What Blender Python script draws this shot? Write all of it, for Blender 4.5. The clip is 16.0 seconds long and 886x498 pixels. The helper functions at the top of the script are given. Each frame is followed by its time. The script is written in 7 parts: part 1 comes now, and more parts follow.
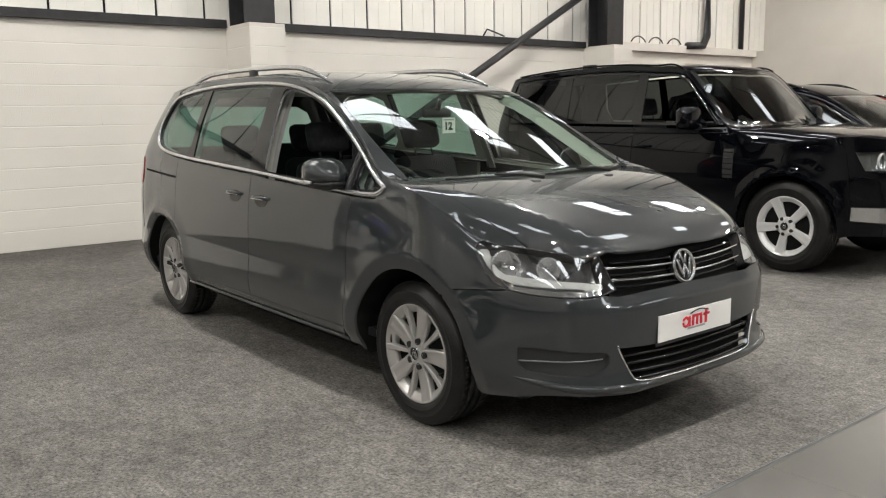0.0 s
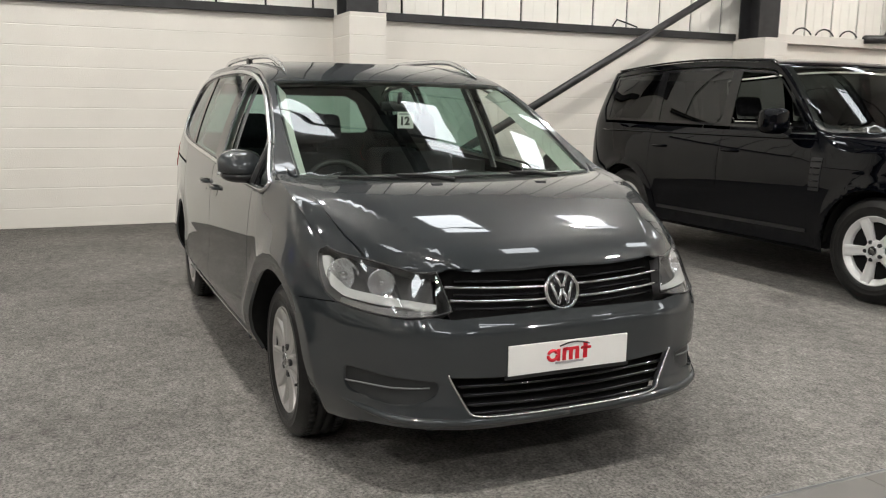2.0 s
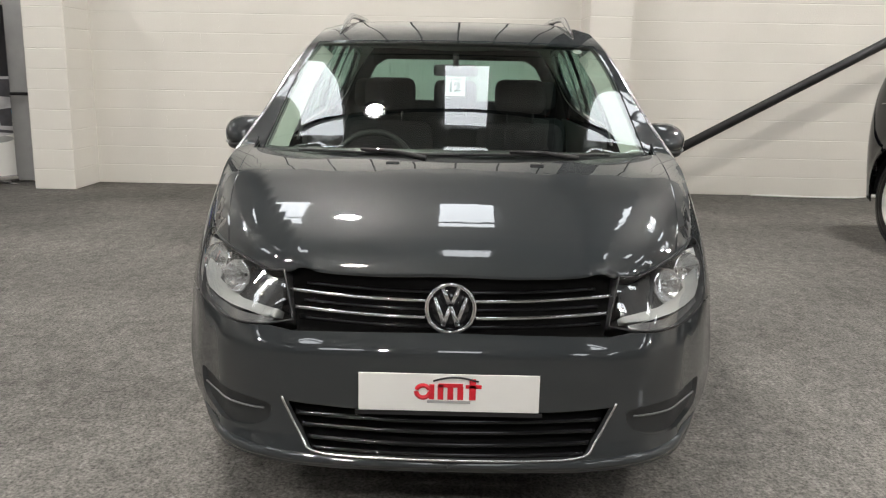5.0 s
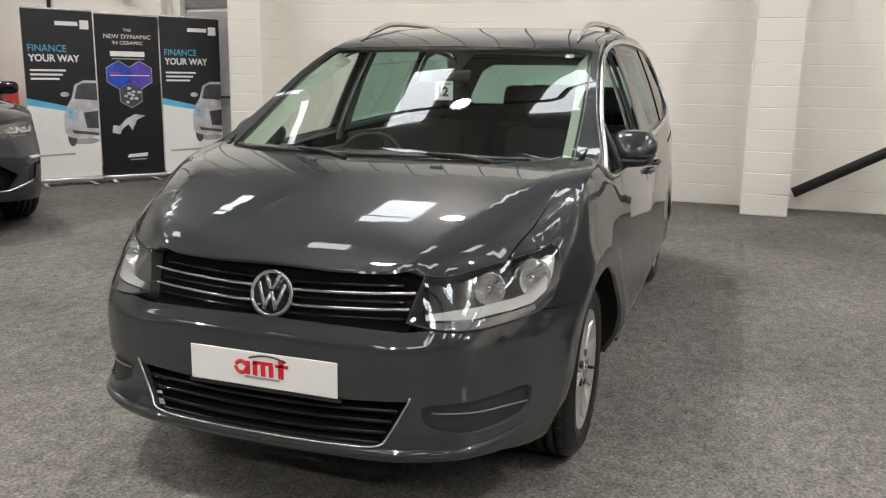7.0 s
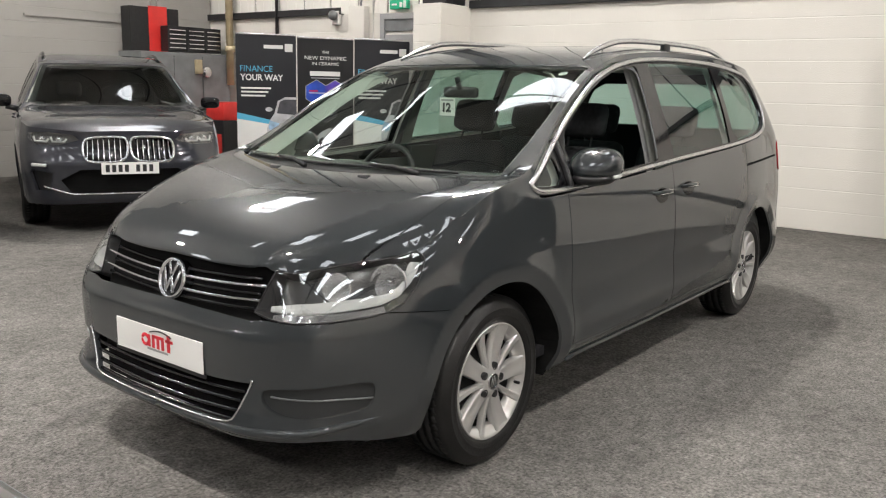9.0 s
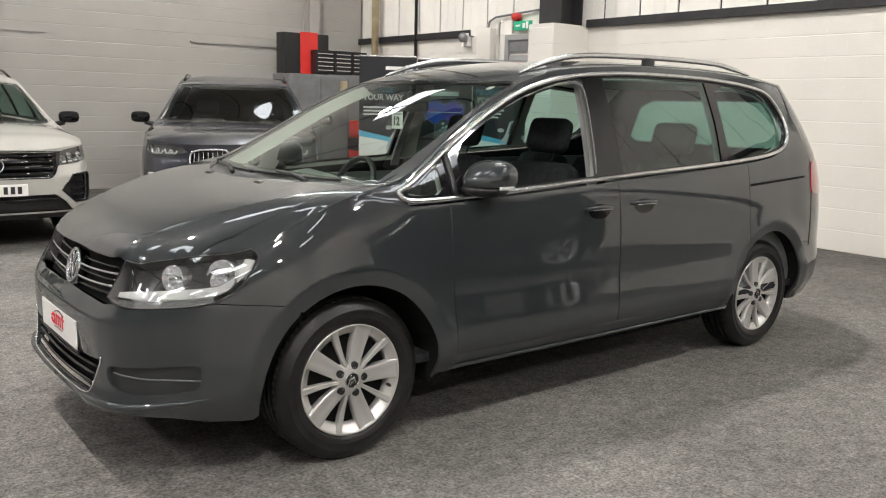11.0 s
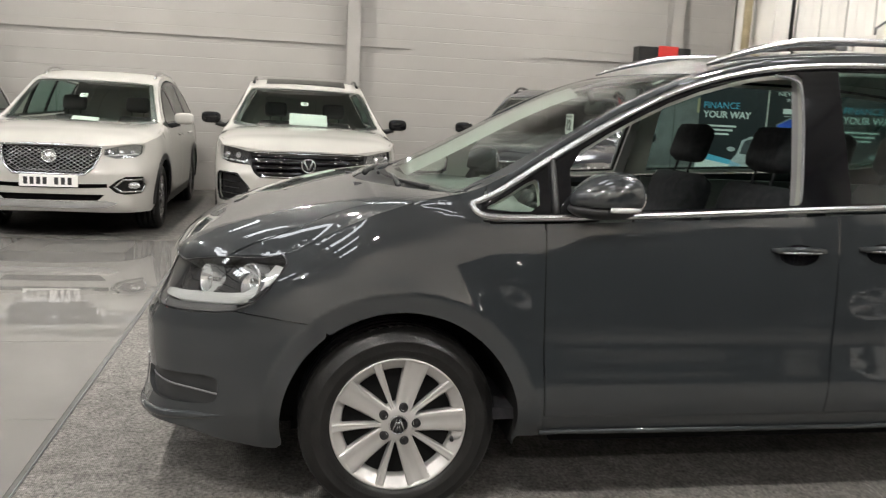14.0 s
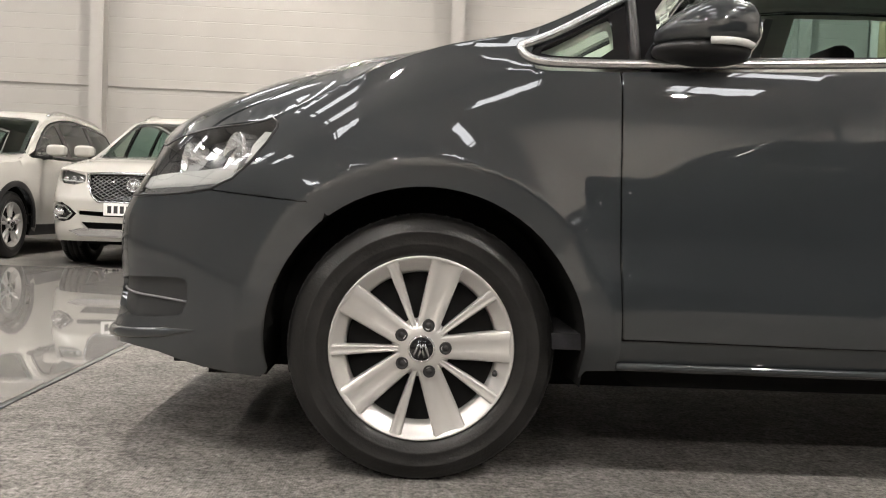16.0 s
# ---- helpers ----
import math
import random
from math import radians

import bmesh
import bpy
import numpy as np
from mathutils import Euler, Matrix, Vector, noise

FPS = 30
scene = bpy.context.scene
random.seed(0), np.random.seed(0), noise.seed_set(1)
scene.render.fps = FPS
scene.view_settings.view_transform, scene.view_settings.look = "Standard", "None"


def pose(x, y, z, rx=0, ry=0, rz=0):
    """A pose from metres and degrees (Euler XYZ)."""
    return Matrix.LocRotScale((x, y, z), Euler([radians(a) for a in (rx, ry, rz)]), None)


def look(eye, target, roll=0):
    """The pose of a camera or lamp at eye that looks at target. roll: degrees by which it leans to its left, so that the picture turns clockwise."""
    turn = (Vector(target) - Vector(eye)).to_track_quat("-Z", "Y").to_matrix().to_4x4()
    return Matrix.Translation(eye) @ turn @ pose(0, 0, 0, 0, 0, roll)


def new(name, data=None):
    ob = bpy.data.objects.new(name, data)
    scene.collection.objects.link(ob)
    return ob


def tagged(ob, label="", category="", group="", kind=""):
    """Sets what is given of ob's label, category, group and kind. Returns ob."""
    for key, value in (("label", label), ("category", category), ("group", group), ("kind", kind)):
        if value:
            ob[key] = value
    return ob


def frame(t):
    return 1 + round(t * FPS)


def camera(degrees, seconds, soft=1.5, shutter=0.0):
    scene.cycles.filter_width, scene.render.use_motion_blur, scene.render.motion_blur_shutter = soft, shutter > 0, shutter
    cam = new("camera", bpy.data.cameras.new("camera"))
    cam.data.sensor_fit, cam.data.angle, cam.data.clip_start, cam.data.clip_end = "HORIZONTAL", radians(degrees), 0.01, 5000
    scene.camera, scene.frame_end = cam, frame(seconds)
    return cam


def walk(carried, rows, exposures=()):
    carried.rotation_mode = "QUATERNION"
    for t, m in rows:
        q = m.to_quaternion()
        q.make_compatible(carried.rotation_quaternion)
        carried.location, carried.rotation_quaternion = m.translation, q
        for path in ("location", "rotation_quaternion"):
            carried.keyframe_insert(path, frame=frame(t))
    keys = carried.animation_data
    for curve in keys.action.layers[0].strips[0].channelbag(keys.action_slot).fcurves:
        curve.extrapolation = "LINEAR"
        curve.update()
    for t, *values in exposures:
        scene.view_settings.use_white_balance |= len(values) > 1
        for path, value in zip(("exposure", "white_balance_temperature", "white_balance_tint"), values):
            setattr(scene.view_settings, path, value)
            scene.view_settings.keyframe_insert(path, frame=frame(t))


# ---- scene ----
cam = camera(55.9, 16.0, 1.1, 0.25)
PATH = [
    (0, (2.962, -3.033, 1.392), (1.41, -1.81, 1.078), -0.9),
    (0.5, (3.138, -2.71, 1.396), (1.526, -1.569, 1.08), -0.3),
    (1, (3.24, -2.392, 1.381), (1.57, -1.34, 1.06), 0.2),
    (1.5, (3.334, -2.057, 1.407), (1.603, -1.111, 1.075), 0.6),
    (2, (3.435, -1.676, 1.41), (1.636, -0.868, 1.076), 0.8),
    (2.5, (3.44, -1.351, 1.402), (1.589, -0.677, 1.058), 1.1),
    (3, (3.413, -1.045, 1.402), (1.518, -0.511, 1.048), 1.0),
    (3.5, (3.376, -0.756, 1.418), (1.452, -0.358, 1.047), 1.0),
    (3.7, (3.325, -0.662, 1.398), (1.393, -0.309, 1.023), 0.8),
    (5.8, (3.118, 0.572, 1.414), (1.183, 0.29, 0.993), 0.7),
    (6, (3.145, 0.739, 1.405), (1.219, 0.395, 0.99), 0.4),
    (6.5, (3.127, 1.063, 1.415), (1.233, 0.575, 0.997), 0.8),
    (7, (3.032, 1.332, 1.424), (1.181, 0.696, 1.011), 1.0),
    (7.5, (2.946, 1.646, 1.428), (1.156, 0.851, 1.024), 0.8),
    (8, (2.844, 1.934, 1.423), (1.12, 1.001, 1.026), 1.1),
    (8.5, (2.693, 2.224, 1.435), (1.051, 1.152, 1.042), 1.1),
    (9, (2.549, 2.558, 1.432), (0.987, 1.367, 1.053), 1.3),
    (9.5, (2.374, 2.834, 1.411), (0.885, 1.55, 1.043), 1.4),
    (10, (2.163, 3.076, 1.422), (0.759, 1.697, 1.06), 1.2),
    (10.2, (2.074, 3.167, 1.404), (0.705, 1.753, 1.049), 1.2),
    (12.3, (1.195, 4.059, 1.459), (0.195, 2.359, 1.123), 1.6),
    (12.5, (1.128, 4.062, 1.444), (0.159, 2.345, 1.107), 1.6),
    (13, (0.917, 4.004, 1.445), (0.063, 2.232, 1.078), 1.9),
    (13.5, (0.636, 3.827, 1.421), (0.034, 1.958, 1.04), 1.6),
    (14, (0.375, 3.493, 1.359), (0.008, 1.553, 1.039), 2.8),
    (14.5, (0.164, 3.12, 1.175), (-0.039, 1.14, 0.98), 3.6),
    (15, (0.072, 2.964, 0.833), (-0.049, 0.971, 0.733), 3.2),
    (15.5, (0.046, 2.913, 0.701), (-0.046, 0.917, 0.619), 2.7),
    (16, (0.043, 2.905, 0.671), (-0.041, 0.909, 0.58), 2.4),
]
walk(cam, [(t, look(eye, target, roll)) for t, eye, target, roll in PATH], exposures=[(0.0, 0.06, 6450, 10), (3.5, 0.10, 6450, 10), (6.5, 0.02, 6450, 11), (8.0, 0.15, 6450, 12), (10.0, 0.30, 6450, 11), (12.5, 0.32, 6450, 11), (13.5, 0.46, 6450, 11), (14.5, 0.44, 6550, 12), (15.0, 0.55, 6650, 13), (16.0, 0.67, 6700, 13)])


# ---- light ----
world = bpy.data.worlds.new("hall_world")
world.use_nodes = True
scene.world = world
world.node_tree.nodes["Background"].inputs[0].default_value = (0.9, 0.95, 1.0, 1)
world.node_tree.nodes["Background"].inputs[1].default_value = 0.05
scene.view_settings.exposure = 0.0
ROOFLIGHT_POWER = 5.6
LAMP_POWER = 1250.0


# ---- helpers of this scene ----
def part(name, bm, material, parent=None, label="", smooth=True):
    """Links a bmesh as one mesh object under a thing or a part."""
    me = bpy.data.meshes.new(name)
    bm.to_mesh(me)
    bm.free()
    me.materials.append(material)
    if smooth:
        me.shade_smooth()
    ob = new(name, me)
    if parent:
        ob.parent = parent
    if label:
        ob["label"] = label
    return ob


def thing(name, m, label, category, group="", kind=""):
    """An empty at the base of a thing that carries its parts."""
    ob = new(name)
    ob.empty_display_size = 0.1
    ob.matrix_basis = m
    return tagged(ob, label, category, group, kind)


def box(bm, x0, x1, y0, y1, z0, z1, bevel=0.0):
    vs = bmesh.ops.create_cube(bm, size=1.0)["verts"]
    for v in vs:
        v.co = Vector(((x0 + x1) / 2 + v.co.x * (x1 - x0), (y0 + y1) / 2 + v.co.y * (y1 - y0), (z0 + z1) / 2 + v.co.z * (z1 - z0)))
    if bevel:
        es = list({e for v in vs for e in v.link_edges})
        bmesh.ops.bevel(bm, geom=es, offset=bevel, segments=2, affect="EDGES", profile=0.5)
    return bm


def cubes(*dims, bevel=0.0):
    bm = bmesh.new()
    for d in dims:
        box(bm, *d, bevel=bevel)
    return bm


def rod(bm, a, b, r, n=12, r2=None, cap=True):
    """A round bar from a to b."""
    a, b = Vector(a), Vector(b)
    d = b - a
    m = Matrix.Translation((a + b) / 2) @ d.to_track_quat("Z", "Y").to_matrix().to_4x4()
    bmesh.ops.create_cone(bm, cap_ends=cap, segments=n, radius1=r, radius2=r if r2 is None else r2, depth=d.length, matrix=m)
    return bm


def tube(bm, pts, r, n=8, closed=False, flat=1.0):
    """A swept tube along a polyline; flat squeezes it across."""
    pts = [Vector(p) for p in pts]
    k = len(pts)
    rings = []
    for i, p in enumerate(pts):
        a = pts[(i - 1) % k] if closed or i else p
        b = pts[(i + 1) % k] if closed or i < k - 1 else p
        d = (b - a).normalized()
        side = d.cross(Vector((0, 0, 1)))
        side = side.normalized() if side.length > 1e-4 else Vector((1, 0, 0))
        up = side.cross(d)
        rr = r[i] if isinstance(r, (list, tuple)) else r
        rings.append([bm.verts.new(p + rr * (math.cos(2 * math.pi * j / n) * side * flat + math.sin(2 * math.pi * j / n) * up)) for j in range(n)])
    for i in range(k if closed else k - 1):
        p, q = rings[i], rings[(i + 1) % k]
        for j in range(n):
            bm.faces.new((p[j], p[(j + 1) % n], q[(j + 1) % n], q[j]))
    if not closed:
        bm.faces.new(rings[0])
        bm.faces.new(rings[-1][::-1])
    bmesh.ops.recalc_face_normals(bm, faces=bm.faces)
    return bm


def lathe(bm, profile, n=48, axis="y"):
    """Turns (radius, along) points round an axis through the origin."""
    rings = []
    for i in range(n):
        c, s = math.cos(2 * math.pi * i / n), math.sin(2 * math.pi * i / n)
        rings.append([bm.verts.new({"y": (r * c, h, r * s), "z": (r * c, r * s, h), "x": (h, r * c, r * s)}[axis]) for r, h in profile])
    for i in range(n):
        p, q = rings[i], rings[(i + 1) % n]
        for j in range(len(profile) - 1):
            bm.faces.new((p[j], p[j + 1], q[j + 1], q[j]))
    bmesh.ops.remove_doubles(bm, verts=bm.verts, dist=1e-5)
    bmesh.ops.recalc_face_normals(bm, faces=bm.faces)
    return bm


def prism(bm, outline, place, depth):
    """Extrudes a flat outline; place(u, v, w) gives the point in space."""
    lo = [bm.verts.new(place(u, v, 0.0)) for u, v in outline]
    hi = [bm.verts.new(place(u, v, depth)) for u, v in outline]
    k = len(outline)
    bm.faces.new(hi)
    bm.faces.new(lo[::-1])
    for i in range(k):
        bm.faces.new((lo[i], lo[(i + 1) % k], hi[(i + 1) % k], hi[i]))
    bmesh.ops.recalc_face_normals(bm, faces=bm.faces)
    return bm


def lettering(name, text, size, m, material, parent, depth=0.001, align="LEFT", width=1.0, bold=0.0):
    """Raised letters in the built-in font, as a mesh."""
    cu = bpy.data.curves.new(name, "FONT")
    cu.body, cu.size, cu.extrude, cu.align_x, cu.offset = text, size, depth, align, bold
    cu.resolution_u = 3
    tmp = bpy.data.objects.new(name + "_tmp", cu)
    scene.collection.objects.link(tmp)
    me = bpy.data.meshes.new_from_object(tmp.evaluated_get(bpy.context.evaluated_depsgraph_get()))
    bpy.data.objects.remove(tmp)
    me.transform(m @ Matrix.Diagonal((width, 1, 1, 1)))
    me.materials.clear()
    me.materials.append(material)
    ob = new(name, me)
    ob.parent = parent
    return ob


# ---- materials ----
def material(name, color, rough=0.5, metal=0.0, vary=0.12, scale=6.0, bump=0.0, bump_scale=60.0, coat=0.0, spec=0.5, rvary=0.1, fine=0.0):
    """A surface with stains at one scale, grain at another and fine relief."""
    mt = bpy.data.materials.new(name)
    mt.use_nodes = True
    nt = mt.node_tree
    b = nt.nodes["Principled BSDF"]
    tc = nt.nodes.new("ShaderNodeTexCoord")
    n1 = nt.nodes.new("ShaderNodeTexNoise")
    n1.inputs["Scale"].default_value, n1.inputs["Detail"].default_value = scale, 6
    n2 = nt.nodes.new("ShaderNodeTexNoise")
    n2.inputs["Scale"].default_value, n2.inputs["Detail"].default_value = bump_scale, 4
    for n in (n1, n2):
        nt.links.new(tc.outputs["Object"], n.inputs["Vector"])
    ramp = nt.nodes.new("ShaderNodeValToRGB")
    lo = [max(0.0, c * (1 - vary)) for c in color]
    hi = [min(1.0, c * (1 + vary)) for c in color]
    ramp.color_ramp.elements[0].position, ramp.color_ramp.elements[1].position = 0.3, 0.7
    ramp.color_ramp.elements[0].color, ramp.color_ramp.elements[1].color = (*lo, 1), (*hi, 1)
    add = nt.nodes.new("ShaderNodeMix")
    add.inputs[0].default_value = fine
    nt.links.new(n1.outputs["Fac"], add.inputs[2])
    nt.links.new(n2.outputs["Fac"], add.inputs[3])
    nt.links.new(add.outputs[0], ramp.inputs["Fac"])
    nt.links.new(ramp.outputs["Color"], b.inputs["Base Color"])
    mr = nt.nodes.new("ShaderNodeMapRange")
    mr.inputs["To Min"].default_value, mr.inputs["To Max"].default_value = max(0.0, rough - rvary * rough), min(1.0, rough + rvary * rough)
    nt.links.new(n1.outputs["Fac"], mr.inputs["Value"])
    nt.links.new(mr.outputs["Result"], b.inputs["Roughness"])
    b.inputs["Metallic"].default_value = metal
    b.inputs["Specular IOR Level"].default_value = spec
    b.inputs["Coat Weight"].default_value = coat
    b.inputs["Coat Roughness"].default_value = 0.03
    if bump:
        bp = nt.nodes.new("ShaderNodeBump")
        bp.inputs["Strength"].default_value, bp.inputs["Distance"].default_value = bump, 0.004
        nt.links.new(n2.outputs["Fac"], bp.inputs["Height"])
        nt.links.new(bp.outputs["Normal"], b.inputs["Normal"])
    return mt


def glass_material(name, tint, reflect=0.05, rough=0.0):
    """A thin pane: tinted see-through, mirrored by Fresnel."""
    mt = bpy.data.materials.new(name)
    mt.use_nodes = True
    nt = mt.node_tree
    nt.nodes.clear()
    out = nt.nodes.new("ShaderNodeOutputMaterial")
    mix = nt.nodes.new("ShaderNodeMixShader")
    tr = nt.nodes.new("ShaderNodeBsdfTransparent")
    gl = nt.nodes.new("ShaderNodeBsdfGlossy")
    lw = nt.nodes.new("ShaderNodeLayerWeight")
    lw.inputs["Blend"].default_value = 0.5
    pw = nt.nodes.new("ShaderNodeMath")
    pw.operation = "POWER"
    pw.inputs[1].default_value = 4.5
    fr = nt.nodes.new("ShaderNodeMapRange")
    fr.inputs["To Min"].default_value, fr.inputs["To Max"].default_value = reflect, 0.95
    nt.links.new(lw.outputs["Facing"], pw.inputs[0])
    nt.links.new(pw.outputs[0], fr.inputs["Value"])
    tr.inputs["Color"].default_value = (*tint, 1)
    gl.inputs["Roughness"].default_value = rough
    nt.links.new(fr.outputs[0], mix.inputs[0])
    nt.links.new(tr.outputs[0], mix.inputs[1])
    nt.links.new(gl.outputs[0], mix.inputs[2])
    nt.links.new(mix.outputs[0], out.inputs[0])
    return mt


def light_material(name, color, strength):
    mt = bpy.data.materials.new(name)
    mt.use_nodes = True
    nt = mt.node_tree
    nt.nodes.clear()
    out = nt.nodes.new("ShaderNodeOutputMaterial")
    em = nt.nodes.new("ShaderNodeEmission")
    em.inputs["Color"].default_value, em.inputs["Strength"].default_value = (*color, 1), strength
    nt.links.new(em.outputs[0], out.inputs[0])
    return mt


def carpet_material():
    """Needle-punched carpet: flecked fibres, faint ribs and worn, trodden patches."""
    mt = bpy.data.materials.new("carpet_grey")
    mt.use_nodes = True
    nt = mt.node_tree
    b = nt.nodes["Principled BSDF"]
    tc = nt.nodes.new("ShaderNodeTexCoord")

    def noise_at(scale, detail, rough, lo, hi, a, c):
        n = nt.nodes.new("ShaderNodeTexNoise")
        n.inputs["Scale"].default_value, n.inputs["Detail"].default_value, n.inputs["Roughness"].default_value = scale, detail, rough
        nt.links.new(tc.outputs["Object"], n.inputs["Vector"])
        mr = nt.nodes.new("ShaderNodeMapRange")
        mr.inputs["From Min"].default_value, mr.inputs["From Max"].default_value = lo, hi
        mr.inputs["To Min"].default_value, mr.inputs["To Max"].default_value = a, c
        nt.links.new(n.outputs["Fac"], mr.inputs["Value"])
        return n, mr

    fleck_n, fleck = noise_at(66.0, 6, 0.78, 0.32, 0.68, 0.25, 1.9)
    _, mottle = noise_at(14.0, 6, 0.72, 0.3, 0.7, 0.64, 1.38)
    _, worn = noise_at(0.8, 7, 0.66, 0.3, 0.7, 0.70, 1.28)
    m1 = nt.nodes.new("ShaderNodeMath")
    m2 = nt.nodes.new("ShaderNodeMath")
    m1.operation = m2.operation = "MULTIPLY"
    nt.links.new(fleck.outputs[0], m1.inputs[0])
    nt.links.new(mottle.outputs[0], m1.inputs[1])
    nt.links.new(m1.outputs[0], m2.inputs[0])
    nt.links.new(worn.outputs[0], m2.inputs[1])
    mul = nt.nodes.new("ShaderNodeVectorMath")
    mul.operation = "SCALE"
    mul.inputs[0].default_value = (0.178, 0.170, 0.159)
    nt.links.new(m2.outputs[0], mul.inputs["Scale"])
    nt.links.new(mul.outputs[0], b.inputs["Base Color"])
    b.inputs["Roughness"].default_value = 0.97
    b.inputs["Specular IOR Level"].default_value = 0.1
    ribs = nt.nodes.new("ShaderNodeTexWave")
    ribs.inputs["Scale"].default_value, ribs.inputs["Distortion"].default_value = 45.0, 3.0
    ribs.inputs["Detail"].default_value = 2
    nt.links.new(tc.outputs["Object"], ribs.inputs["Vector"])
    hmix = nt.nodes.new("ShaderNodeMix")
    hmix.inputs[0].default_value = 0.35
    nt.links.new(fleck_n.outputs["Fac"], hmix.inputs[2])
    nt.links.new(ribs.outputs["Fac"], hmix.inputs[3])
    bp = nt.nodes.new("ShaderNodeBump")
    bp.inputs["Strength"].default_value, bp.inputs["Distance"].default_value = 0.5, 0.004
    nt.links.new(hmix.outputs[0], bp.inputs["Height"])
    nt.links.new(bp.outputs["Normal"], b.inputs["Normal"])
    return mt


M_CARPET = carpet_material()
M_TILE = material("polished_tile", (0.18, 0.174, 0.165), 0.028, vary=0.06, scale=2.0, spec=0.75, rvary=0.25)
M_GROUT = material("grey_grout", (0.2, 0.2, 0.19), 0.8)
M_CREAM = material("cream_painted_block", (0.71, 0.682, 0.632), 0.55, vary=0.03, scale=1.3, bump=0.35, bump_scale=90.0)
M_GREYWALL = material("grey_painted_block", (0.322, 0.309, 0.289), 0.5, vary=0.05, scale=1.1, bump=0.35, bump_scale=90.0)
# dark tone chosen for the unseen east wall, to darken reflections on the bumper
M_EASTWALL = material("brown_grey_painted_block", (0.20, 0.185, 0.172), 0.55, vary=0.1, scale=0.7, bump=0.3, bump_scale=90.0)
# cream block darkened in colour, because the lamps brighten this wall too much
M_NORTHWALL = material("darkened_cream_block", (0.56, 0.535, 0.49), 0.55, vary=0.04, scale=1.3, bump=0.35, bump_scale=90.0)
M_CLAD = material("white_cladding", (0.82, 0.80, 0.75), 0.4, vary=0.03, scale=2.0)
M_DARKSTEEL = material("dark_painted_steel", (0.022, 0.022, 0.024), 0.45, vary=0.25, scale=9.0, bump=0.1)
M_CEIL = material("roof_sheet", (0.48, 0.475, 0.46), 0.6, vary=0.06, scale=1.5)
M_ROOFLIGHT = light_material("rooflight_glow", (0.93, 0.97, 1.0), ROOFLIGHT_POWER)
M_LAMP = light_material("lamp_glow", (1.0, 0.955, 0.88), LAMP_POWER)
M_BLACK = material("black_plastic", (0.012, 0.012, 0.013), 0.42, vary=0.3, scale=20.0, bump=0.15, bump_scale=300.0)
M_GLOSSBLACK = material("gloss_black_plastic", (0.006, 0.006, 0.007), 0.08, vary=0.2, scale=12.0)
# M_VOID: black that paints the shade inside gaps, grilles, wheels and undersides
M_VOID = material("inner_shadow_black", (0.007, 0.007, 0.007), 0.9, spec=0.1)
M_ARCH = material("arch_liner_plastic", (0.013, 0.013, 0.013), 0.85, vary=0.2, scale=12.0, bump=0.2, bump_scale=200.0, spec=0.08)
M_CHROME = material("chrome", (0.83, 0.83, 0.84), 0.06, 1.0, vary=0.03, rvary=0.3)
M_SATIN = material("satin_aluminium", (0.72, 0.72, 0.73), 0.24, 1.0, vary=0.04, rvary=0.2)
M_ALLOY = material("silver_alloy_paint", (0.56, 0.55, 0.535), 0.36, 0.65, vary=0.05, coat=0.6)
M_RUBBER = material("tyre_rubber", (0.0125, 0.0122, 0.012), 0.36, vary=0.35, scale=14.0, bump=0.25, bump_scale=120.0, spec=0.3)
M_DISC = material("brake_disc_steel", (0.3, 0.29, 0.28), 0.35, 0.9, vary=0.2, scale=15.0)
M_WHITEPLASTIC = material("white_plastic", (0.82, 0.81, 0.78), 0.35, vary=0.02)
M_RED = material("red_paint", (0.62, 0.035, 0.03), 0.4, vary=0.1)
M_GREYMETAL = material("grey_machine_paint", (0.17, 0.175, 0.18), 0.45, vary=0.15, bump=0.1)
M_DOORGREY = material("grey_door_paint", (0.33, 0.33, 0.33), 0.45, vary=0.06)
M_BRASS = material("dull_buff_pipe", (0.42, 0.35, 0.22), 0.45, vary=0.15)
M_GREEN = material("green_sign", (0.02, 0.42, 0.22), 0.35, vary=0.05)


# ---- the hall ----
WALL_X, GREY_Y, END_Y, FAR_X, EAVES = -7.0, -10.0, 13.6, 15.0, 6.6
STRIP_X, STRIP_Y = 1.285, -4.92

floor = tagged(part("floor", cubes((WALL_X - 0.3, FAR_X + 0.3, GREY_Y - 0.3, END_Y + 0.3, -0.12, 0.0)), M_CARPET), "dark grey needle-punch carpet across the showroom floor", "floor", kind="structure")


def tile_strip():
    """The polished walkway: large tiles with thin joints, a few millimetres over the carpet's base."""
    bed = tagged(part("walkway", cubes((STRIP_X, STRIP_X + 5.0, STRIP_Y, END_Y - 1.0, 0.0, 0.004)), M_GROUT), "light grey polished tiled walkway beside the carpet", "floor", kind="structure")
    size = 1.2
    bm = cubes((0.0015, size - 0.0015, 0.0015, size - 0.0015, 0.003, 0.007))
    me = bpy.data.meshes.new("tile")
    bm.to_mesh(me)
    bm.free()
    me.materials.append(M_TILE)
    nx, ny = 4, int((END_Y - 1.0 - STRIP_Y) / size)
    for i in range(nx):
        for j in range(ny):
            ob = new("tile", me)
            ob.parent = bed
            ob.location = (STRIP_X + 0.02 + i * size, STRIP_Y + 0.02 + j * size, 0)
    tagged(part("carpet_edge_trim", cubes((STRIP_X - 0.003, STRIP_X + 0.003, STRIP_Y, END_Y - 1.0, 0.0, 0.006)), M_GREYMETAL), "thin grey metal trim along the carpet edge", "trim", kind="structure")


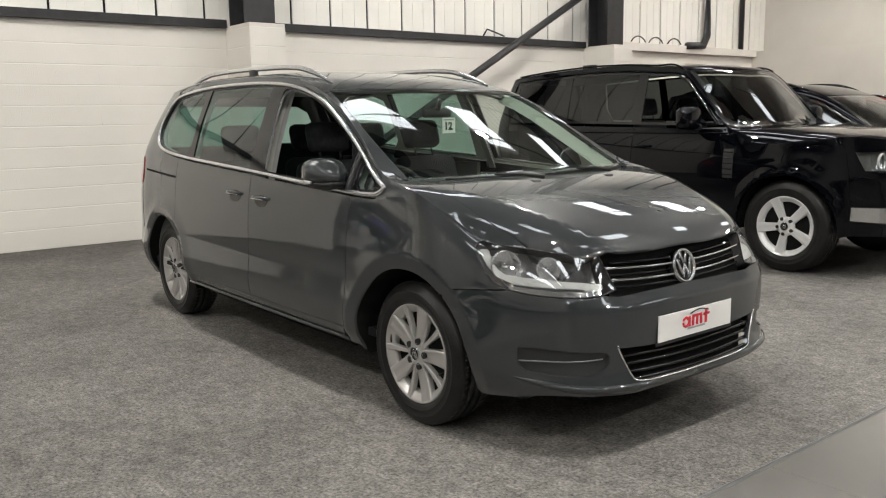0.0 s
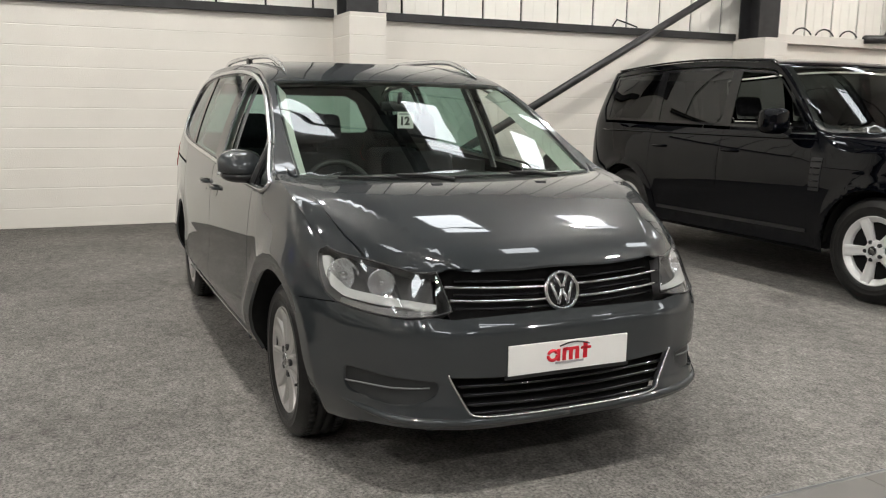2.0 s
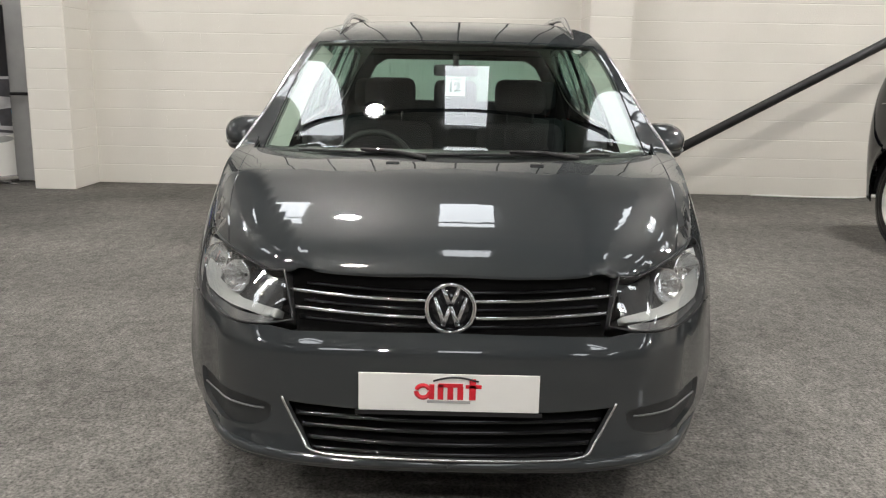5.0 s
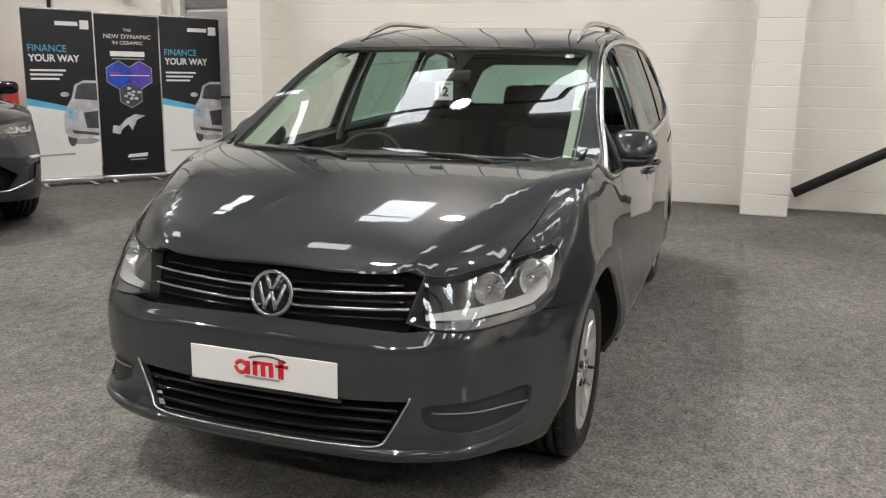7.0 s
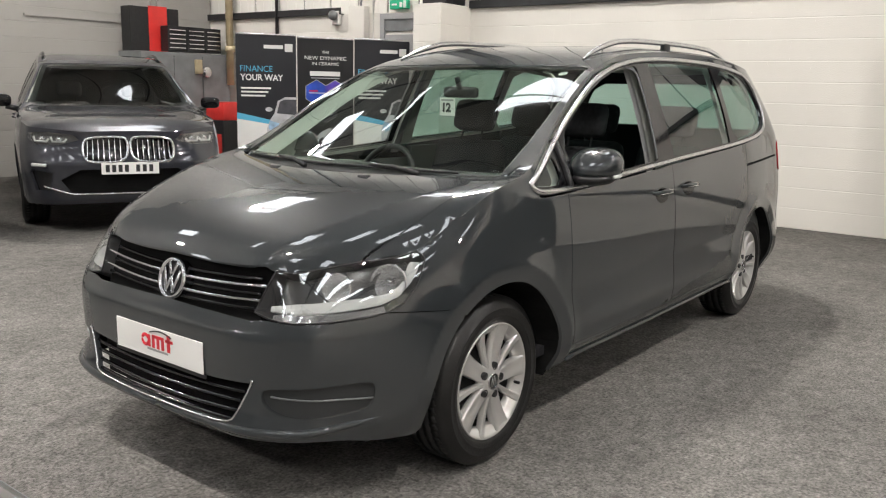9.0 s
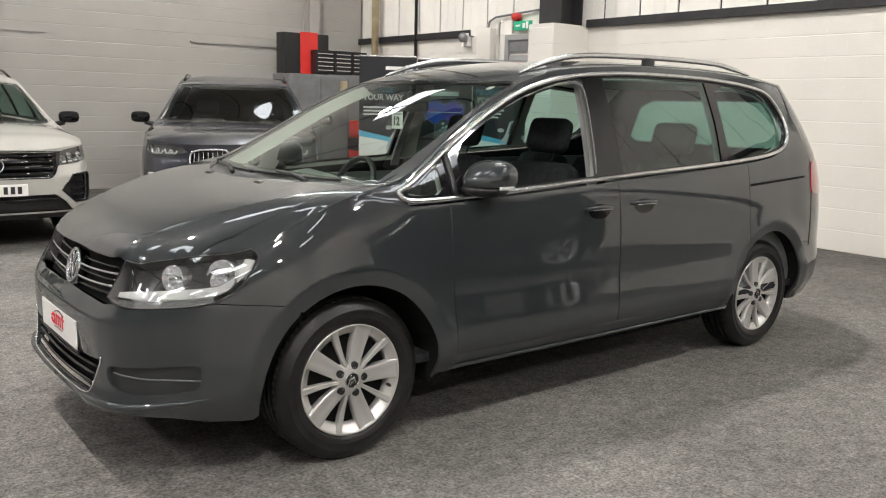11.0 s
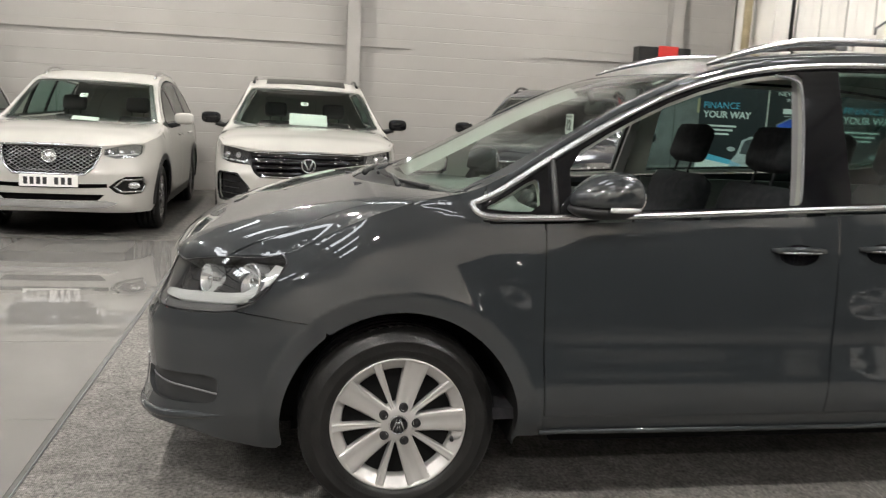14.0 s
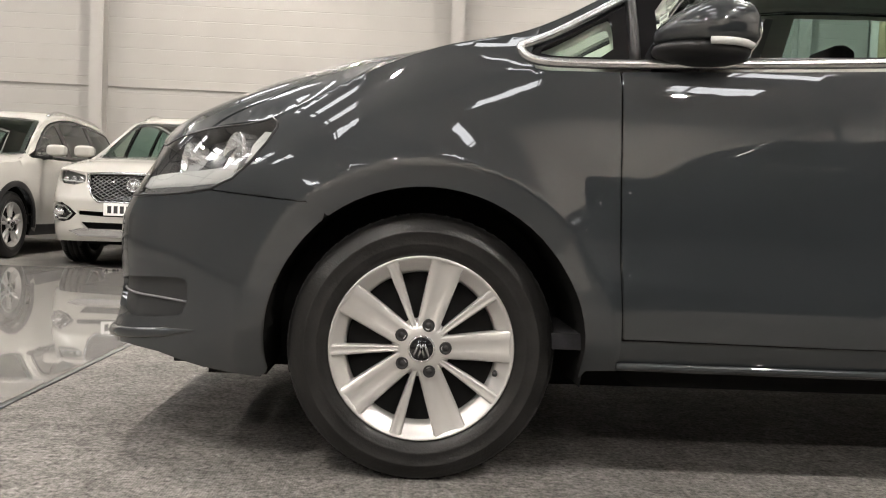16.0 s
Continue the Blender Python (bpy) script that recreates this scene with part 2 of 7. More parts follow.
def block_wall(bm, length, height, place, course=0.225, block=0.45, joint=0.006, depth=0.0022):
    """Painted blocks in running bond, each a shallow raised face with soft joints. place(u, v, w) puts them."""
    rows = int(round(height / course))
    for r in range(rows):
        off = (r % 2) * block / 2
        u = -off
        while u < length:
            a, b = max(0.0, u) + 0.0006, min(length, u + block) - 0.0006
            u += block
            if b - a < 0.03:
                continue
            z0, z1 = r * course + joint / 2, min(height, (r + 1) * course) - joint / 2
            d = depth * random.uniform(0.93, 1.04)
            k = 0.004
            lo = [bm.verts.new(place(p, q, 0)) for p, q in ((a, z0), (b, z0), (b, z1), (a, z1))]
            hi = [bm.verts.new(place(p, q, d)) for p, q in ((a - 0.0005, z0 + k), (b + 0.0005, z0 + k), (b + 0.0005, z1 - k), (a - 0.0005, z1 - k))]
            bm.faces.new(hi)
            for i in range(4):
                bm.faces.new((lo[i], lo[(i + 1) % 4], hi[(i + 1) % 4], hi[i]))
    return bm


def lift_blocks(bm, mat, parent):
    """Makes each block of a block_wall mesh a part of its own."""
    bm.verts.ensure_lookup_table()
    bm.verts.index_update()
    faces = [[v.index for v in f.verts] for f in bm.faces]
    for k in range(0, len(bm.verts), 8):
        me = bpy.data.meshes.new("block")
        me.from_pydata([tuple(v.co) for v in bm.verts[k:k + 8]], [], [[i - k for i in f] for f in faces if k <= f[0] < k + 8])
        me.materials.append(mat)
        new("block", me).parent = parent
    bm.free()


def walls():
    top = 2.5
    # the cream wall: block below, steel sheet above
    w = tagged(part("wall_west", cubes((WALL_X - 0.25, WALL_X, GREY_Y - 0.25, END_Y, 0, top), (WALL_X - 0.25, WALL_X - 0.06, GREY_Y - 0.25, END_Y, top, EAVES)), M_CREAM, smooth=False), "cream painted blockwork wall with white cladding above", "wall", kind="structure")
    bm = block_wall(bmesh.new(), END_Y - GREY_Y, top, lambda u, v, d: (WALL_X + d, GREY_Y + u, v))
    bmesh.ops.recalc_face_normals(bm, faces=bm.faces)
    b = part("blocks", bm, M_CREAM, w, smooth=False)
    b["kind"] = "stuff"
    # cladding sheets with dark gaps
    bm = cubes((WALL_X - 0.055, WALL_X - 0.03, 0.014, 0.576, 0, EAVES - top), bevel=0.006)
    for k in (0.2, 0.39):
        box(bm, WALL_X - 0.032, WALL_X - 0.026, k - 0.012, k + 0.012, 0, EAVES - top)
    me = bpy.data.meshes.new("cladding_sheet")
    bm.to_mesh(me)
    bm.free()
    me.materials.append(M_CLAD)
    back = part("cladding_back", cubes((WALL_X - 0.0598, WALL_X - 0.0575, GREY_Y, END_Y, top, EAVES)), M_DARKSTEEL, w)
    y = GREY_Y
    while y < END_Y - 0.5:
        ob = new("cladding_sheet", me)
        ob.parent = w
        ob.location = (0, y, top)
        y += 0.59
    # piers, columns and the angle along the top of the blocks
    piers = (-4.80, 1.46, 7.95)
    for y in piers:
        p = tagged(part("pier", cubes((WALL_X - 0.02, WALL_X + 0.66, y, y + 0.46, 0, top + 0.02)), M_CREAM, smooth=False), "cream painted block pier on the wall", "pier", "piers along the wall", "structure")
        bm = block_wall(bmesh.new(), 0.46, top + 0.02, lambda u, v, d: (WALL_X + 0.66 + d, y + u, v), depth=0.004)
        block_wall(bm, 0.66, top + 0.02, lambda u, v, d: (WALL_X + u, y - d, v), depth=0.004)
        block_wall(bm, 0.66, top + 0.02, lambda u, v, d: (WALL_X + u, y + 0.46 + d, v), depth=0.004)
        bmesh.ops.recalc_face_normals(bm, faces=bm.faces)
        lift_blocks(bm, M_CREAM, p)
        c = cubes((WALL_X + 0.08, WALL_X + 0.1, y + 0.02, y + 0.42, top + 0.02, EAVES), (WALL_X + 0.1, WALL_X + 0.48, y + 0.21, y + 0.23, top + 0.02, EAVES), (WALL_X + 0.48, WALL_X + 0.5, y + 0.02, y + 0.42, top + 0.02, EAVES))
        tagged(part("steel_column", c, M_DARKSTEEL, smooth=False), "black painted steel column standing on a block pier", "column", "steel columns", "structure")
    spans = ((GREY_Y, -6.75), (-4.33, 1.45), (1.93, 7.94))
    for a, b in spans:
        bm = cubes((WALL_X - 0.02, WALL_X + 0.06, a, b, 2.5, 2.512), (WALL_X + 0.048, WALL_X + 0.06, a, b, 2.512, 2.60))
        tagged(part("wall_angle", bm, M_DARKSTEEL, smooth=False), "dark steel angle along the top of the blockwork", "trim", kind="structure")
    tagged(part("wall_cap", cubes((WALL_X - 0.2, WALL_X + 0.1, 8.42, END_Y - 0.5, 2.504, 2.64)), M_CREAM, smooth=False), "cream painted block course at the wall top", "trim", kind="structure")
    bm = tube(bmesh.new(), [(WALL_X + 0.34, 1.98, 0.22), (WALL_X + 0.34, 8.0, 3.56)], 0.055, 16)
    tagged(part("diagonal_brace", bm, M_DARKSTEEL), "black round steel brace rising across the cream wall", "brace", kind="structure")
    # the grey wall
    g = tagged(part("wall_south", cubes((WALL_X, FAR_X, GREY_Y - 0.25, GREY_Y, 0, EAVES)), M_GREYWALL, smooth=False), "grey painted blockwork wall behind the parked cars", "wall", kind="structure")
    bm = block_wall(bmesh.new(), FAR_X - WALL_X, 4.95, lambda u, v, d: (WALL_X + u, GREY_Y + d, v), depth=0.0024)
    bmesh.ops.recalc_face_normals(bm, faces=bm.faces)
    part("blocks", bm, M_GREYWALL, g, smooth=False)["kind"] = "stuff"
    for x in (-5.9, -0.58, 4.77, 10.1):
        bm = cubes((x - 0.1, x + 0.1, GREY_Y + 0.004, GREY_Y + 0.02, 0, EAVES), (x - 0.006, x + 0.006, GREY_Y + 0.02, GREY_Y + 0.2, 0, EAVES), (x - 0.1, x + 0.1, GREY_Y + 0.2, GREY_Y + 0.215, 0, EAVES))
        tagged(part("wall_post", bm, M_GREYWALL, smooth=False), "grey painted steel post on the grey wall", "post", "posts on the grey wall", "structure")
    for a, b in ((-5.8, -3.7), (-1.5, -0.69), (-0.47, 4.66), (4.88, 10.0)):
        tagged(part("wall_ledge", cubes((a, b, GREY_Y + 0.004, GREY_Y + 0.028, 2.34, 2.37)), M_GREYWALL, smooth=False), "thin grey ledge along the grey wall", "trim", kind="structure")
    tagged(part("wall_north", cubes((WALL_X - 0.25, FAR_X, END_Y, END_Y + 0.25, 0, EAVES), (WALL_X, WALL_X + 4.5, END_Y - 0.5, END_Y, 0, 2.62)), M_NORTHWALL, smooth=False), "plain cream wall with a low block ledge at the hall end", "wall", kind="structure")
    # out of view: closes the hall and shapes what the car fronts mirror
    tagged(part("wall_east", cubes((FAR_X, FAR_X + 0.25, GREY_Y - 0.25, END_Y + 0.25, 0, EAVES)), M_EASTWALL, smooth=False), "unseen brown-grey wall added to close the showroom", "wall", kind="structure")


def roof():
    """Sheeted flat-pitched roof with translucent rooflights between dark purlins."""
    z = EAVES
    pitch = 0.25
    bm = bmesh.new()
    rows = []
    y = GREY_Y - 0.25
    while y < END_Y + 0.26:
        for dy, dz in ((0.0, 0.0), (0.09, 0.0), (0.11, 0.035), (0.16, 0.035), (0.18, 0.0)):
            rows.append((y + dy, z + 0.02 + dz))
        y += pitch
    vs = [(bm.verts.new((WALL_X - 0.25, a, b)), bm.verts.new((FAR_X + 0.25, a, b))) for a, b in rows]
    for p, q in zip(vs, vs[1:]):
        bm.faces.new((p[0], q[0], q[1], p[1]))
    tagged(part("ceiling", bm, M_CEIL, smooth=False), "white profiled steel roof sheeting", "ceiling", kind="structure")
    for y in (-4.64, 1.79, 8.18):
        bm = cubes((WALL_X + 0.1, FAR_X, y - 0.1, y + 0.1, z - 0.62, z - 0.6), (WALL_X + 0.1, FAR_X, y - 0.008, y + 0.008, z - 0.6, z - 0.2), (WALL_X + 0.1, FAR_X, y - 0.1, y + 0.1, z - 0.2, z - 0.18))
        tagged(part("roof_beam", bm, M_DARKSTEEL, smooth=False), "dark steel roof beam", "beam", "roof beams", "structure")
    x = WALL_X + 1.3
    while x < FAR_X:
        tagged(part("purlin", cubes((x - 0.02, x + 0.02, GREY_Y, END_Y, z - 0.09, z - 0.02)), M_DARKSTEEL, smooth=False), "dark steel purlin under the roof sheets", "purlin", "purlins", "structure")
        x += 1.8
    for x0, length, wid, y0 in ROOFLIGHTS:
        tagged(part("rooflight", cubes((x0, x0 + length, y0 - wid / 2, y0 + wid / 2, z - 0.012, z)), M_ROOFLIGHT, smooth=False), "translucent daylight panel in the roof", "rooflight", "rooflights", "structure")
    for x in (-3.65, 2.3, 8.3):
        for y in (-7.4, -1.35, 4.7, 10.7):
            lamp = tagged(thing("high_bay_lamp", Matrix.Translation((x, y, z - 0.55)), "round silver high-bay lamp hung from the roof", "lamp", "high-bay lamps", "structure"))
            bm = lathe(bmesh.new(), [(0.05, 0.22), (0.09, 0.2), (0.12, 0.1), (0.2, 0.0), (0.205, 0.0), (0.125, 0.105), (0.095, 0.205), (0.0, 0.22)], 24, "z")
            rod(bm, (0, 0, 0.2), (0, 0, 0.55), 0.01, 8)
            part("lamp_shade", bm, M_SATIN, lamp)
            part("lamp_face", lathe(bmesh.new(), [(0.0, 0.02), (0.12, 0.02), (0.122, 0.03), (0.0, 0.03)], 24, "z"), M_LAMP, lamp)


ROOFLIGHTS = [(x, l, w, 0.2 + 2.65 * k) for x, l, w in ((-5.1, 1.5, 0.76), (-0.4, 1.1, 0.62), (3.9, 1.4, 0.72), (8.3, 1.4, 0.72)) for k in range(-3, 5)]
tile_strip()
walls()
roof()


# ---- lofted car bodies ----
from mathutils.geometry import delaunay_2d_cdt


def smooth_table(rows):
    """Smooth interpolation through rows of (t, values...)."""
    a = np.array(rows, float)
    t, v = a[:, 0], a[:, 1:]
    h = np.diff(t)[:, None]
    d = np.diff(v, axis=0) / h
    m = np.zeros_like(v)
    m[0], m[-1] = d[0], d[-1]
    m[1:-1] = (h[1:] * d[:-1] + h[:-1] * d[1:]) / (h[:-1] + h[1:])

    def f(x):
        x = np.clip(np.asarray(x, float), t[0], t[-1])
        i = np.clip(np.searchsorted(t, x) - 1, 0, len(t) - 2)
        k = (t[i + 1] - t[i])[..., None]
        u = ((x - t[i])[..., None]) / k
        out = (2 * u**3 - 3 * u**2 + 1) * v[i] + (u**3 - 2 * u**2 + u) * k * m[i] + (3 * u**2 - 2 * u**3) * v[i + 1] + (u**3 - u**2) * k * m[i + 1]
        return out[..., 0] if out.shape[-1] == 1 else out

    return f


def chaikin(pts, times=2, closed=True):
    p = np.array(pts, float)
    for _ in range(times):
        q = np.roll(p, -1, axis=0)
        if closed:
            p = np.stack([0.75 * p + 0.25 * q, 0.25 * p + 0.75 * q], 1).reshape(-1, p.shape[1])
        else:
            a, b = p[:-1], p[1:]
            mid = np.stack([0.75 * a + 0.25 * b, 0.25 * a + 0.75 * b], 1).reshape(-1, p.shape[1])
            p = np.concatenate([p[:1], mid[1:-1], p[-1:]])
    return p


def dense(pts, h, closed=True):
    """Adds points so that no edge is longer than h."""
    out = []
    k = len(pts)
    for i in range(k if closed else k - 1):
        a, b = np.array(pts[i], float), np.array(pts[(i + 1) % k], float)
        n = max(1, int(np.ceil(np.linalg.norm(b - a) / h)))
        out += [a + (b - a) * j / n for j in range(n)]
    if not closed:
        out.append(np.array(pts[-1], float))
    return np.array(out)


def inside(poly, p):
    x, y = p[:, 0], p[:, 1]
    res = np.zeros(len(p), bool)
    a, b = poly, np.roll(poly, -1, axis=0)
    for (x0, y0), (x1, y1) in zip(a, b):
        hit = (y0 > y) != (y1 > y)
        if abs(y1 - y0) > 1e-12:
            res ^= hit & (x < (x1 - x0) * (y - y0) / (y1 - y0) + x0)
    return res


def sheet(outer, holes, h):
    """Triangles that fill an outline with holes: (points, triangles, loops)."""
    loops, pts = [], []
    for poly in [outer, *holes]:
        d = dense(poly, h)
        loops.append(list(range(len(pts), len(pts) + len(d))))
        pts += list(d)
    border = np.array(pts)
    lo, hi = border.min(0), border.max(0)
    gx, gy = np.arange(lo[0] + h / 2, hi[0], h), np.arange(lo[1] + h / 2, hi[1], h)
    if len(gx) and len(gy):
        g = np.stack(np.meshgrid(gx, gy), -1).reshape(-1, 2)
        ok = inside(np.array(outer, float), g)
        for q in holes:
            ok &= ~inside(np.array(q, float), g)
        g = g[ok]
        if len(g):
            g = g[np.array([((border - p) ** 2).sum(1).min() > (0.55 * h) ** 2 for p in g])]
            pts += list(g)
    edges = [(l[i], l[(i + 1) % len(l)]) for l in loops for i in range(len(l))]
    vs, _, fs, _, _, _ = delaunay_2d_cdt([Vector(p) for p in pts], edges, [], 0, 1e-7)
    v = np.array([tuple(p) for p in vs])
    cen = np.array([v[list(f)].mean(0) for f in fs])
    ok = inside(np.array(outer, float), cen)
    for q in holes:
        ok &= ~inside(np.array(q, float), cen)
    tris = [tuple(f) for f, k in zip(fs, ok) if k]
    return v, tris


class Shell:
    """A car body: sides lofted from mid line over belt to upper edge, top as a height over the plan.
    rows: s, mid x, y, belt x, y, z, edge x, y (belt z 0: the belt is the edge)."""

    def __init__(self, rows, mid_z, hood, screen, sweep, edge_z, edge_y, crown, low, nose_end, edge_on, crease=None, flare=None, lean=None):
        self.mid_z, self.hood, self.screen, self.sweep = mid_z, smooth_table(hood), smooth_table(screen), smooth_table(sweep)
        self.edge_z, self.edge_y, self.crown, self.low = smooth_table(edge_z), smooth_table(edge_y), crown, smooth_table(low)
        self.nose_end, self.edge_on = nose_end, edge_on
        self.crease, self.flare, self.lean = smooth_table(crease) if crease else None, flare, lean
        full = []
        for s, mx, my, bx, by, bz, ex, ey in rows:
            ez = float(self.top(ex, ey))
            if not bz:
                bx, by, bz = ex, ey, ez
            full.append((s, mx, my, bx, by, bz, ex, ey, ez))
        s, mx, my, bx, by, bz, ex, ey, ez = full[1]
        full.insert(0, (-s, mx, -my, bx, -by, bz, ex, -ey, ez))
        s, mx, my, bx, by, bz, ex, ey, ez = full[-2]
        full.append((2 * full[-1][0] - s, mx, -my, bx, -by, bz, ex, -ey, ez))
        self.rows = smooth_table(full)
        self.s_end = full[-2][0]

    def top(self, x, y):
        x, y = np.asarray(x, float), np.abs(np.asarray(y, float))
        ye = self.edge_y(x)

        def base(q):
            xs = x + self.sweep(x) * (q / 0.75) ** 2
            a, b = self.hood(x) - self.crown * (q / ye) ** 2, self.screen(xs) - 0.4 * self.crown * (q / ye) ** 2
            return np.maximum(a, b)

        lo, hi = self.edge_on
        w = np.clip((hi - x) / (hi - lo), 0, 1)
        fall = (y / ye) ** 8
        if self.crease:
            yc = np.minimum(self.crease(x), ye - 0.03)
            u = np.clip((y - yc) / (ye - yc), 0, 1)
            c = np.clip((x + 0.15) / 0.3, 0, 1)
            fall = fall + (0.42 * u + 0.58 * u**4 - fall) * c
        return base(y) + (self.edge_z(x) - base(ye)) * w * fall

    def edge(self, s):
        r = self.rows(np.abs(s))
        return r[..., 5], r[..., 6] * np.where(np.asarray(s) < 0, -1, 1), r[..., 7]

    def side(self, s, z):
        s, z = np.asarray(s, float), np.asarray(z, float)
        r = self.rows(np.abs(s))
        mx, my, bx, by, bz, ex, ey, ez = (r[..., i] for i in range(8))
        sg = np.where(s < 0, -1.0, 1.0)
        zm = self.mid_z
        k = np.clip((np.abs(s) - 0.6) / (self.nose_end - 0.6), 0, 1)
        k = k * k * (3 - 2 * k)
        t = np.clip((z - zm) / np.maximum(bz - zm, 1e-3), 0, 1)
        nose = 1 - (1 - t) ** 2
        if self.lean:
            # the lamps lean back more towards their upper edge
            a, b, power = self.lean
            c = np.clip((np.abs(s) - a) / (b - a), 0, 1)
            nose = nose + (t**power - nose) * c * c * (3 - 2 * c)
        u = (1 - k) * nose + k * t**2.4
        x, y = mx + (bx - mx) * u, my + (by - my) * u
        t2 = np.clip((z - bz) / np.maximum(ez - bz, 1e-3), 0, 1) * (ez - bz > 2e-3)
        u2 = 0.72 * t2 + 0.28 * t2**2
        x, y = x + (ex - bx) * u2, y + (ey - by) * u2
        lo = self.low(np.minimum(z, zm))
        low = z < zm
        x = np.where(low, x + lo[..., 0] * (1 - k), x)
        y = np.where(low, y + lo[..., 1] * k * np.clip(my / 0.5, 0, 1), y)
        if self.flare:
            # the raised band round the wheel openings
            zc, r0, r1, r2, out, centres = self.flare
            for cx in centres:
                d = np.hypot(x - cx, z - zc)
                rise, fall = np.clip((r2 - d) / (r2 - r1), 0, 2) ** 2, np.clip((d - r0) / (r1 - r0), 0, 3)
                y = y - out * np.log(np.exp(-12 * rise) + np.exp(-12 * fall)) / 12
        return np.stack([x, y * sg, np.broadcast_to(z, x.shape)], -1)

    def s_of(self, x, z):
        """Where along the side a place with this x and z lies."""
        grid = np.linspace(0.3, self.s_end - 0.2, 1200)
        xs = self.side(grid, np.full_like(grid, z))[:, 0]
        xs = np.minimum.accumulate(xs) - 1e-7 * np.arange(len(xs))
        return float(np.interp(-x, -xs, grid))

    def charts(self, p, kind):
        if kind == "side":
            return self.side(p[:, 0], p[:, 1])
        return np.stack([p[:, 0], p[:, 1], self.top(p[:, 0], p[:, 1])], -1)

    def normals(self, p, kind):
        e = 0.004
        du = self.charts(p + (e, 0), kind) - self.charts(p - (e, 0), kind)
        dv = self.charts(p + (0, e), kind) - self.charts(p - (0, e), kind)
        n = np.cross(du, dv)
        n /= np.linalg.norm(n, axis=1)[:, None] + 1e-12
        c = self.charts(p, kind)
        out = c - np.array((-1.5, 0, 0.65 if kind == "side" else 0.2))
        flip = (n * out).sum(1) < 0
        n[flip] *= -1
        return n

    def panel(self, name, pieces, material, parent, label="", h=0.035, offset=0.0, rim=0.014, sign=1):
        """One mesh from pieces (chart, outline, holes), with turned-in edges and the body's own normals."""
        co, no, tris = [], [], []
        for kind, outer, holes in pieces:
            v, t = sheet(outer, holes, h)
            c, n = self.charts(v, kind), self.normals(v, kind)
            if sign < 0:
                c, n = c * (1, -1, 1), n * (1, -1, 1)
            c = c + n * offset
            base = len(co)
            for f in t:
                i, j, k = f
                fn = np.cross(c[j] - c[i], c[k] - c[i])
                f = f if (fn * n[i]).sum() > 0 else f[::-1]
                tris.append(tuple(base + q for q in f))
            co += list(c)
            no += list(n)
            if rim:
                count = {}
                for f in tris:
                    if min(f) >= base:
                        for q in range(3):
                            e = (f[q], f[(q + 1) % 3])
                            count[e] = 1
                open_e = [e for e in count if (e[1], e[0]) not in count]
                made = {}

                def low(q):
                    if q not in made:
                        made[q] = len(co)
                        co.append(co[q] - no[q] * rim)
                        no.append(no[q])
                    return made[q]

                for a, b in open_e:
                    la, lb = low(a), low(b)
                    tris.append((b, a, la))
                    tris.append((b, la, lb))
        me = bpy.data.meshes.new(name)
        me.from_pydata([tuple(p) for p in co], [], tris)
        me.update()
        me.shade_smooth()
        me.normals_split_custom_set_from_vertices([tuple(p) for p in no])
        me.materials.append(material)
        ob = new(name, me)
        ob.parent = parent
        if label:
            ob["label"] = label
        return ob

    def line(self, pts, kind, offset=0.0, sign=1):
        """Points of a chart as places, lifted off the surface."""
        p = np.array(pts, float)
        c = self.charts(p, kind) + self.normals(p, kind) * offset
        return [Vector(q * (1, sign, 1)) for q in c]

    def xz(self, pts):
        """An outline given by x and z as points of the side chart."""
        return [(self.s_of(x, z), z) for x, z in pts]

    def edge_run(self, s0, s1, drop=0.0, h=0.03):
        n = max(2, int(abs(s1 - s0) / h))
        return [(s, float(self.edge(s)[2]) - drop) for s in np.linspace(s0, s1, n)]


def arc(cx, cz, r, a0, a1, n=16):
    return [(cx + r * math.cos(radians(a)), cz + r * math.sin(radians(a))) for a in np.linspace(a0, a1, n)]


# ---- car materials ----
def car_paint(name, color, metal=0.35, ior=1.62, spec=0.12):
    mt = material(name, color, 0.4, metal, vary=0.04, scale=3.0, coat=1.0, spec=spec)
    nt = mt.node_tree
    b = nt.nodes["Principled BSDF"]
    b.inputs["Coat Roughness"].default_value = 0.012
    b.inputs["Coat IOR"].default_value = ior
    tc = nt.nodes.new("ShaderNodeTexCoord")
    orange = nt.nodes.new("ShaderNodeTexNoise")
    orange.inputs["Scale"].default_value, orange.inputs["Detail"].default_value = 9.0, 2
    bp = nt.nodes.new("ShaderNodeBump")
    bp.inputs["Strength"].default_value, bp.inputs["Distance"].default_value = 0.03, 0.01
    nt.links.new(tc.outputs["Object"], orange.inputs["Vector"])
    nt.links.new(orange.outputs["Fac"], bp.inputs["Height"])
    nt.links.new(bp.outputs["Normal"], b.inputs["Coat Normal"])
    return mt


M_PAINT = car_paint("dark_grey_metallic_paint", (0.0215, 0.0252, 0.0280), 0.0, 1.74)
M_PAINT_BLACK = car_paint("black_car_paint", (0.0016, 0.0019, 0.0032), 0.0, 1.34, 0.0)
M_PAINT_BLUEGREY = car_paint("blue_grey_car_paint", (0.028, 0.0295, 0.037), 0.3)
M_PAINT_WHITE = car_paint("white_car_paint", (0.41, 0.40, 0.37), 0.0, 1.45)
M_GLASS = glass_material("clear_car_glass", (0.80, 0.90, 0.84), 0.10)
M_GLASS_FAR = glass_material("tinted_car_glass", (0.50, 0.55, 0.53), 0.12)
M_GLASS_DARK = glass_material("privacy_car_glass", (0.38, 0.565, 0.515), 0.085)
M_LENS = glass_material("lamp_lens", (0.95, 0.96, 0.96), 0.17)
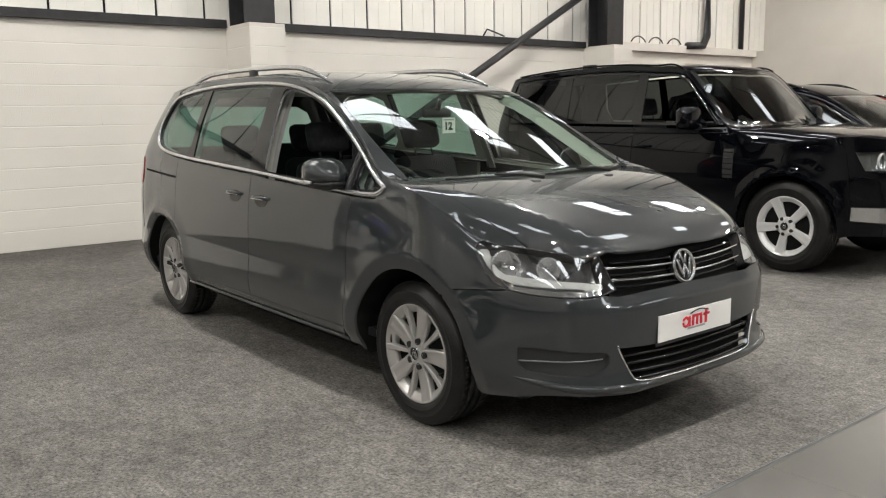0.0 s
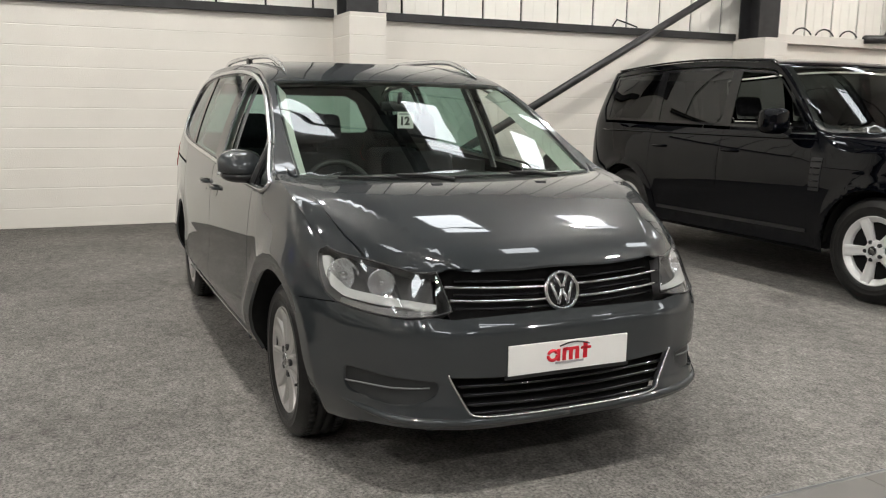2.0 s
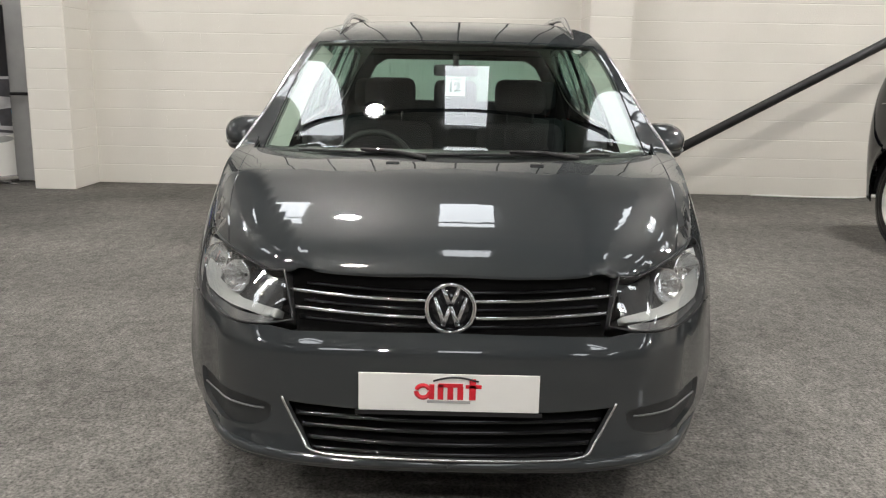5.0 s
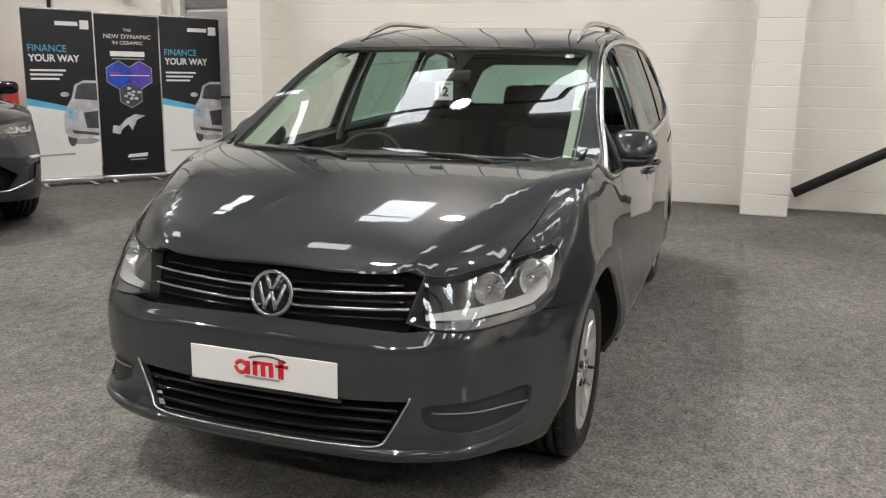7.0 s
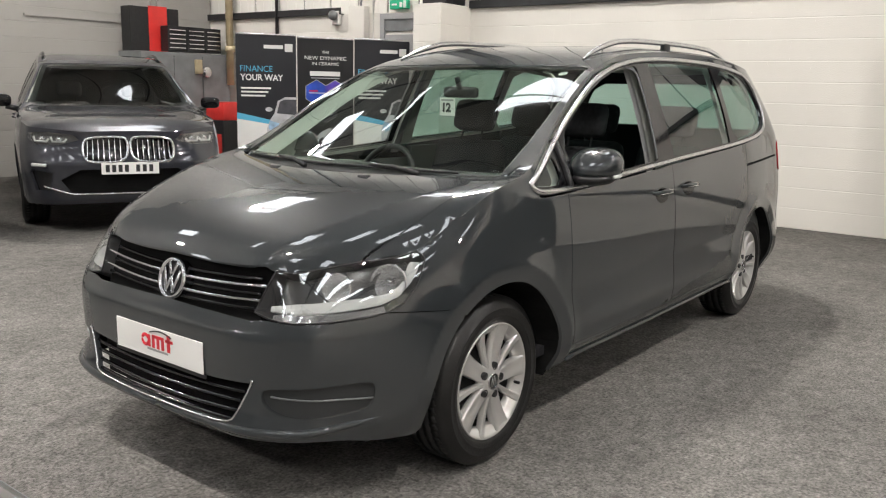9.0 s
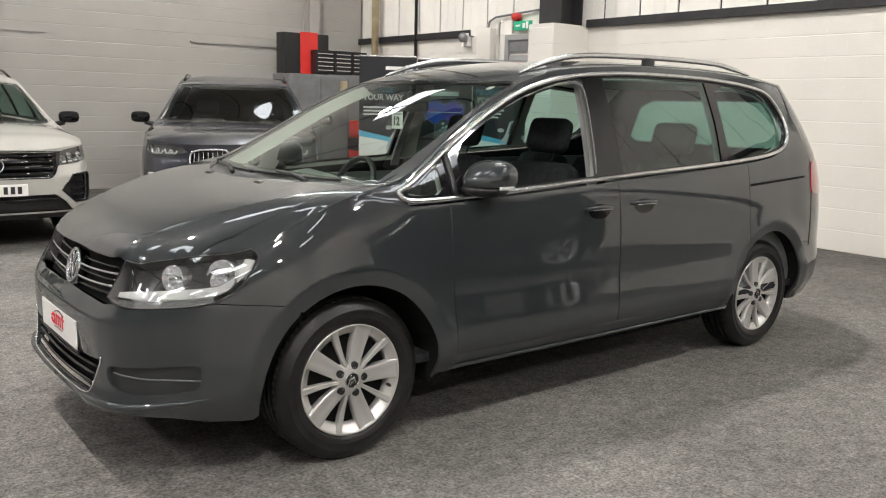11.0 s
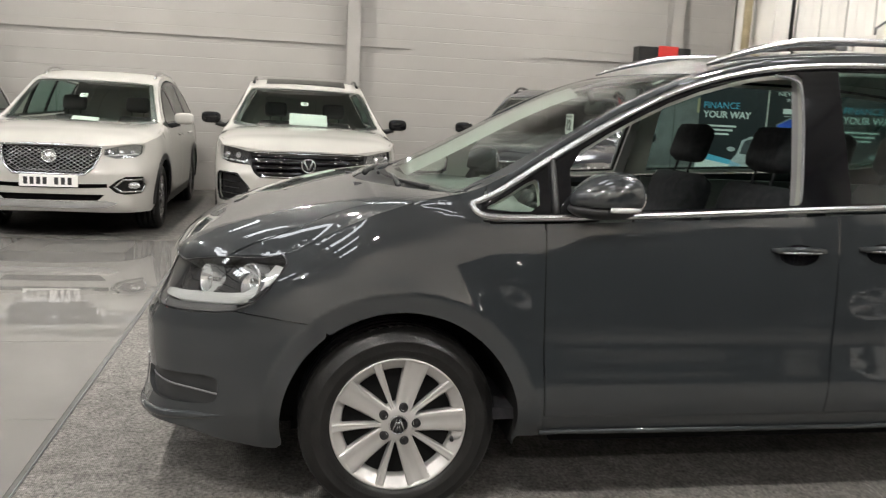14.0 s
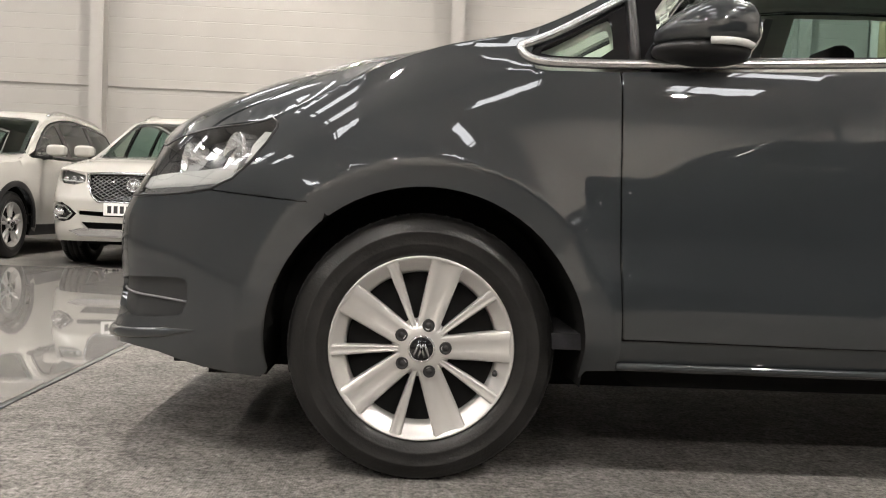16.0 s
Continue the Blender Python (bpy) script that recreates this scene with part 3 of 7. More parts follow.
M_LAMPDARK = material("lamp_inner_black", (0.03, 0.03, 0.032), 0.3, 0.3)
M_GLASS_BLACK = glass_material("dark_car_glass", (0.07, 0.08, 0.078), 0.06)
M_SEAT = material("charcoal_seat_cloth", (0.024, 0.024, 0.027), 0.95, vary=0.3, scale=30.0, bump=0.3, bump_scale=400.0, spec=0.2)
M_TRIM = material("pale_grey_trim", (0.50, 0.51, 0.47), 0.8, vary=0.04, bump=0.1, bump_scale=400.0)
M_DASH = material("dark_grey_dash", (0.13, 0.138, 0.132), 0.6, vary=0.1, bump=0.2, bump_scale=500.0)
M_REFLECTOR = material("lamp_reflector", (0.86, 0.86, 0.87), 0.16, 0.88, vary=0.03)
M_LAMPFACE = material("lamp_inner_face", (0.055, 0.055, 0.057), 0.18, 0.2, vary=0.08)
M_ALLOY_BRIGHT = material("bright_silver_alloy", (0.72, 0.72, 0.72), 0.32, 0.35, vary=0.04)
M_RECESS = material("bumper_recess_plastic", (0.022, 0.0235, 0.0245), 0.5, vary=0.1, bump=0.1, bump_scale=400.0)
M_LAMPWALL = material("lamp_inner_bezel", (0.11, 0.11, 0.113), 0.3, 0.3, vary=0.05)
M_LAMPSTRIP = material("lamp_lower_strip", (0.22, 0.22, 0.222), 0.2, 0.4)
M_DRL = material("frosted_lamp_band", (0.55, 0.56, 0.55), 0.25, vary=0.03)
M_REDLENS = material("red_tail_lamp", (0.36, 0.008, 0.01), 0.12, coat=1.0)
M_LABELRED = material("red_print", (0.65, 0.015, 0.03), 0.4)
M_LABELBLACK = material("black_print", (0.02, 0.02, 0.022), 0.5)
M_LABELGREY = material("grey_print", (0.35, 0.35, 0.35), 0.5)
M_PLATEWHITE = material("white_plate", (0.80, 0.79, 0.77), 0.3, vary=0.02)


def turned_spoke(bm, a, r0, r1, w0, w1, y0, y1, depth, bow=0.004, n=6, dish=0.003):
    """One wheel spoke from hub to rim, slightly dished, with chamfered sides."""
    c, s = math.cos(a), math.sin(a)
    rings = []
    for i in range(n + 1):
        t = i / n
        r, w, y = r0 + (r1 - r0) * t, w0 + (w1 - w0) * t, y0 + (y1 - y0) * t - bow * math.sin(math.pi * t)
        e = min(0.005, 0.35 * w)
        prof = ((-w, y - depth), (-w, y - 0.005), (-w + e, y), (-w * 0.35, y - dish), (w * 0.35, y - dish), (w - e, y), (w, y - 0.005), (w, y - depth))
        rings.append([bm.verts.new((r * c - q * s, h, r * s + q * c)) for q, h in prof])
    for p, q in zip(rings, rings[1:]):
        for j in range(len(p) - 1):
            bm.faces.new((p[j], p[j + 1], q[j + 1], q[j]))
    return bm


def wheel(parent, x, y, z, side, r=0.332, rim=0.228, width=0.2, turn=1.0, style="ten", alloy=None, dark=None):
    """A wheel under its car. side: +1 on the car's left. The rim's lip is at y."""
    alloy = alloy or M_ALLOY
    # closed shadow-black drum gives the shade between the spokes
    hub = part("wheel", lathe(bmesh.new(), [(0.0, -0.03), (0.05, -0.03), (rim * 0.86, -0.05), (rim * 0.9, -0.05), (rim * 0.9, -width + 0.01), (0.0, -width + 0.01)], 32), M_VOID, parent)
    f = rim / 0.228
    prof = [(rim - 0.004, -0.02), (rim, -0.004), (rim + 0.012 * f, 0.004), (rim + 0.022 * f, 0.0085), (rim + 0.026 * f, 0.0095), (rim + 0.028 * f, 0.0108), (rim + 0.032 * f, 0.0112), (rim + 0.034 * f, 0.0108), (rim + 0.056 * f, 0.0125), (rim + 0.058 * f, 0.0134), (rim + 0.061 * f, 0.0134), (rim + 0.063 * f, 0.012), (r - 0.032, 0.006), (r - 0.014, -0.006), (r - 0.005, -0.016), (r, -0.032), (r + 0.0005, -width * 0.26), (r - 0.007, -width * 0.265), (r - 0.007, -width * 0.3), (r + 0.001, -width * 0.305), (r + 0.001, -width * 0.47), (r - 0.007, -width * 0.475), (r - 0.007, -width * 0.52), (r + 0.001, -width * 0.525), (r, -width * 0.7), (r - 0.006, -width * 0.705), (r - 0.006, -width * 0.74), (r, -width * 0.745), (r, -width + 0.032), (r - 0.014, -width + 0.006), (rim + 0.06, -width - 0.012), (rim, -width)]
    part("tyre", lathe(bmesh.new(), prof, 72), M_RUBBER, hub, "black tyre with worn sidewall")
    bm = bmesh.new()
    for i in range(64):
        a = 2 * math.pi * i / 64
        for y0 in (-0.024, -width + 0.024 + 0.03):
            m = Matrix.Rotation(-a, 4, "Y") @ Matrix.Translation((r - 0.0035, y0 - 0.018, 0))
            vs = bmesh.ops.create_cube(bm, size=1.0, matrix=m @ Matrix.Rotation(0.25, 4, "X") @ Matrix.Diagonal((0.0075, 0.030, 0.0245, 1)))["verts"]
    part("tread", bm, M_RUBBER, hub)["kind"] = "stuff"
    bm = lathe(bmesh.new(), [(rim * 0.815, -0.05), (rim * 0.83, -0.026), (rim * 0.86, -0.019), (rim * 0.95, -0.009), (rim * 0.985, 0.002), (rim, 0.001), (rim + 0.002, -0.006), (rim - 0.006, -0.03), (rim * 0.9, -0.045), (rim * 0.9, -0.13)], 72)
    a0 = radians(turn)
    if style == "ten":
        for i in range(5):
            turned_spoke(bm, a0 + i * 2 * math.pi / 5, 0.036 * f, rim * 0.982, 0.0265 * f, 0.0415 * f, -0.004, 0.0, 0.03, bow=0.009, n=10, dish=0.0065)
            turned_spoke(bm, a0 + (i + 0.5) * 2 * math.pi / 5, 0.056 * f, rim * 0.982, 0.0065 * f, 0.0155 * f, -0.006, 0.0, 0.026, bow=0.007, n=10, dish=0.0025)
    elif style == "five":
        for i in range(5):
            a = a0 + i * 2 * math.pi / 5
            turned_spoke(bm, a, 0.03, rim * 0.96, 0.030, 0.044, -0.012, -0.003, 0.045, bow=0.006, n=8, dish=0.006)
    else:
        for i in range(5):
            for d in (-0.17, 0.17):
                turned_spoke(bm, a0 + i * 2 * math.pi / 5 + d, 0.04, rim * 0.95, 0.016, 0.013, -0.01, -0.006, 0.03)
    lathe_hub = [(0.0, -0.004), (0.036, -0.004), (0.05 * f, -0.0045), (0.066 * f, -0.012), (0.074 * f, -0.03), (0.074 * f, -0.06)]
    bm2 = bmesh.new()
    lathe(bm2, lathe_hub, 40)
    me = bpy.data.meshes.new("tmp_hub")
    bm2.to_mesh(me)
    bm2.free()
    bm.from_mesh(me)
    bpy.data.meshes.remove(me)
    bmesh.ops.recalc_face_normals(bm, faces=bm.faces)
    part("rim", bm, alloy, hub, "silver alloy rim with flat spokes")
    part("brake_disc", lathe(bmesh.new(), [(0.0, -0.06), (0.08, -0.06), (0.085, -0.075), (rim * 0.68, -0.075), (rim * 0.68, -0.095), (0.0, -0.095)], 40), M_DISC, hub, "bare steel brake disc")
    for i in range(5):
        a = a0 + i * 2 * math.pi / 5
        bm = lathe(bmesh.new(), [(0.0, -0.001), (0.006, -0.001), (0.0095, -0.004), (0.013, -0.0012), (0.0155, -0.0015), (0.0155, -0.02)], 16)
        bmesh.ops.translate(bm, verts=bm.verts, vec=(0.0595 * f * math.cos(a), -0.0015, 0.0595 * f * math.sin(a)))
        part("wheel_bolt", bm, M_BLACK, hub)
    if style == "ten":
        a = a0 + radians(20)
        part("tyre_valve", rod(bmesh.new(), (0.193 * math.cos(a), -0.02, 0.193 * math.sin(a)), (0.19 * math.cos(a), 0.004, 0.19 * math.sin(a)), 0.0065, 10), M_BLACK, hub, "black rubber tyre valve")
    cap = lathe(bmesh.new(), [(0.0, 0.001), (0.0285 * f, 0.001), (0.030 * f, -0.001), (0.030 * f, -0.006)], 28)
    part("centre_cap", cap, M_GLOSSBLACK, hub)
    bm = lathe(bmesh.new(), [(0.0285 * f, 0.001), (0.029 * f, 0.0025), (0.0325 * f, 0.0025), (0.034 * f, -0.003), (0.034 * f, -0.006)], 28)
    for q, w in ((-0.012, 22), (0.0, -22), (0.0, 22), (0.012, -22)):
        m = Matrix.Translation((q * f, 0.0016, 0)) @ Matrix.Rotation(radians(w), 4, "Y")
        bmesh.ops.create_cube(bm, size=1.0, matrix=m @ Matrix.Diagonal((0.0055 * f, 0.002, 0.044 * f, 1)))
    part("emblem", bm, M_CHROME, hub)
    hub.matrix_basis = Matrix.Translation((x, y, z)) @ (Matrix.Identity(4) if side > 0 else Matrix.Rotation(math.pi, 4, "Z"))
    return hub


# ---- the dark grey people carrier in the middle of the carpet ----
MPV = Shell(
    rows=[
        (0.00, 0.872, 0.00, 0, 0, 0, 0.790, 0.00),
        (0.26, 0.868, 0.26, 0, 0, 0, 0.786, 0.25),
        (0.50, 0.850, 0.494, 0, 0, 0, 0.757, 0.450),
        (0.61, 0.820, 0.594, 0, 0, 0, 0.718, 0.545),
        (0.70, 0.772, 0.668, 0, 0, 0, 0.667, 0.612),
        (0.83, 0.676, 0.738, 0, 0, 0, 0.575, 0.693),
        (1.04, 0.528, 0.825, 0, 0, 0, 0.410, 0.785),
        (1.30, 0.300, 0.895, 0, 0, 0, 0.200, 0.832),
        (1.60, 0.000, 0.925, 0, 0, 0, 0.000, 0.852),
        (1.85, -0.25, 0.933, -0.25, 0.898, 1.02, -0.25, 0.842),
        (2.10, -0.50, 0.940, -0.50, 0.905, 1.025, -0.50, 0.782),
        (2.35, -0.75, 0.945, -0.75, 0.907, 1.035, -0.75, 0.736),
        (2.60, -1.00, 0.948, -1.00, 0.908, 1.045, -1.00, 0.702),
        (2.85, -1.25, 0.950, -1.25, 0.909, 1.06, -1.25, 0.684),
        (3.20, -1.60, 0.951, -1.60, 0.909, 1.08, -1.60, 0.686),
        (3.80, -2.20, 0.950, -2.20, 0.906, 1.105, -2.20, 0.690),
        (4.40, -2.80, 0.943, -2.80, 0.895, 1.14, -2.80, 0.690),
        (4.70, -3.10, 0.930, -3.10, 0.880, 1.165, -3.12, 0.675),
        (5.00, -3.42, 0.905, -3.42, 0.848, 1.17, -3.38, 0.620),
        (5.30, -3.69, 0.810, -3.66, 0.745, 1.16, -3.55, 0.490),
        (5.65, -3.90, 0.560, -3.84, 0.500, 1.15, -3.64, 0.300),
        (6.20, -4.00, 0.000, -3.92, 0.000, 1.14, -3.70, 0.000),
    ],
    mid_z=0.62,
    hood=[(-0.6, 1.10), (-0.3, 1.12), (-0.1, 1.111), (0.08, 1.090), (0.2, 1.0685), (0.3, 1.0459), (0.4, 1.0186), (0.5, 0.9874), (0.58, 0.9597), (0.65, 0.9323), (0.70, 0.9085), (0.74, 0.883), (0.77, 0.8573), (0.80, 0.8225), (0.95, 0.66)],
    screen=[(-3.9, 1.57), (-3.6, 1.62), (-3.2, 1.66), (-2.6, 1.688), (-2.0, 1.685), (-1.4, 1.654), (-1.18, 1.614), (-0.98, 1.552), (-0.5, 1.340), (-0.03, 1.102), (0.4, 0.87), (1.2, 0.45)],
    sweep=[(-4.0, 0.03), (-1.6, 0.04), (-1.0, 0.08), (-0.6, 0.118), (-0.25, 0.145), (1.0, 0.145)],
    edge_z=[(-3.8, 1.56), (-3.4, 1.59), (-3.1, 1.612), (-2.8, 1.635), (-2.2, 1.65), (-1.6, 1.635), (-1.25, 1.597), (-1.0, 1.527), (-0.75, 1.417), (-0.5, 1.27), (-0.25, 1.130), (0.0, 1.065), (0.2, 0.982), (0.32, 0.918), (0.41, 0.882), (0.46, 0.875), (0.575, 0.858), (0.667, 0.838), (0.718, 0.822), (0.757, 0.814), (0.786, 0.812), (0.85, 0.78)],
    edge_y=[(-3.8, 0.55), (-3.4, 0.63), (-3.1, 0.675), (-2.8, 0.69), (-2.2, 0.69), (-1.6, 0.686), (-1.25, 0.684), (-1.0, 0.702), (-0.75, 0.736), (-0.5, 0.782), (-0.25, 0.842), (0.0, 0.852), (0.2, 0.832), (0.41, 0.785), (0.575, 0.695), (0.667, 0.614), (0.718, 0.547), (0.757, 0.462), (0.79, 0.40), (0.9, 0.38)],
    crown=0.022,
    low=[(0.10, -0.16, -0.16), (0.20, -0.10, -0.10), (0.235, -0.03, -0.075), (0.26, 0.004, -0.058), (0.30, 0.018, -0.036), (0.36, 0.004, -0.004), (0.40, 0.0, 0.006), (0.44, -0.004, 0.0125), (0.48, -0.002, 0.0135), (0.52, 0.001, 0.010), (0.57, 0.002, 0.0045), (0.62, 0.0, 0.0)],
    nose_end=1.45,
    edge_on=(0.77, 0.80),
    crease=[(-0.6, 0.80), (-0.2, 0.79), (0.06, 0.724), (0.18, 0.690), (0.30, 0.642), (0.45, 0.586), (0.60, 0.512), (0.75, 0.44)],
    flare=(0.335, 0.385, 0.458, 0.57, 0.011, (0.0, -2.919)),
    lean=(0.40, 0.66, 1.35),
)
ARCH_R, ARCH_Z, REAR_X = 0.392, 0.335, -2.919


def people_carrier():
    car = thing("people_carrier", Matrix.Identity(4), "dark grey metallic people carrier parked on the carpet, front windows open", "car")
    S = MPV
    # shadow-black boxes fill in the shaded underside between the wheels
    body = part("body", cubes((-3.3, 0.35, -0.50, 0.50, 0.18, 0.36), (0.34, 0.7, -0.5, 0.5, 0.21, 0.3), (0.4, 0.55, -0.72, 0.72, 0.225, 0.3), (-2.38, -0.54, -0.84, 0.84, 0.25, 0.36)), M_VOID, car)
    e_lamp_in, e_lamp_out = 0.548, 1.066
    lamp_low = [(0.482, 0.692), (0.55, 0.680), (0.64, 0.676), (0.81, 0.682), (0.92, 0.690), (1.0, 0.701), (1.07, 0.728), (1.108, 0.772), (1.128, 0.82), (1.128, 0.858), (1.107, 0.872)]
    arch_f = lambda a0, a1, n=14: S.xz(arc(0, ARCH_Z, ARCH_R, a0, a1, n))
    arch_r = lambda a0, a1, n=14: S.xz(arc(REAR_X, ARCH_Z, ARCH_R, a0, a1, n))
    gap = 0.0025
    dlo_low = [(-0.205, 1.075), (-0.222, 1.048), (-0.27, 1.035), (-0.46, 1.039), (-0.87, 1.058), (-1.51, 1.097), (-2.0, 1.12), (-2.42, 1.14), (-2.75, 1.162), (-2.95, 1.185), (-3.08, 1.22), (-3.15, 1.275)]
    dlo_top = [(-3.175, 1.345), (-3.15, 1.44), (-3.09, 1.52), (-2.97, 1.567), (-2.49, 1.604), (-1.91, 1.609), (-1.54, 1.597), (-1.24, 1.562), (-0.97, 1.487), (-0.73, 1.37), (-0.51, 1.242), (-0.31, 1.12), (-0.235, 1.085)]
    dlo = [tuple(p) for p in chaikin(S.xz(dlo_low + dlo_top), 2)]
    below = 0.018
    belt = [(x, z - below) for x, z in dlo_low]
    # bumper: one piece round the nose
    right_half = [(0.475, 0.666)] + [(s, z - gap) for s, z in lamp_low[1:6]] + S.xz([(0.285, 0.677), (0.247, 0.655)]) + arch_f(50, -12) + S.xz([(0.40, 0.238), (0.55, 0.252)]) + [(0.85, 0.278), (0.72, 0.288), (0.6, 0.284), (0.3, 0.258), (0.0, 0.246)]
    half_pts = [(max(s, 0.0), z) for s, z in right_half]
    outline = [(-0.0, 0.672)] + half_pts + [(-s, z) for s, z in half_pts[::-1][1:]]
    low_grille = [(-0.485, 0.462), (-0.40, 0.318), (-0.2, 0.308), (0.2, 0.308), (0.40, 0.318), (0.485, 0.462), (0.30, 0.447), (0.0, 0.441), (-0.30, 0.447)]
    fog = [(0.525, 0.448), (0.53, 0.40), (0.60, 0.368), (0.72, 0.36), (0.88, 0.372), (0.945, 0.39), (0.955, 0.45), (0.94, 0.478), (0.8, 0.472), (0.6, 0.458)]
    fog = [tuple(p) for p in chaikin(fog, 2)]
    fog_l = [(-s, z) for s, z in fog[::-1]]
    part_b = S.panel("front_bumper", [("side", outline, [low_grille, fog, fog_l])], M_PAINT, car, h=0.017, rim=0.018)
    # black sheet put in as the shade behind the lower slats
    S.panel("lower_grille_shade", [("side", [(s * 1.02, z + (0.004 if z > 0.4 else -0.004)) for s, z in low_grille], [])], M_VOID, part_b, offset=-0.05, rim=0)
    for k, z in enumerate((0.316, 0.345, 0.378, 0.411)):
        w = 0.40 + (z - 0.318) * 0.55
        part("grille_slat", tube(bmesh.new(), S.line([(s, z + 0.016 * (abs(s) / 0.48) ** 2) for s in np.linspace(-w, w, 25)], "side", -0.012), 0.0075, 6), M_GLOSSBLACK, part_b)
    part("grille_trim", tube(bmesh.new(), S.line([(s, z) for s, z in chaikin([(-0.492, 0.475), (-0.485, 0.455), (-0.43, 0.355), (-0.405, 0.312), (-0.2, 0.303), (0.2, 0.303), (0.405, 0.312), (0.43, 0.355), (0.485, 0.455), (0.492, 0.475)], 2, False)], "side", 0.001), 0.0042, 8), M_SATIN, part_b, "bright trim round the lower grille")
    for sg in (1, -1):
        S.panel("fog_recess", [("side", fog, [])], M_RECESS, part_b, offset=-0.016, rim=0, sign=sg)
        part("fog_fin", tube(bmesh.new(), S.line([(s, 0.425 - 0.012 * (s - 0.6) / 0.4) for s in np.linspace(0.56, 0.95, 12)], "side", -0.011, sg), 0.0032, 6), M_GREYMETAL, part_b)
        part("bumper_lip", tube(bmesh.new(), S.line([(s, 0.284 + 0.064 * s * s) for s in np.linspace(0.0, 1.03, 26)], "side", -0.003, sg), [0.011 + 0.006 * math.sin(math.pi * i / 25) if i < 22 else 0.0125 - 0.003 * (i - 21) for i in range(26)], 8), M_PAINT, part_b)
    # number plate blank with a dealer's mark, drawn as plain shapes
    plate = part("plate_backing", cubes((0.8705, 0.876, -0.26, 0.26, 0.448, 0.562), bevel=0.002), M_PLATEWHITE, part_b, "white dealer plate with red mark", smooth=False)
    px = 0.8765
    bm = bmesh.new()
    tube(bm, [(px - 0.004, -0.074 + 0.0195 * math.cos(q), 0.508 + 0.0185 * math.sin(q)) for q in np.linspace(0, 2 * math.pi, 18, endpoint=False)], 0.0078, 6, closed=True)
    for y, w, hh in ((-0.049, 0.0075, 0.046), (-0.024, 0.0085, 0.046), (0.0045, 0.0085, 0.040), (0.033, 0.0085, 0.040), (0.068, 0.0095, 0.064)):
        box(bm, px - 0.0005, px + 0.0012, y - w, y + w, 0.485, 0.485 + hh, bevel=0.0008)
    box(bm, px - 0.0005, px + 0.0012, -0.03, 0.040, 0.522, 0.534, bevel=0.0008)
    box(bm, px - 0.0005, px + 0.0012, 0.048, 0.094, 0.520, 0.531, bevel=0.0008)
    part("plate_mark", bm, M_LABELRED, plate, smooth=False)["kind"] = "stuff"
    bm = tube(bmesh.new(), [(px, y, 0.541 + 0.012 * math.sin(math.pi * (y + 0.045) / 0.13)) for y in np.linspace(-0.045, 0.085, 14)], 0.003, 6)
    part("plate_swoosh", bm, M_LABELBLACK, plate)
    part("plate_small_print", cubes((px - 0.0005, px + 0.0008, -0.062, 0.062, 0.474, 0.482)), M_LABELGREY, plate, smooth=False)
    part("plate_strip", cubes((0.866, 0.8735, -0.27, 0.27, 0.434, 0.446)), M_BLACK, part_b, smooth=False)
    # grille
    g = [(-0.47, 0.672), (0.47, 0.672), (0.482, 0.690)] + S.edge_run(0.546, -0.546, 0.004) + [(-0.482, 0.690)]
    # backing coloured shadow black for the shaded depth behind the bars
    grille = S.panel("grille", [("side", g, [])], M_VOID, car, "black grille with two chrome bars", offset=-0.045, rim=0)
    for z0, dz in ((0.712, 0.016), (0.757, 0.016)):
        for sg in (1, -1):
            pts = S.line([(s, z0 + dz * (s / 0.46) ** 2) for s in np.linspace(0.075, 0.492 + (z0 - 0.712) * 0.5, 14)], "side", -0.004, sg)
            part("grille_bar", tube(bmesh.new(), pts, 0.0055, 8, flat=0.8), M_CHROME, grille)
    for z0 in (0.692, 0.735, 0.78):
        part("grille_slat", tube(bmesh.new(), S.line([(s, z0 + 0.014 * (s / 0.46) ** 2) for s in np.linspace(-0.47, 0.47, 24)], "side", -0.028), 0.007, 6), M_GLOSSBLACK, grille)
    bm = lathe(bmesh.new(), [(0.0, 0.004), (0.066, 0.004), (0.07, -0.01), (0.07, -0.05), (0.0, -0.05)], 40, "x")
    badge = part("badge", bm, M_GLOSSBLACK, grille, "round chrome badge")
    bm = lathe(bmesh.new(), [(0.062, 0.002), (0.064, 0.010), (0.069, 0.013), (0.075, 0.010), (0.077, 0.0), (0.075, -0.02)], 48, "x")
    for y, w, l, zc in ((-0.032, 20, 0.085, -0.008), (-0.011, -20, 0.06, -0.022), (0.011, 20, 0.06, -0.022), (0.032, -20, 0.085, -0.008), (-0.014, 24, 0.05, 0.036), (0.014, -24, 0.05, 0.036)):
        m = Matrix.Translation((0.006, y, zc)) @ Matrix.Rotation(radians(w), 4, "X")
        bmesh.ops.create_cube(bm, size=1.0, matrix=m @ Matrix.Diagonal((0.008, 0.011, l, 1)))
    part("badge_ring", bm, M_CHROME, badge)
    badge.matrix_basis = Matrix.Translation((0.800, 0, 0.735)) @ Matrix.Rotation(radians(-14), 4, "Y")
    # bonnet and the black scuttle under the screen
    lip = [(float(S.edge(s)[0]), float(S.edge(s)[1])) for s in np.linspace(-0.84, 0.84, 60)]
    shut = [(0.42, 0.738), (0.3, 0.757), (0.1, 0.775), (-0.1, 0.79), (-0.16, 0.795)]
    back = [(0.115 - 0.28 * (y / 0.78) ** 2.0, y) for y in np.linspace(0.765, -0.765, 24)]
    hood_poly = lip + shut + back + [(x, -y) for x, y in shut[::-1]]
    bonnet = S.panel("bonnet", [("top", hood_poly, [])], M_PAINT, car, h=0.024, rim=0.02)
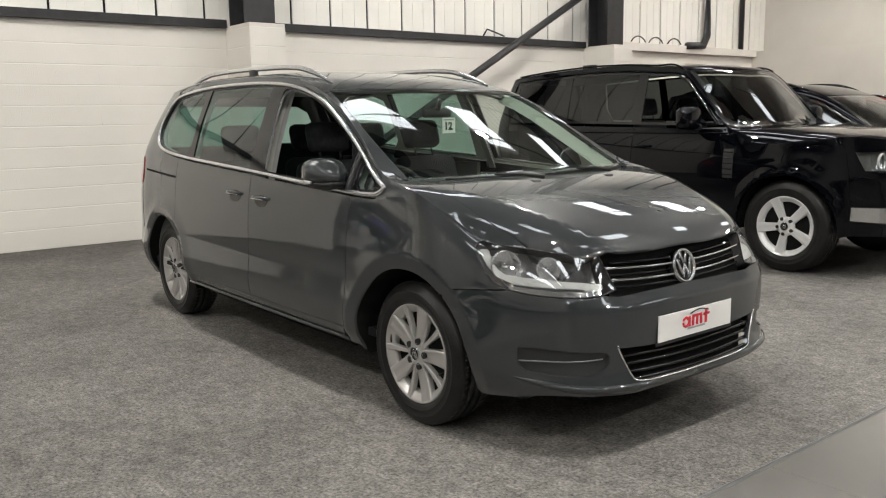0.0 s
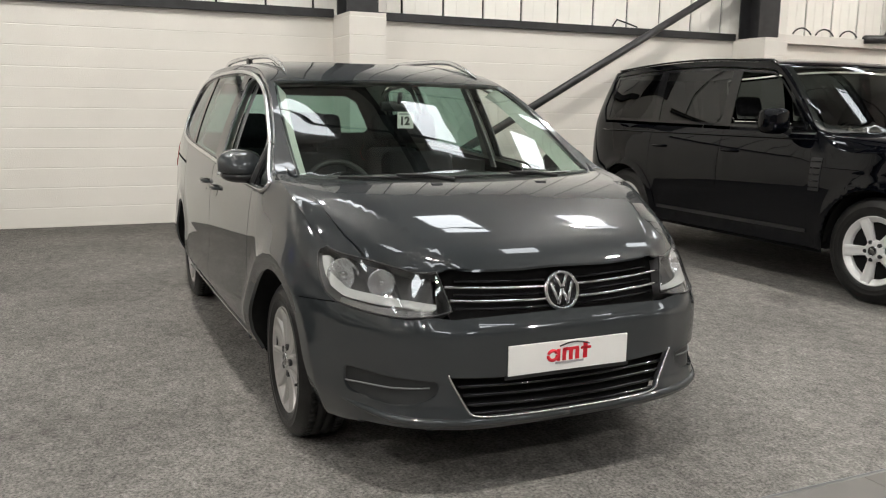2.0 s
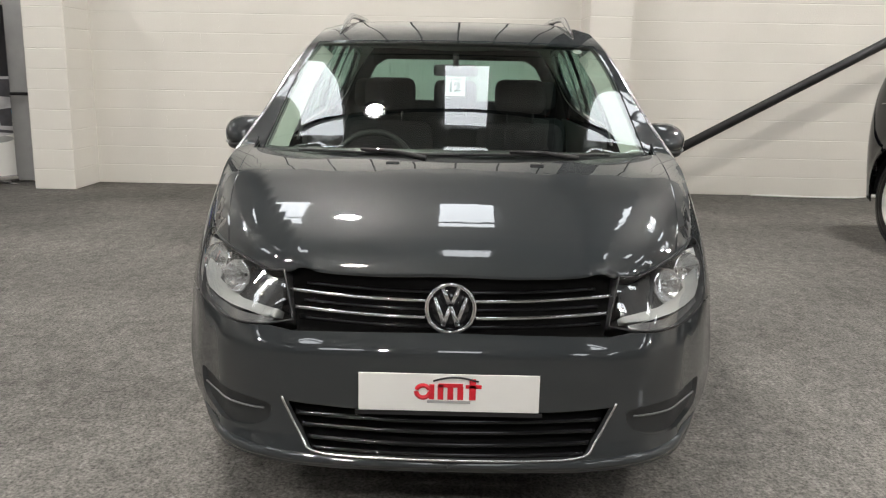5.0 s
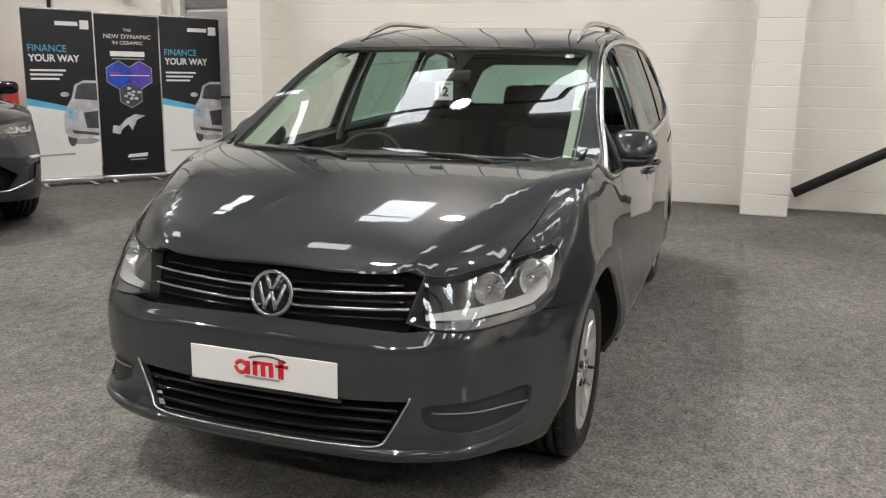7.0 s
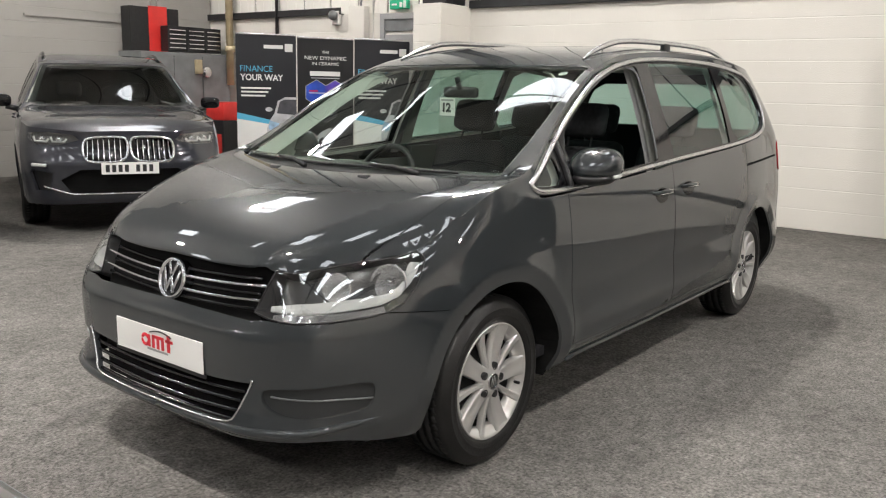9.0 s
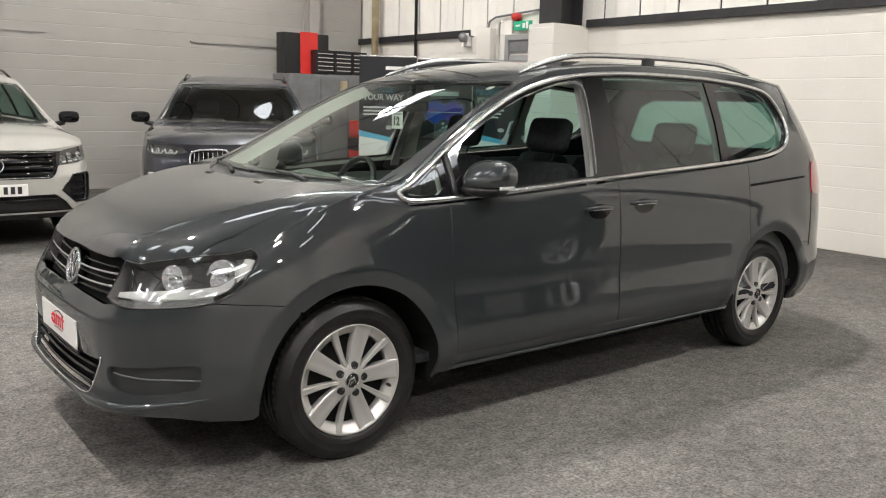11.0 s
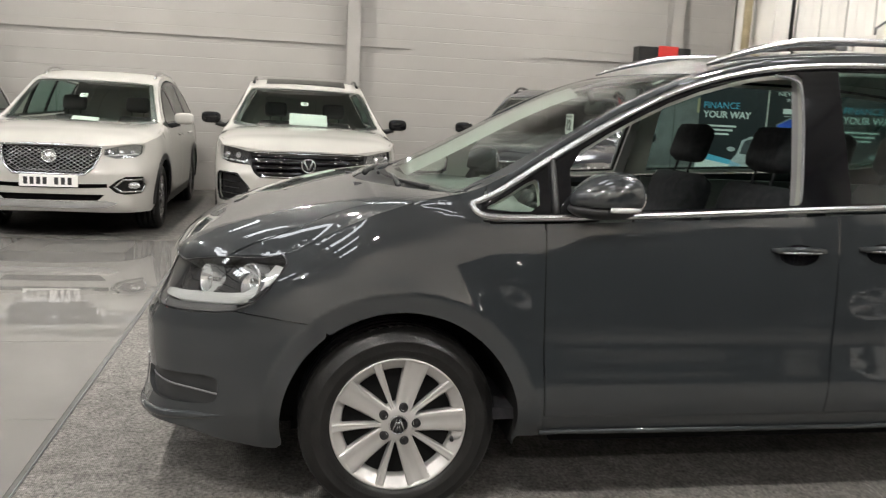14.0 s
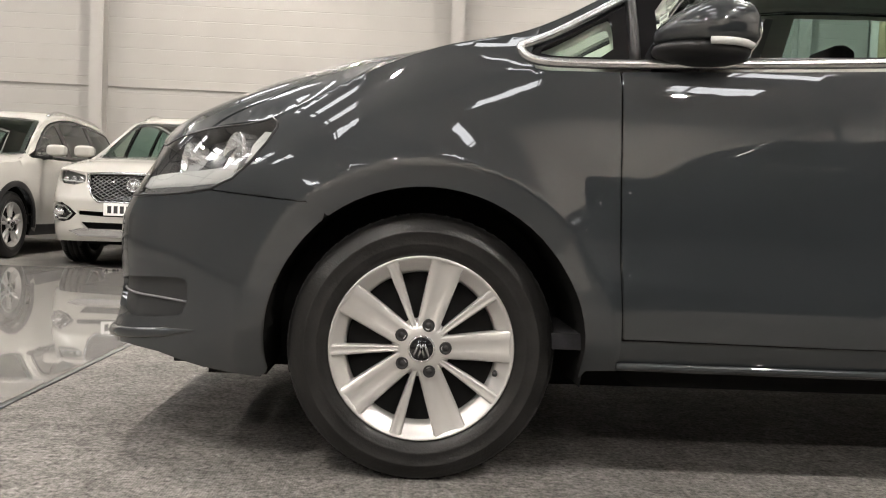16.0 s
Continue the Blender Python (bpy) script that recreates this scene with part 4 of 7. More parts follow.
    # black sheet under the bonnet puts shade into its gaps
    S.panel("bonnet_gap_shade", [("top", [(x - 0.03, y * 0.985) for x, y in hood_poly], [])], M_VOID, car, offset=-0.03, rim=0, h=0.06)
    scut = [(0.112 - 0.28 * (y / 0.78) ** 2.0, y) for y in np.linspace(0.775, -0.775, 24)] + [(-0.055 - 0.15 * (y / 0.75) ** 2, y) for y in np.linspace(-0.78, 0.78, 24)]
    S.panel("scuttle", [("top", scut, [])], M_BLACK, car, offset=-0.022, rim=0, h=0.04)
    # screen
    side_e = [(-0.175 - 0.85 * t, 0.752 - 0.093 * t + 0.012 * math.sin(math.pi * t)) for t in np.linspace(0, 1, 14)]
    base = [(-0.035 - 0.14 * (y / 0.752) ** 2, y) for y in np.linspace(-0.752, 0.752, 26)]
    head = [(-0.975 - 0.05 * (y / 0.659) ** 2, y) for y in np.linspace(0.659, -0.659, 22)]
    screen_poly = base[:-1] + side_e[:-1] + head[:-1] + [(x, -y) for x, y in side_e[::-1]][:-1]
    screen = S.panel("windscreen", [("top", screen_poly, [])], M_GLASS, car, "clear windscreen", offset=-0.002, rim=0, h=0.04)
    cx = -0.48
    inner = [(cx + (x - cx) * 0.955 - 0.012, y * 0.988) for x, y in screen_poly]
    S.panel("screen_band", [("top", screen_poly, [inner])], M_BLACK, screen, offset=-0.008, rim=0, h=0.03)
    for sg in (1, -1):
        rows = [[Vector((x - 0.03 * q, sg * (y - 0.012 - 0.05 * q), float(S.top(x, y - 0.012)) - 0.02 - 0.045 * q)) for q in (0.0, 0.35, 0.7, 1.0)] for x, y in side_e]
        bm = bmesh.new()
        grid = [[bm.verts.new(p) for p in r] for r in rows]
        for a, b in zip(grid, grid[1:]):
            for j in range(3):
                bm.faces.new((a[j], a[j + 1], b[j + 1], b[j]))
        part("pillar_lining", bm, M_TRIM, car, "pale grey lining of the screen pillar")
    # roof with the front pillars
    e_side = [(float(S.edge(s)[0]), float(S.edge(s)[1])) for s in np.linspace(1.86, 6.2, 110)]
    grow = lambda pts: [(x - 0.006, y) for x, y in pts]
    pillar_in = [(x, y + 0.006) for x, y in side_e]
    roof_poly = e_side + [(x, -y) for x, y in e_side[::-1]] + [(-0.255, -0.79), (-0.20, -0.775)] + [(x, -y) for x, y in pillar_in] + grow(head[::-1])[1:-1] + pillar_in[::-1] + [(-0.20, 0.775), (-0.255, 0.79)]
    S.panel("roof", [("top", roof_poly, [])], M_PAINT, car, h=0.05, rim=0.012)
    liner = [(x - 0.02, y * 0.985) for x, y in roof_poly]
    S.panel("roof_lining", [("top", liner, [])], M_TRIM, car, offset=-0.035, rim=0, h=0.08)
    for sg in (1, -1):
        # front wing: flank and its shoulder up to the bonnet
        flank = S.edge_run(e_lamp_out + 0.004, 1.86) + S.xz([(-0.235, 1.06), (-0.245, 1.022)] + belt[2:3] + [(-0.448, 1.02), (-0.452, 0.99), (-0.455, 0.77), (-0.462, 0.55), (-0.473, 0.376), (-0.475, 0.302), (-0.40, 0.296)]) + arch_f(189, 53, 26) + S.xz([(0.29, 0.681)]) + [(1.006, 0.703)] + [(s + 0.003, z) for s, z in lamp_low[6:10]] + [(1.108, 0.876)]
        shoulder = [(float(S.edge(s)[0]), float(S.edge(s)[1])) for s in np.linspace(0.86, 1.86, 34)] + [(-0.255, 0.796), (-0.2, 0.796), (-0.1, 0.794), (0.1, 0.779), (0.3, 0.761), (0.42, 0.742)]
        S.panel("front_wing", [("side", flank, []), ("top", shoulder, [])], M_PAINT, car, sign=sg, h=0.017, rim=0.016)
        # doors
        d1 = S.xz([(x, z) for x, z in belt if -1.50 < x < -0.46] + [(-1.503, 1.075), (-1.503, 0.55), (-1.503, 0.382), (-1.0, 0.379), (-0.481, 0.383), (-0.468, 0.55), (-0.461, 0.77), (-0.458, 0.99), (-0.456, 1.021)])
        door = S.panel("front_door", [("side", d1, [])], M_PAINT, car, sign=sg, h=0.035)
        a = math.degrees(math.asin((0.382 - ARCH_Z) / ARCH_R))
        d2 = S.xz([(-1.511, 1.077)] + [(x, z) for x, z in belt if -2.64 < x < -1.52] + [(-2.645, 1.137), (-2.648, 0.8)]) + arch_r(46, a + 4, 10) + S.xz([(-2.495, 0.382), (-2.0, 0.379), (-1.511, 0.382)])
        slider = S.panel("sliding_door", [("side", d2, [])], M_PAINT, car, sign=sg, h=0.022)
        # flank over the windows and behind the sliding door
        frame_poly = S.edge_run(1.865, 4.98) + [(4.985, 1.2), (4.975, 1.0), (4.97, 0.60)] + arch_r(138, 47, 20) + S.xz([(-2.654, 0.8), (-2.651, 1.137)]) + S.xz([(x, z) for x, z in belt if x < -2.66] + [(-3.17, 1.265), (-3.194, 1.345), (-3.165, 1.45), (-3.10, 1.535), (-2.975, 1.583), (-2.49, 1.62), (-1.91, 1.625), (-1.54, 1.613), (-1.24, 1.578), (-0.965, 1.503), (-0.725, 1.386), (-0.505, 1.258), (-0.305, 1.136), (-0.26, 1.108)])
        flank2 = S.panel("rear_flank", [("side", frame_poly, [])], M_PAINT, car, sign=sg, h=0.018)
        rb = arch_r(138, 156, 6) + S.xz([(REAR_X + (ARCH_R - 0.03 * q) * math.cos(radians(156 + 34 * q)), ARCH_Z + (ARCH_R - 0.03 * q) * math.sin(radians(156 + 34 * q))) for q in np.linspace(0.15, 1, 8)]) + S.xz([(-3.30, 0.25)]) + [(5.3, 0.27), (6.2, 0.28), (6.2, 0.596), (4.97, 0.596)]
        S.panel("rear_bumper", [("side", rb, [])], M_PAINT, car, sign=sg, h=0.05)
        tail = [(4.99, 0.60), (6.2, 0.60), (6.2, 1.17), (5.32, 1.185), (5.24, 1.22), (5.24, 1.45), (5.34, 1.50), (6.2, 1.505)] + S.edge_run(6.2, 4.985) + [(4.99, 1.2)]
        S.panel("rear_window", [("side", [(6.2, 1.165), (5.30, 1.18), (5.23, 1.22), (5.23, 1.455), (5.33, 1.508), (6.2, 1.51)], [])], M_GLASS_DARK, car, sign=sg, h=0.06, offset=-0.008, rim=0)
        S.panel("tailgate", [("side", tail, [])], M_PAINT, car, sign=sg, h=0.06)
        tl = [(4.96, 0.95), (5.04, 0.92), (5.35, 0.91), (5.42, 1.0), (5.3, 1.12), (5.04, 1.135), (4.98, 1.10)]
        S.panel("tail_lamp", [("side", [tuple(p) for p in chaikin(tl, 2)], [])], M_REDLENS, car, "red tail lamp", sign=sg, h=0.04, offset=0.006, rim=0.012)
        over = S.edge_run(1.9, 4.9, 0.01, 0.06) + S.xz([(x, z + 0.012) for x, z in dlo_top])
        S.panel("pillar_trim", [("side", over, [])], M_TRIM, flank2, sign=sg, h=0.06, offset=-0.045, rim=0)
        # sill
        sill = S.xz([(-0.40, 0.366), (-0.48, 0.372), (-1.0, 0.369), (-2.0, 0.369), (-2.50, 0.372), (-2.515, 0.304), (-2.0, 0.296), (-1.0, 0.296), (-0.41, 0.298)])
        S.panel("sill", [("side", sill, [])], M_PAINT, car, sign=sg, h=0.04, offset=-0.004)
        part("sill_strip", tube(bmesh.new(), S.line(S.xz([(x, 0.316) for x in np.linspace(-0.47, -2.48, 24)]), "side", 0.004, sg), 0.009, 8, flat=0.7), M_PAINT, car)
        # slide rail slot painted shadow black; black sheet for shade in the shut lines
        rail = S.xz([(-2.66, 1.004), (-3.30, 1.032), (-3.30, 1.044), (-2.66, 1.018)])
        S.panel("slide_rail", [("side", rail, [])], M_VOID, flank2, sign=sg, h=0.05, offset=0.0025, rim=0.004)
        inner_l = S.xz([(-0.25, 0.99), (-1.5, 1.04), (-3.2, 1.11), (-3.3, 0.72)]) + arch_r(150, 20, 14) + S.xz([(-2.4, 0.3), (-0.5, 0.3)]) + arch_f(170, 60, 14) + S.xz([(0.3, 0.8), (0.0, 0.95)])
        S.panel("flank_gap_shade", [("side", inner_l, [])], M_VOID, body, sign=sg, h=0.08, offset=-0.028, rim=0)
        # wheel houses
        for cx0 in (0.0, REAR_X):
            bm = bmesh.new()
            ring = [(cx0 + (ARCH_R + 0.003) * math.cos(radians(min(max(q, 0), 180))), ARCH_Z + (ARCH_R + 0.003) * math.sin(radians(q))) for q in range(-14, 195, 8)]
            o = [bm.verts.new(p) for p in S.line(S.xz(ring), "side", -0.012, sg)]
            i = [bm.verts.new((x, 0.52 * sg, z)) for x, z in ring]
            for q in range(len(ring) - 1):
                bm.faces.new((o[q], o[q + 1], i[q + 1], i[q]))
            bm.faces.new(i)
            part("wheel_house", bm, M_ARCH, body, smooth=False)
        # windows
        quarter = S.xz([(-0.245, 1.066), (-0.30, 1.056), (-0.438, 1.06), (-0.438, 1.155), (-0.425, 1.17), (-0.31, 1.098)])
        front_w = S.xz([(-0.545, 1.065), (-0.87, 1.078), (-1.32, 1.104), (-1.362, 1.1065), (-1.374, 1.125), (-1.40, 1.30), (-1.43, 1.50), (-1.435, 1.565), (-1.36, 1.562), (-1.24, 1.545), (-0.98, 1.468), (-0.74, 1.352), (-0.545, 1.238)])
        rear_w = S.xz([(-1.56, 1.117), (-2.0, 1.138), (-2.405, 1.157), (-2.42, 1.35), (-2.42, 1.585), (-1.91, 1.592), (-1.575, 1.582), (-1.56, 1.4)])
        rear_q = S.xz([(-2.485, 1.162), (-2.75, 1.18), (-2.94, 1.203), (-3.06, 1.235), (-3.12, 1.285), (-3.145, 1.345), (-3.12, 1.435), (-3.065, 1.505), (-2.96, 1.55), (-2.5, 1.585), (-2.485, 1.4)])
        quarter, rear_q = [[tuple(p) for p in chaikin(q, 1)] for q in (quarter, rear_q)]
        front_w = [tuple(p) for p in chaikin(front_w, 1)]
        surround = S.panel("window_surround", [("side", dlo, [quarter, front_w, rear_w, rear_q])], M_GLOSSBLACK, car, "gloss black window surround", sign=sg, h=0.04, offset=-0.004, rim=0.012)
        S.panel("pillar_lining", [("side", dlo, [quarter, front_w, [(s, z) for s, z in rear_w], rear_q])], M_TRIM, surround, sign=sg, h=0.06, offset=-0.05, rim=0)
        # both front windows are wound down
        for nm, q, mt in [("quarter_light", quarter, M_GLASS), ("rear_side_window", rear_w, M_GLASS_DARK), ("rear_quarter_window", rear_q, M_GLASS_DARK)]:
            big = [(sum(p[0] for p in q) / len(q) * -0.02 + s * 1.02, z + (z - 1.3) * 0.02) for s, z in q]
            S.panel(nm, [("side", big, [])], mt, surround, sign=sg, h=0.05, offset=-0.009, rim=0)
        trim = S.line(dense(dlo, 0.03), "side", 0.003, sg)
        part("chrome_window_trim", tube(bmesh.new(), trim, 0.0118, 8, closed=True), M_SATIN, surround, "bright chrome trim round the side windows")
        part("window_channel", tube(bmesh.new(), S.line(dense(chaikin(S.xz([(-1.370, 1.105), (-1.397, 1.30), (-1.425, 1.49), (-1.42, 1.545), (-1.33, 1.555)]), 2, False), 0.03, False), "side", -0.010, sg), 0.0055, 6), M_GREYMETAL, surround)
        S.panel("pillar_cover", [("side", S.xz([(-1.358, 1.05), (-1.42, 1.05), (-1.47, 1.58), (-1.435, 1.58), (-1.42, 1.50)]), [])], M_DOORGREY, surround, sign=sg, h=0.05, offset=-0.065, rim=0.01)
        part("mirror_post", tube(bmesh.new(), S.line(S.xz([(-0.487, z) for z in np.linspace(1.05, 1.235, 8)]), "side", -0.004, sg), 0.02, 6, flat=0.7), M_BLACK, surround)
        # handles
        for panel_ob, x0 in ((door, -1.25), (slider, -1.585)):
            z0 = 0.943 if panel_ob is door else 0.953
            # black patch laid on the door for the shaded hollow behind the handle
            cup = S.xz([(x0 - 0.05 - 0.055 + 0.075 * math.cos(q), z0 - 0.006 + 0.036 * math.sin(q)) for q in np.linspace(0, 2 * math.pi, 20, endpoint=False)])
            S.panel("handle_cup_shade", [("side", cup, [])], M_GLOSSBLACK, panel_ob, sign=sg, h=0.03, offset=0.0015, rim=0.002)
            pts = S.line(S.xz([(x0 - d, z0 + 0.010 + 0.004 * math.sin(math.pi * d / 0.21)) for d in np.linspace(0, 0.21, 15)]), "side", 0.0, sg)
            pts = [p + Vector((0, sg * 0.030 * math.sin(math.pi * min(1, max(0, i / 14))) ** 0.5, 0)) for i, p in enumerate(pts)]
            hd = part("door_handle", tube(bmesh.new(), pts, [0.006 + 0.008 * math.sin(math.pi * i / 14) ** 0.5 for i in range(15)], 10, flat=0.8), M_PAINT, panel_ob)
            part("handle_strip", tube(bmesh.new(), [p + Vector((0, sg * 0.009, -0.006)) for p in pts[2:-2]], 0.0022, 6), M_SATIN, hd)
        # mirror
        bm = bmesh.new()
        bmesh.ops.create_uvsphere(bm, u_segments=32, v_segments=18, radius=1.0)
        for v in bm.verts:
            x, y, z = v.co
            e = lambda q, p: math.copysign(abs(q) ** p, q)
            lo_cut = max(z, -0.42)
            ahead, behind = max(0.0, x), max(0.0, -x)
            slim = 1 - 0.50 * ahead**1.6 - 0.08 * behind
            narrow = 1 - 0.30 * ahead**1.5 - 0.15 * max(0, -y)
            v.co = Vector((e(x, 0.85) * 0.128 if x > 0 else e(x, 0.55) * 0.068, e(y, 0.8) * 0.122 * narrow, e(lo_cut, 0.85) * 0.080 * slim + 0.010 * y - 0.012 * ahead))
        mirror = part("door_mirror", bm, M_PAINT, door)
        mirror.matrix_basis = Matrix.Translation((-0.665, sg * 0.908, 1.118)) @ Matrix.Rotation(radians(16 * sg), 4, "Z") @ Matrix.Diagonal((1.15, sg, 1, 1))
        bm = bmesh.new()
        bmesh.ops.create_uvsphere(bm, u_segments=24, v_segments=12, radius=1.0, matrix=Matrix.Diagonal((0.105, 0.104, 0.034, 1)))
        low = part("mirror_base", bm, M_BLACK, mirror)
        low.location = (0.022, -0.006, -0.044)
        bm = tube(bmesh.new(), [(0.012 + 0.088 * math.cos(q), 0.006 + 0.103 * math.sin(q), -0.034) for q in np.linspace(1.0, 2.2, 12)], 0.0095, 8)
        part("indicator", bm, M_DRL, mirror, "clear indicator strip")
        bm = tube(bmesh.new(), [(0.03, -0.03, -0.055), (0.05, -0.065, -0.068), (0.075, -0.095, -0.062)], [0.036, 0.030, 0.034], 10)
        part("mirror_arm", bm, M_BLACK, mirror)
        bm = lathe(bmesh.new(), [(0.0, 0.0), (0.06, 0.0), (0.0601, -0.004)], 24, "x")
        gl = part("mirror_glass", bm, M_CHROME, mirror)
        gl.matrix_basis = Matrix.Translation((-0.052, 0.0, 0.0)) @ Matrix.Diagonal((1, 1.7, 1.0, 1))
        # headlamp
        lamp_top = S.edge_run(e_lamp_out, e_lamp_in, 0.004)
        lp = [(s + 0.002, z + 0.002) for s, z in lamp_low] + lamp_top
        lamp = S.panel("headlamp", [("side", [(s, z) for s, z in lp], [])], M_LENS, car, "clear headlamp with two round reflectors", sign=sg, h=0.03, offset=0.001, rim=0)
        band_low = [(0.54, 0.706), (0.68, 0.715), (0.85, 0.718), (0.97, 0.727), (1.048, 0.752), (1.090, 0.79), (1.112, 0.83), (1.115, 0.853)]
        band_top = [(1.062, 0.858), (1.058, 0.82), (1.045, 0.788), (1.0, 0.762), (0.90, 0.753), (0.78, 0.747), (0.64, 0.738), (0.54, 0.722)]
        S.panel("lamp_back", [("side", lp, [])], M_LAMPDARK, lamp, sign=sg, h=0.03, offset=-0.13, rim=0)
        hole = lambda cs, cz, r: [(cs + r * math.cos(q), cz + 0.92 * r * math.sin(q)) for q in np.linspace(0, 2 * math.pi, 20, endpoint=False)]
        face = [(s, z) for s, z in band_top[::-1]] + [(1.052, 0.862)] + S.edge_run(1.04, e_lamp_in + 0.02, 0.012)
        S.panel("lamp_housing", [("side", face, [hole(0.775, 0.791, 0.050), hole(0.985, 0.803, 0.052)])], M_LAMPFACE, lamp, sign=sg, h=0.03, offset=-0.045, rim=0)
        wall_pts = S.line(dense(lp, 0.03), "side", -0.001, sg)
        wall_in = S.line(dense(lp, 0.03), "side", -0.13, sg)
        bm = bmesh.new()
        a_, b_ = [bm.verts.new(p) for p in wall_pts], [bm.verts.new(p) for p in wall_in]
        for q in range(len(a_)):
            w = (q + 1) % len(a_)
            bm.faces.new((a_[q], a_[w], b_[w], b_[q]))
        part("lamp_surround", bm, M_LAMPWALL, lamp)
        part("lamp_seal", tube(bmesh.new(), S.line(dense(lp, 0.03), "side", 0.0, sg), 0.0035, 6, closed=True), M_BLACK, lamp, "black rubber seal")
        S.panel("lamp_band", [("side", [tuple(p) for p in band_low + band_top], [])], M_DRL, lamp, "pale frosted light band", sign=sg, h=0.03, offset=-0.014, rim=0.06)
        S.panel("lamp_reflector_strip", [("side", [(s, z + 0.004) for s, z in lamp_low[1:6]] + [(0.985, 0.722), (0.88, 0.713), (0.75, 0.709), (0.62, 0.705), (0.55, 0.700)], [])], M_LAMPSTRIP, lamp, sign=sg, h=0.03, offset=-0.02, rim=0)
        for cs, cz, rr, turn in ((0.985, 0.801, 0.056, 34), (0.775, 0.791, 0.046, 26)):
            bm = lathe(bmesh.new(), [(rr * q, -0.045 + 0.045 * q * q) for q in np.linspace(0.12, 1, 7)] + [(rr * 1.05, 0.003), (rr * 1.12, 0.0), (rr * 1.12, -0.045)], 20, "x")
            bowl = part("lamp_bowl", bm, M_REFLECTOR, lamp, smooth=False)
            bowl.matrix_basis = Matrix.Translation(S.line([(cs, cz)], "side", -0.026, sg)[0]) @ Matrix.Rotation(radians(turn * sg), 4, "Z") @ Matrix.Rotation(radians(-8), 4, "Y")
            bm = bmesh.new()
            bmesh.ops.create_uvsphere(bm, u_segments=16, v_segments=10, radius=0.013)
            bulb = part("bulb_cap", bm, M_CHROME, bowl)
            bulb.location = (-0.016, 0, 0)
        # roof rail
        ry = lambda x: float(S.edge_y(x)) - 0.115
        xs = np.linspace(-1.13, -3.12, 34)
        lift = [0.030 * min(1.0, math.sin(math.pi * i / 33) * 1.9) ** 1.0 + 0.004 for i in range(34)]
        pts = [Vector((x, sg * ry(x), float(S.top(x, ry(x))) + l)) for x, l in zip(xs, lift)]
        rl = part("roof_rail", tube(bmesh.new(), pts, [0.006 + 0.0095 * min(1.0, 3.2 * math.sin(math.pi * i / 33)) for i in range(34)], 10, flat=0.85), M_SATIN, car, "satin aluminium roof rail")
        xx, zt = -2.1, float(S.top(-2.1, ry(-2.1)))
        part("rail_foot", cubes((xx - 0.045, xx + 0.045, sg * ry(xx) - 0.012, sg * ry(xx) + 0.012, zt - 0.01, zt + 0.034), bevel=0.004), M_BLACK, rl)
    # wipers
    for y0, y1, d in ((0.60, -0.05, 0.0), (0.02, -0.60, 0.012)):
        pts = [Vector((x, y, float(S.top(x, y)) + 0.002)) for y in np.linspace(y0, y1, 16) for x in [-0.005 + d - 0.16 * (y / 0.745) ** 2]]
        wp = part("wiper", tube(bmesh.new(), pts, 0.006, 6), M_BLACK, car, "black windscreen wiper")
        part("wiper_arm", tube(bmesh.new(), [pts[3] + Vector((0.05, 0, -0.01)), pts[6] + Vector((0.02, 0, 0.01)), pts[9] + Vector((0, 0, 0.012))], [0.012, 0.009, 0.006], 8), M_BLACK, wp)
    for y in (-0.22, 0.30):
        z = float(S.top(0.125, y))
        part("washer_jet", cubes((0.10, 0.13, y - 0.025, y + 0.025, z - 0.015, z + 0.006), bevel=0.004), M_BLACK, bonnet)
    # wheels
    for x, sg in ((0.0, 1), (0.0, -1), (REAR_X, 1), (REAR_X, -1)):
        wheel(car, x, sg * 0.872, 0.331, sg, turn=177 if x == 0 else 150)
    cabin(car, S)
    return car


def cushion(bm, x0, x1, y0, y1, z0, z1, r=0.05):
    box(bm, x0, x1, y0, y1, z0, z1, bevel=min(r, 0.45 * min(x1 - x0, y1 - y0, z1 - z0)))


def seat(parent, x, y, w=0.5, back=0.62, z=0.42):
    """A car seat with cushion, leaning backrest and headrest; x is the front of the cushion."""
    bm = bmesh.new()
    cushion(bm, x - 0.5, x, y - w / 2, y + w / 2, z, z + 0.2)
    st = part("seat", bm, M_SEAT, parent)
    bm = bmesh.new()
    cushion(bm, -0.14, 0.0, -w / 2, w / 2, 0.0, back, 0.06)
    for v in bm.verts:
        v.co.y *= 1 - 0.16 * max(0, v.co.z / back - 0.35)
    b = part("backrest", bm, M_SEAT, st)
    b.matrix_basis = Matrix.Translation((x - 0.42, y, z + 0.14)) @ Matrix.Rotation(radians(-17), 4, "Y")
    bm = bmesh.new()
    cushion(bm, -0.1, 0.0, -0.14, 0.14, back + 0.05, back + 0.24, 0.05)
    for q in (-0.07, 0.07):
        rod(bm, (-0.05, q, back - 0.02), (-0.05, q, back + 0.08), 0.006, 8)
    hr = part("headrest", bm, M_SEAT, st)
    hr.matrix_basis = b.matrix_basis
    return st


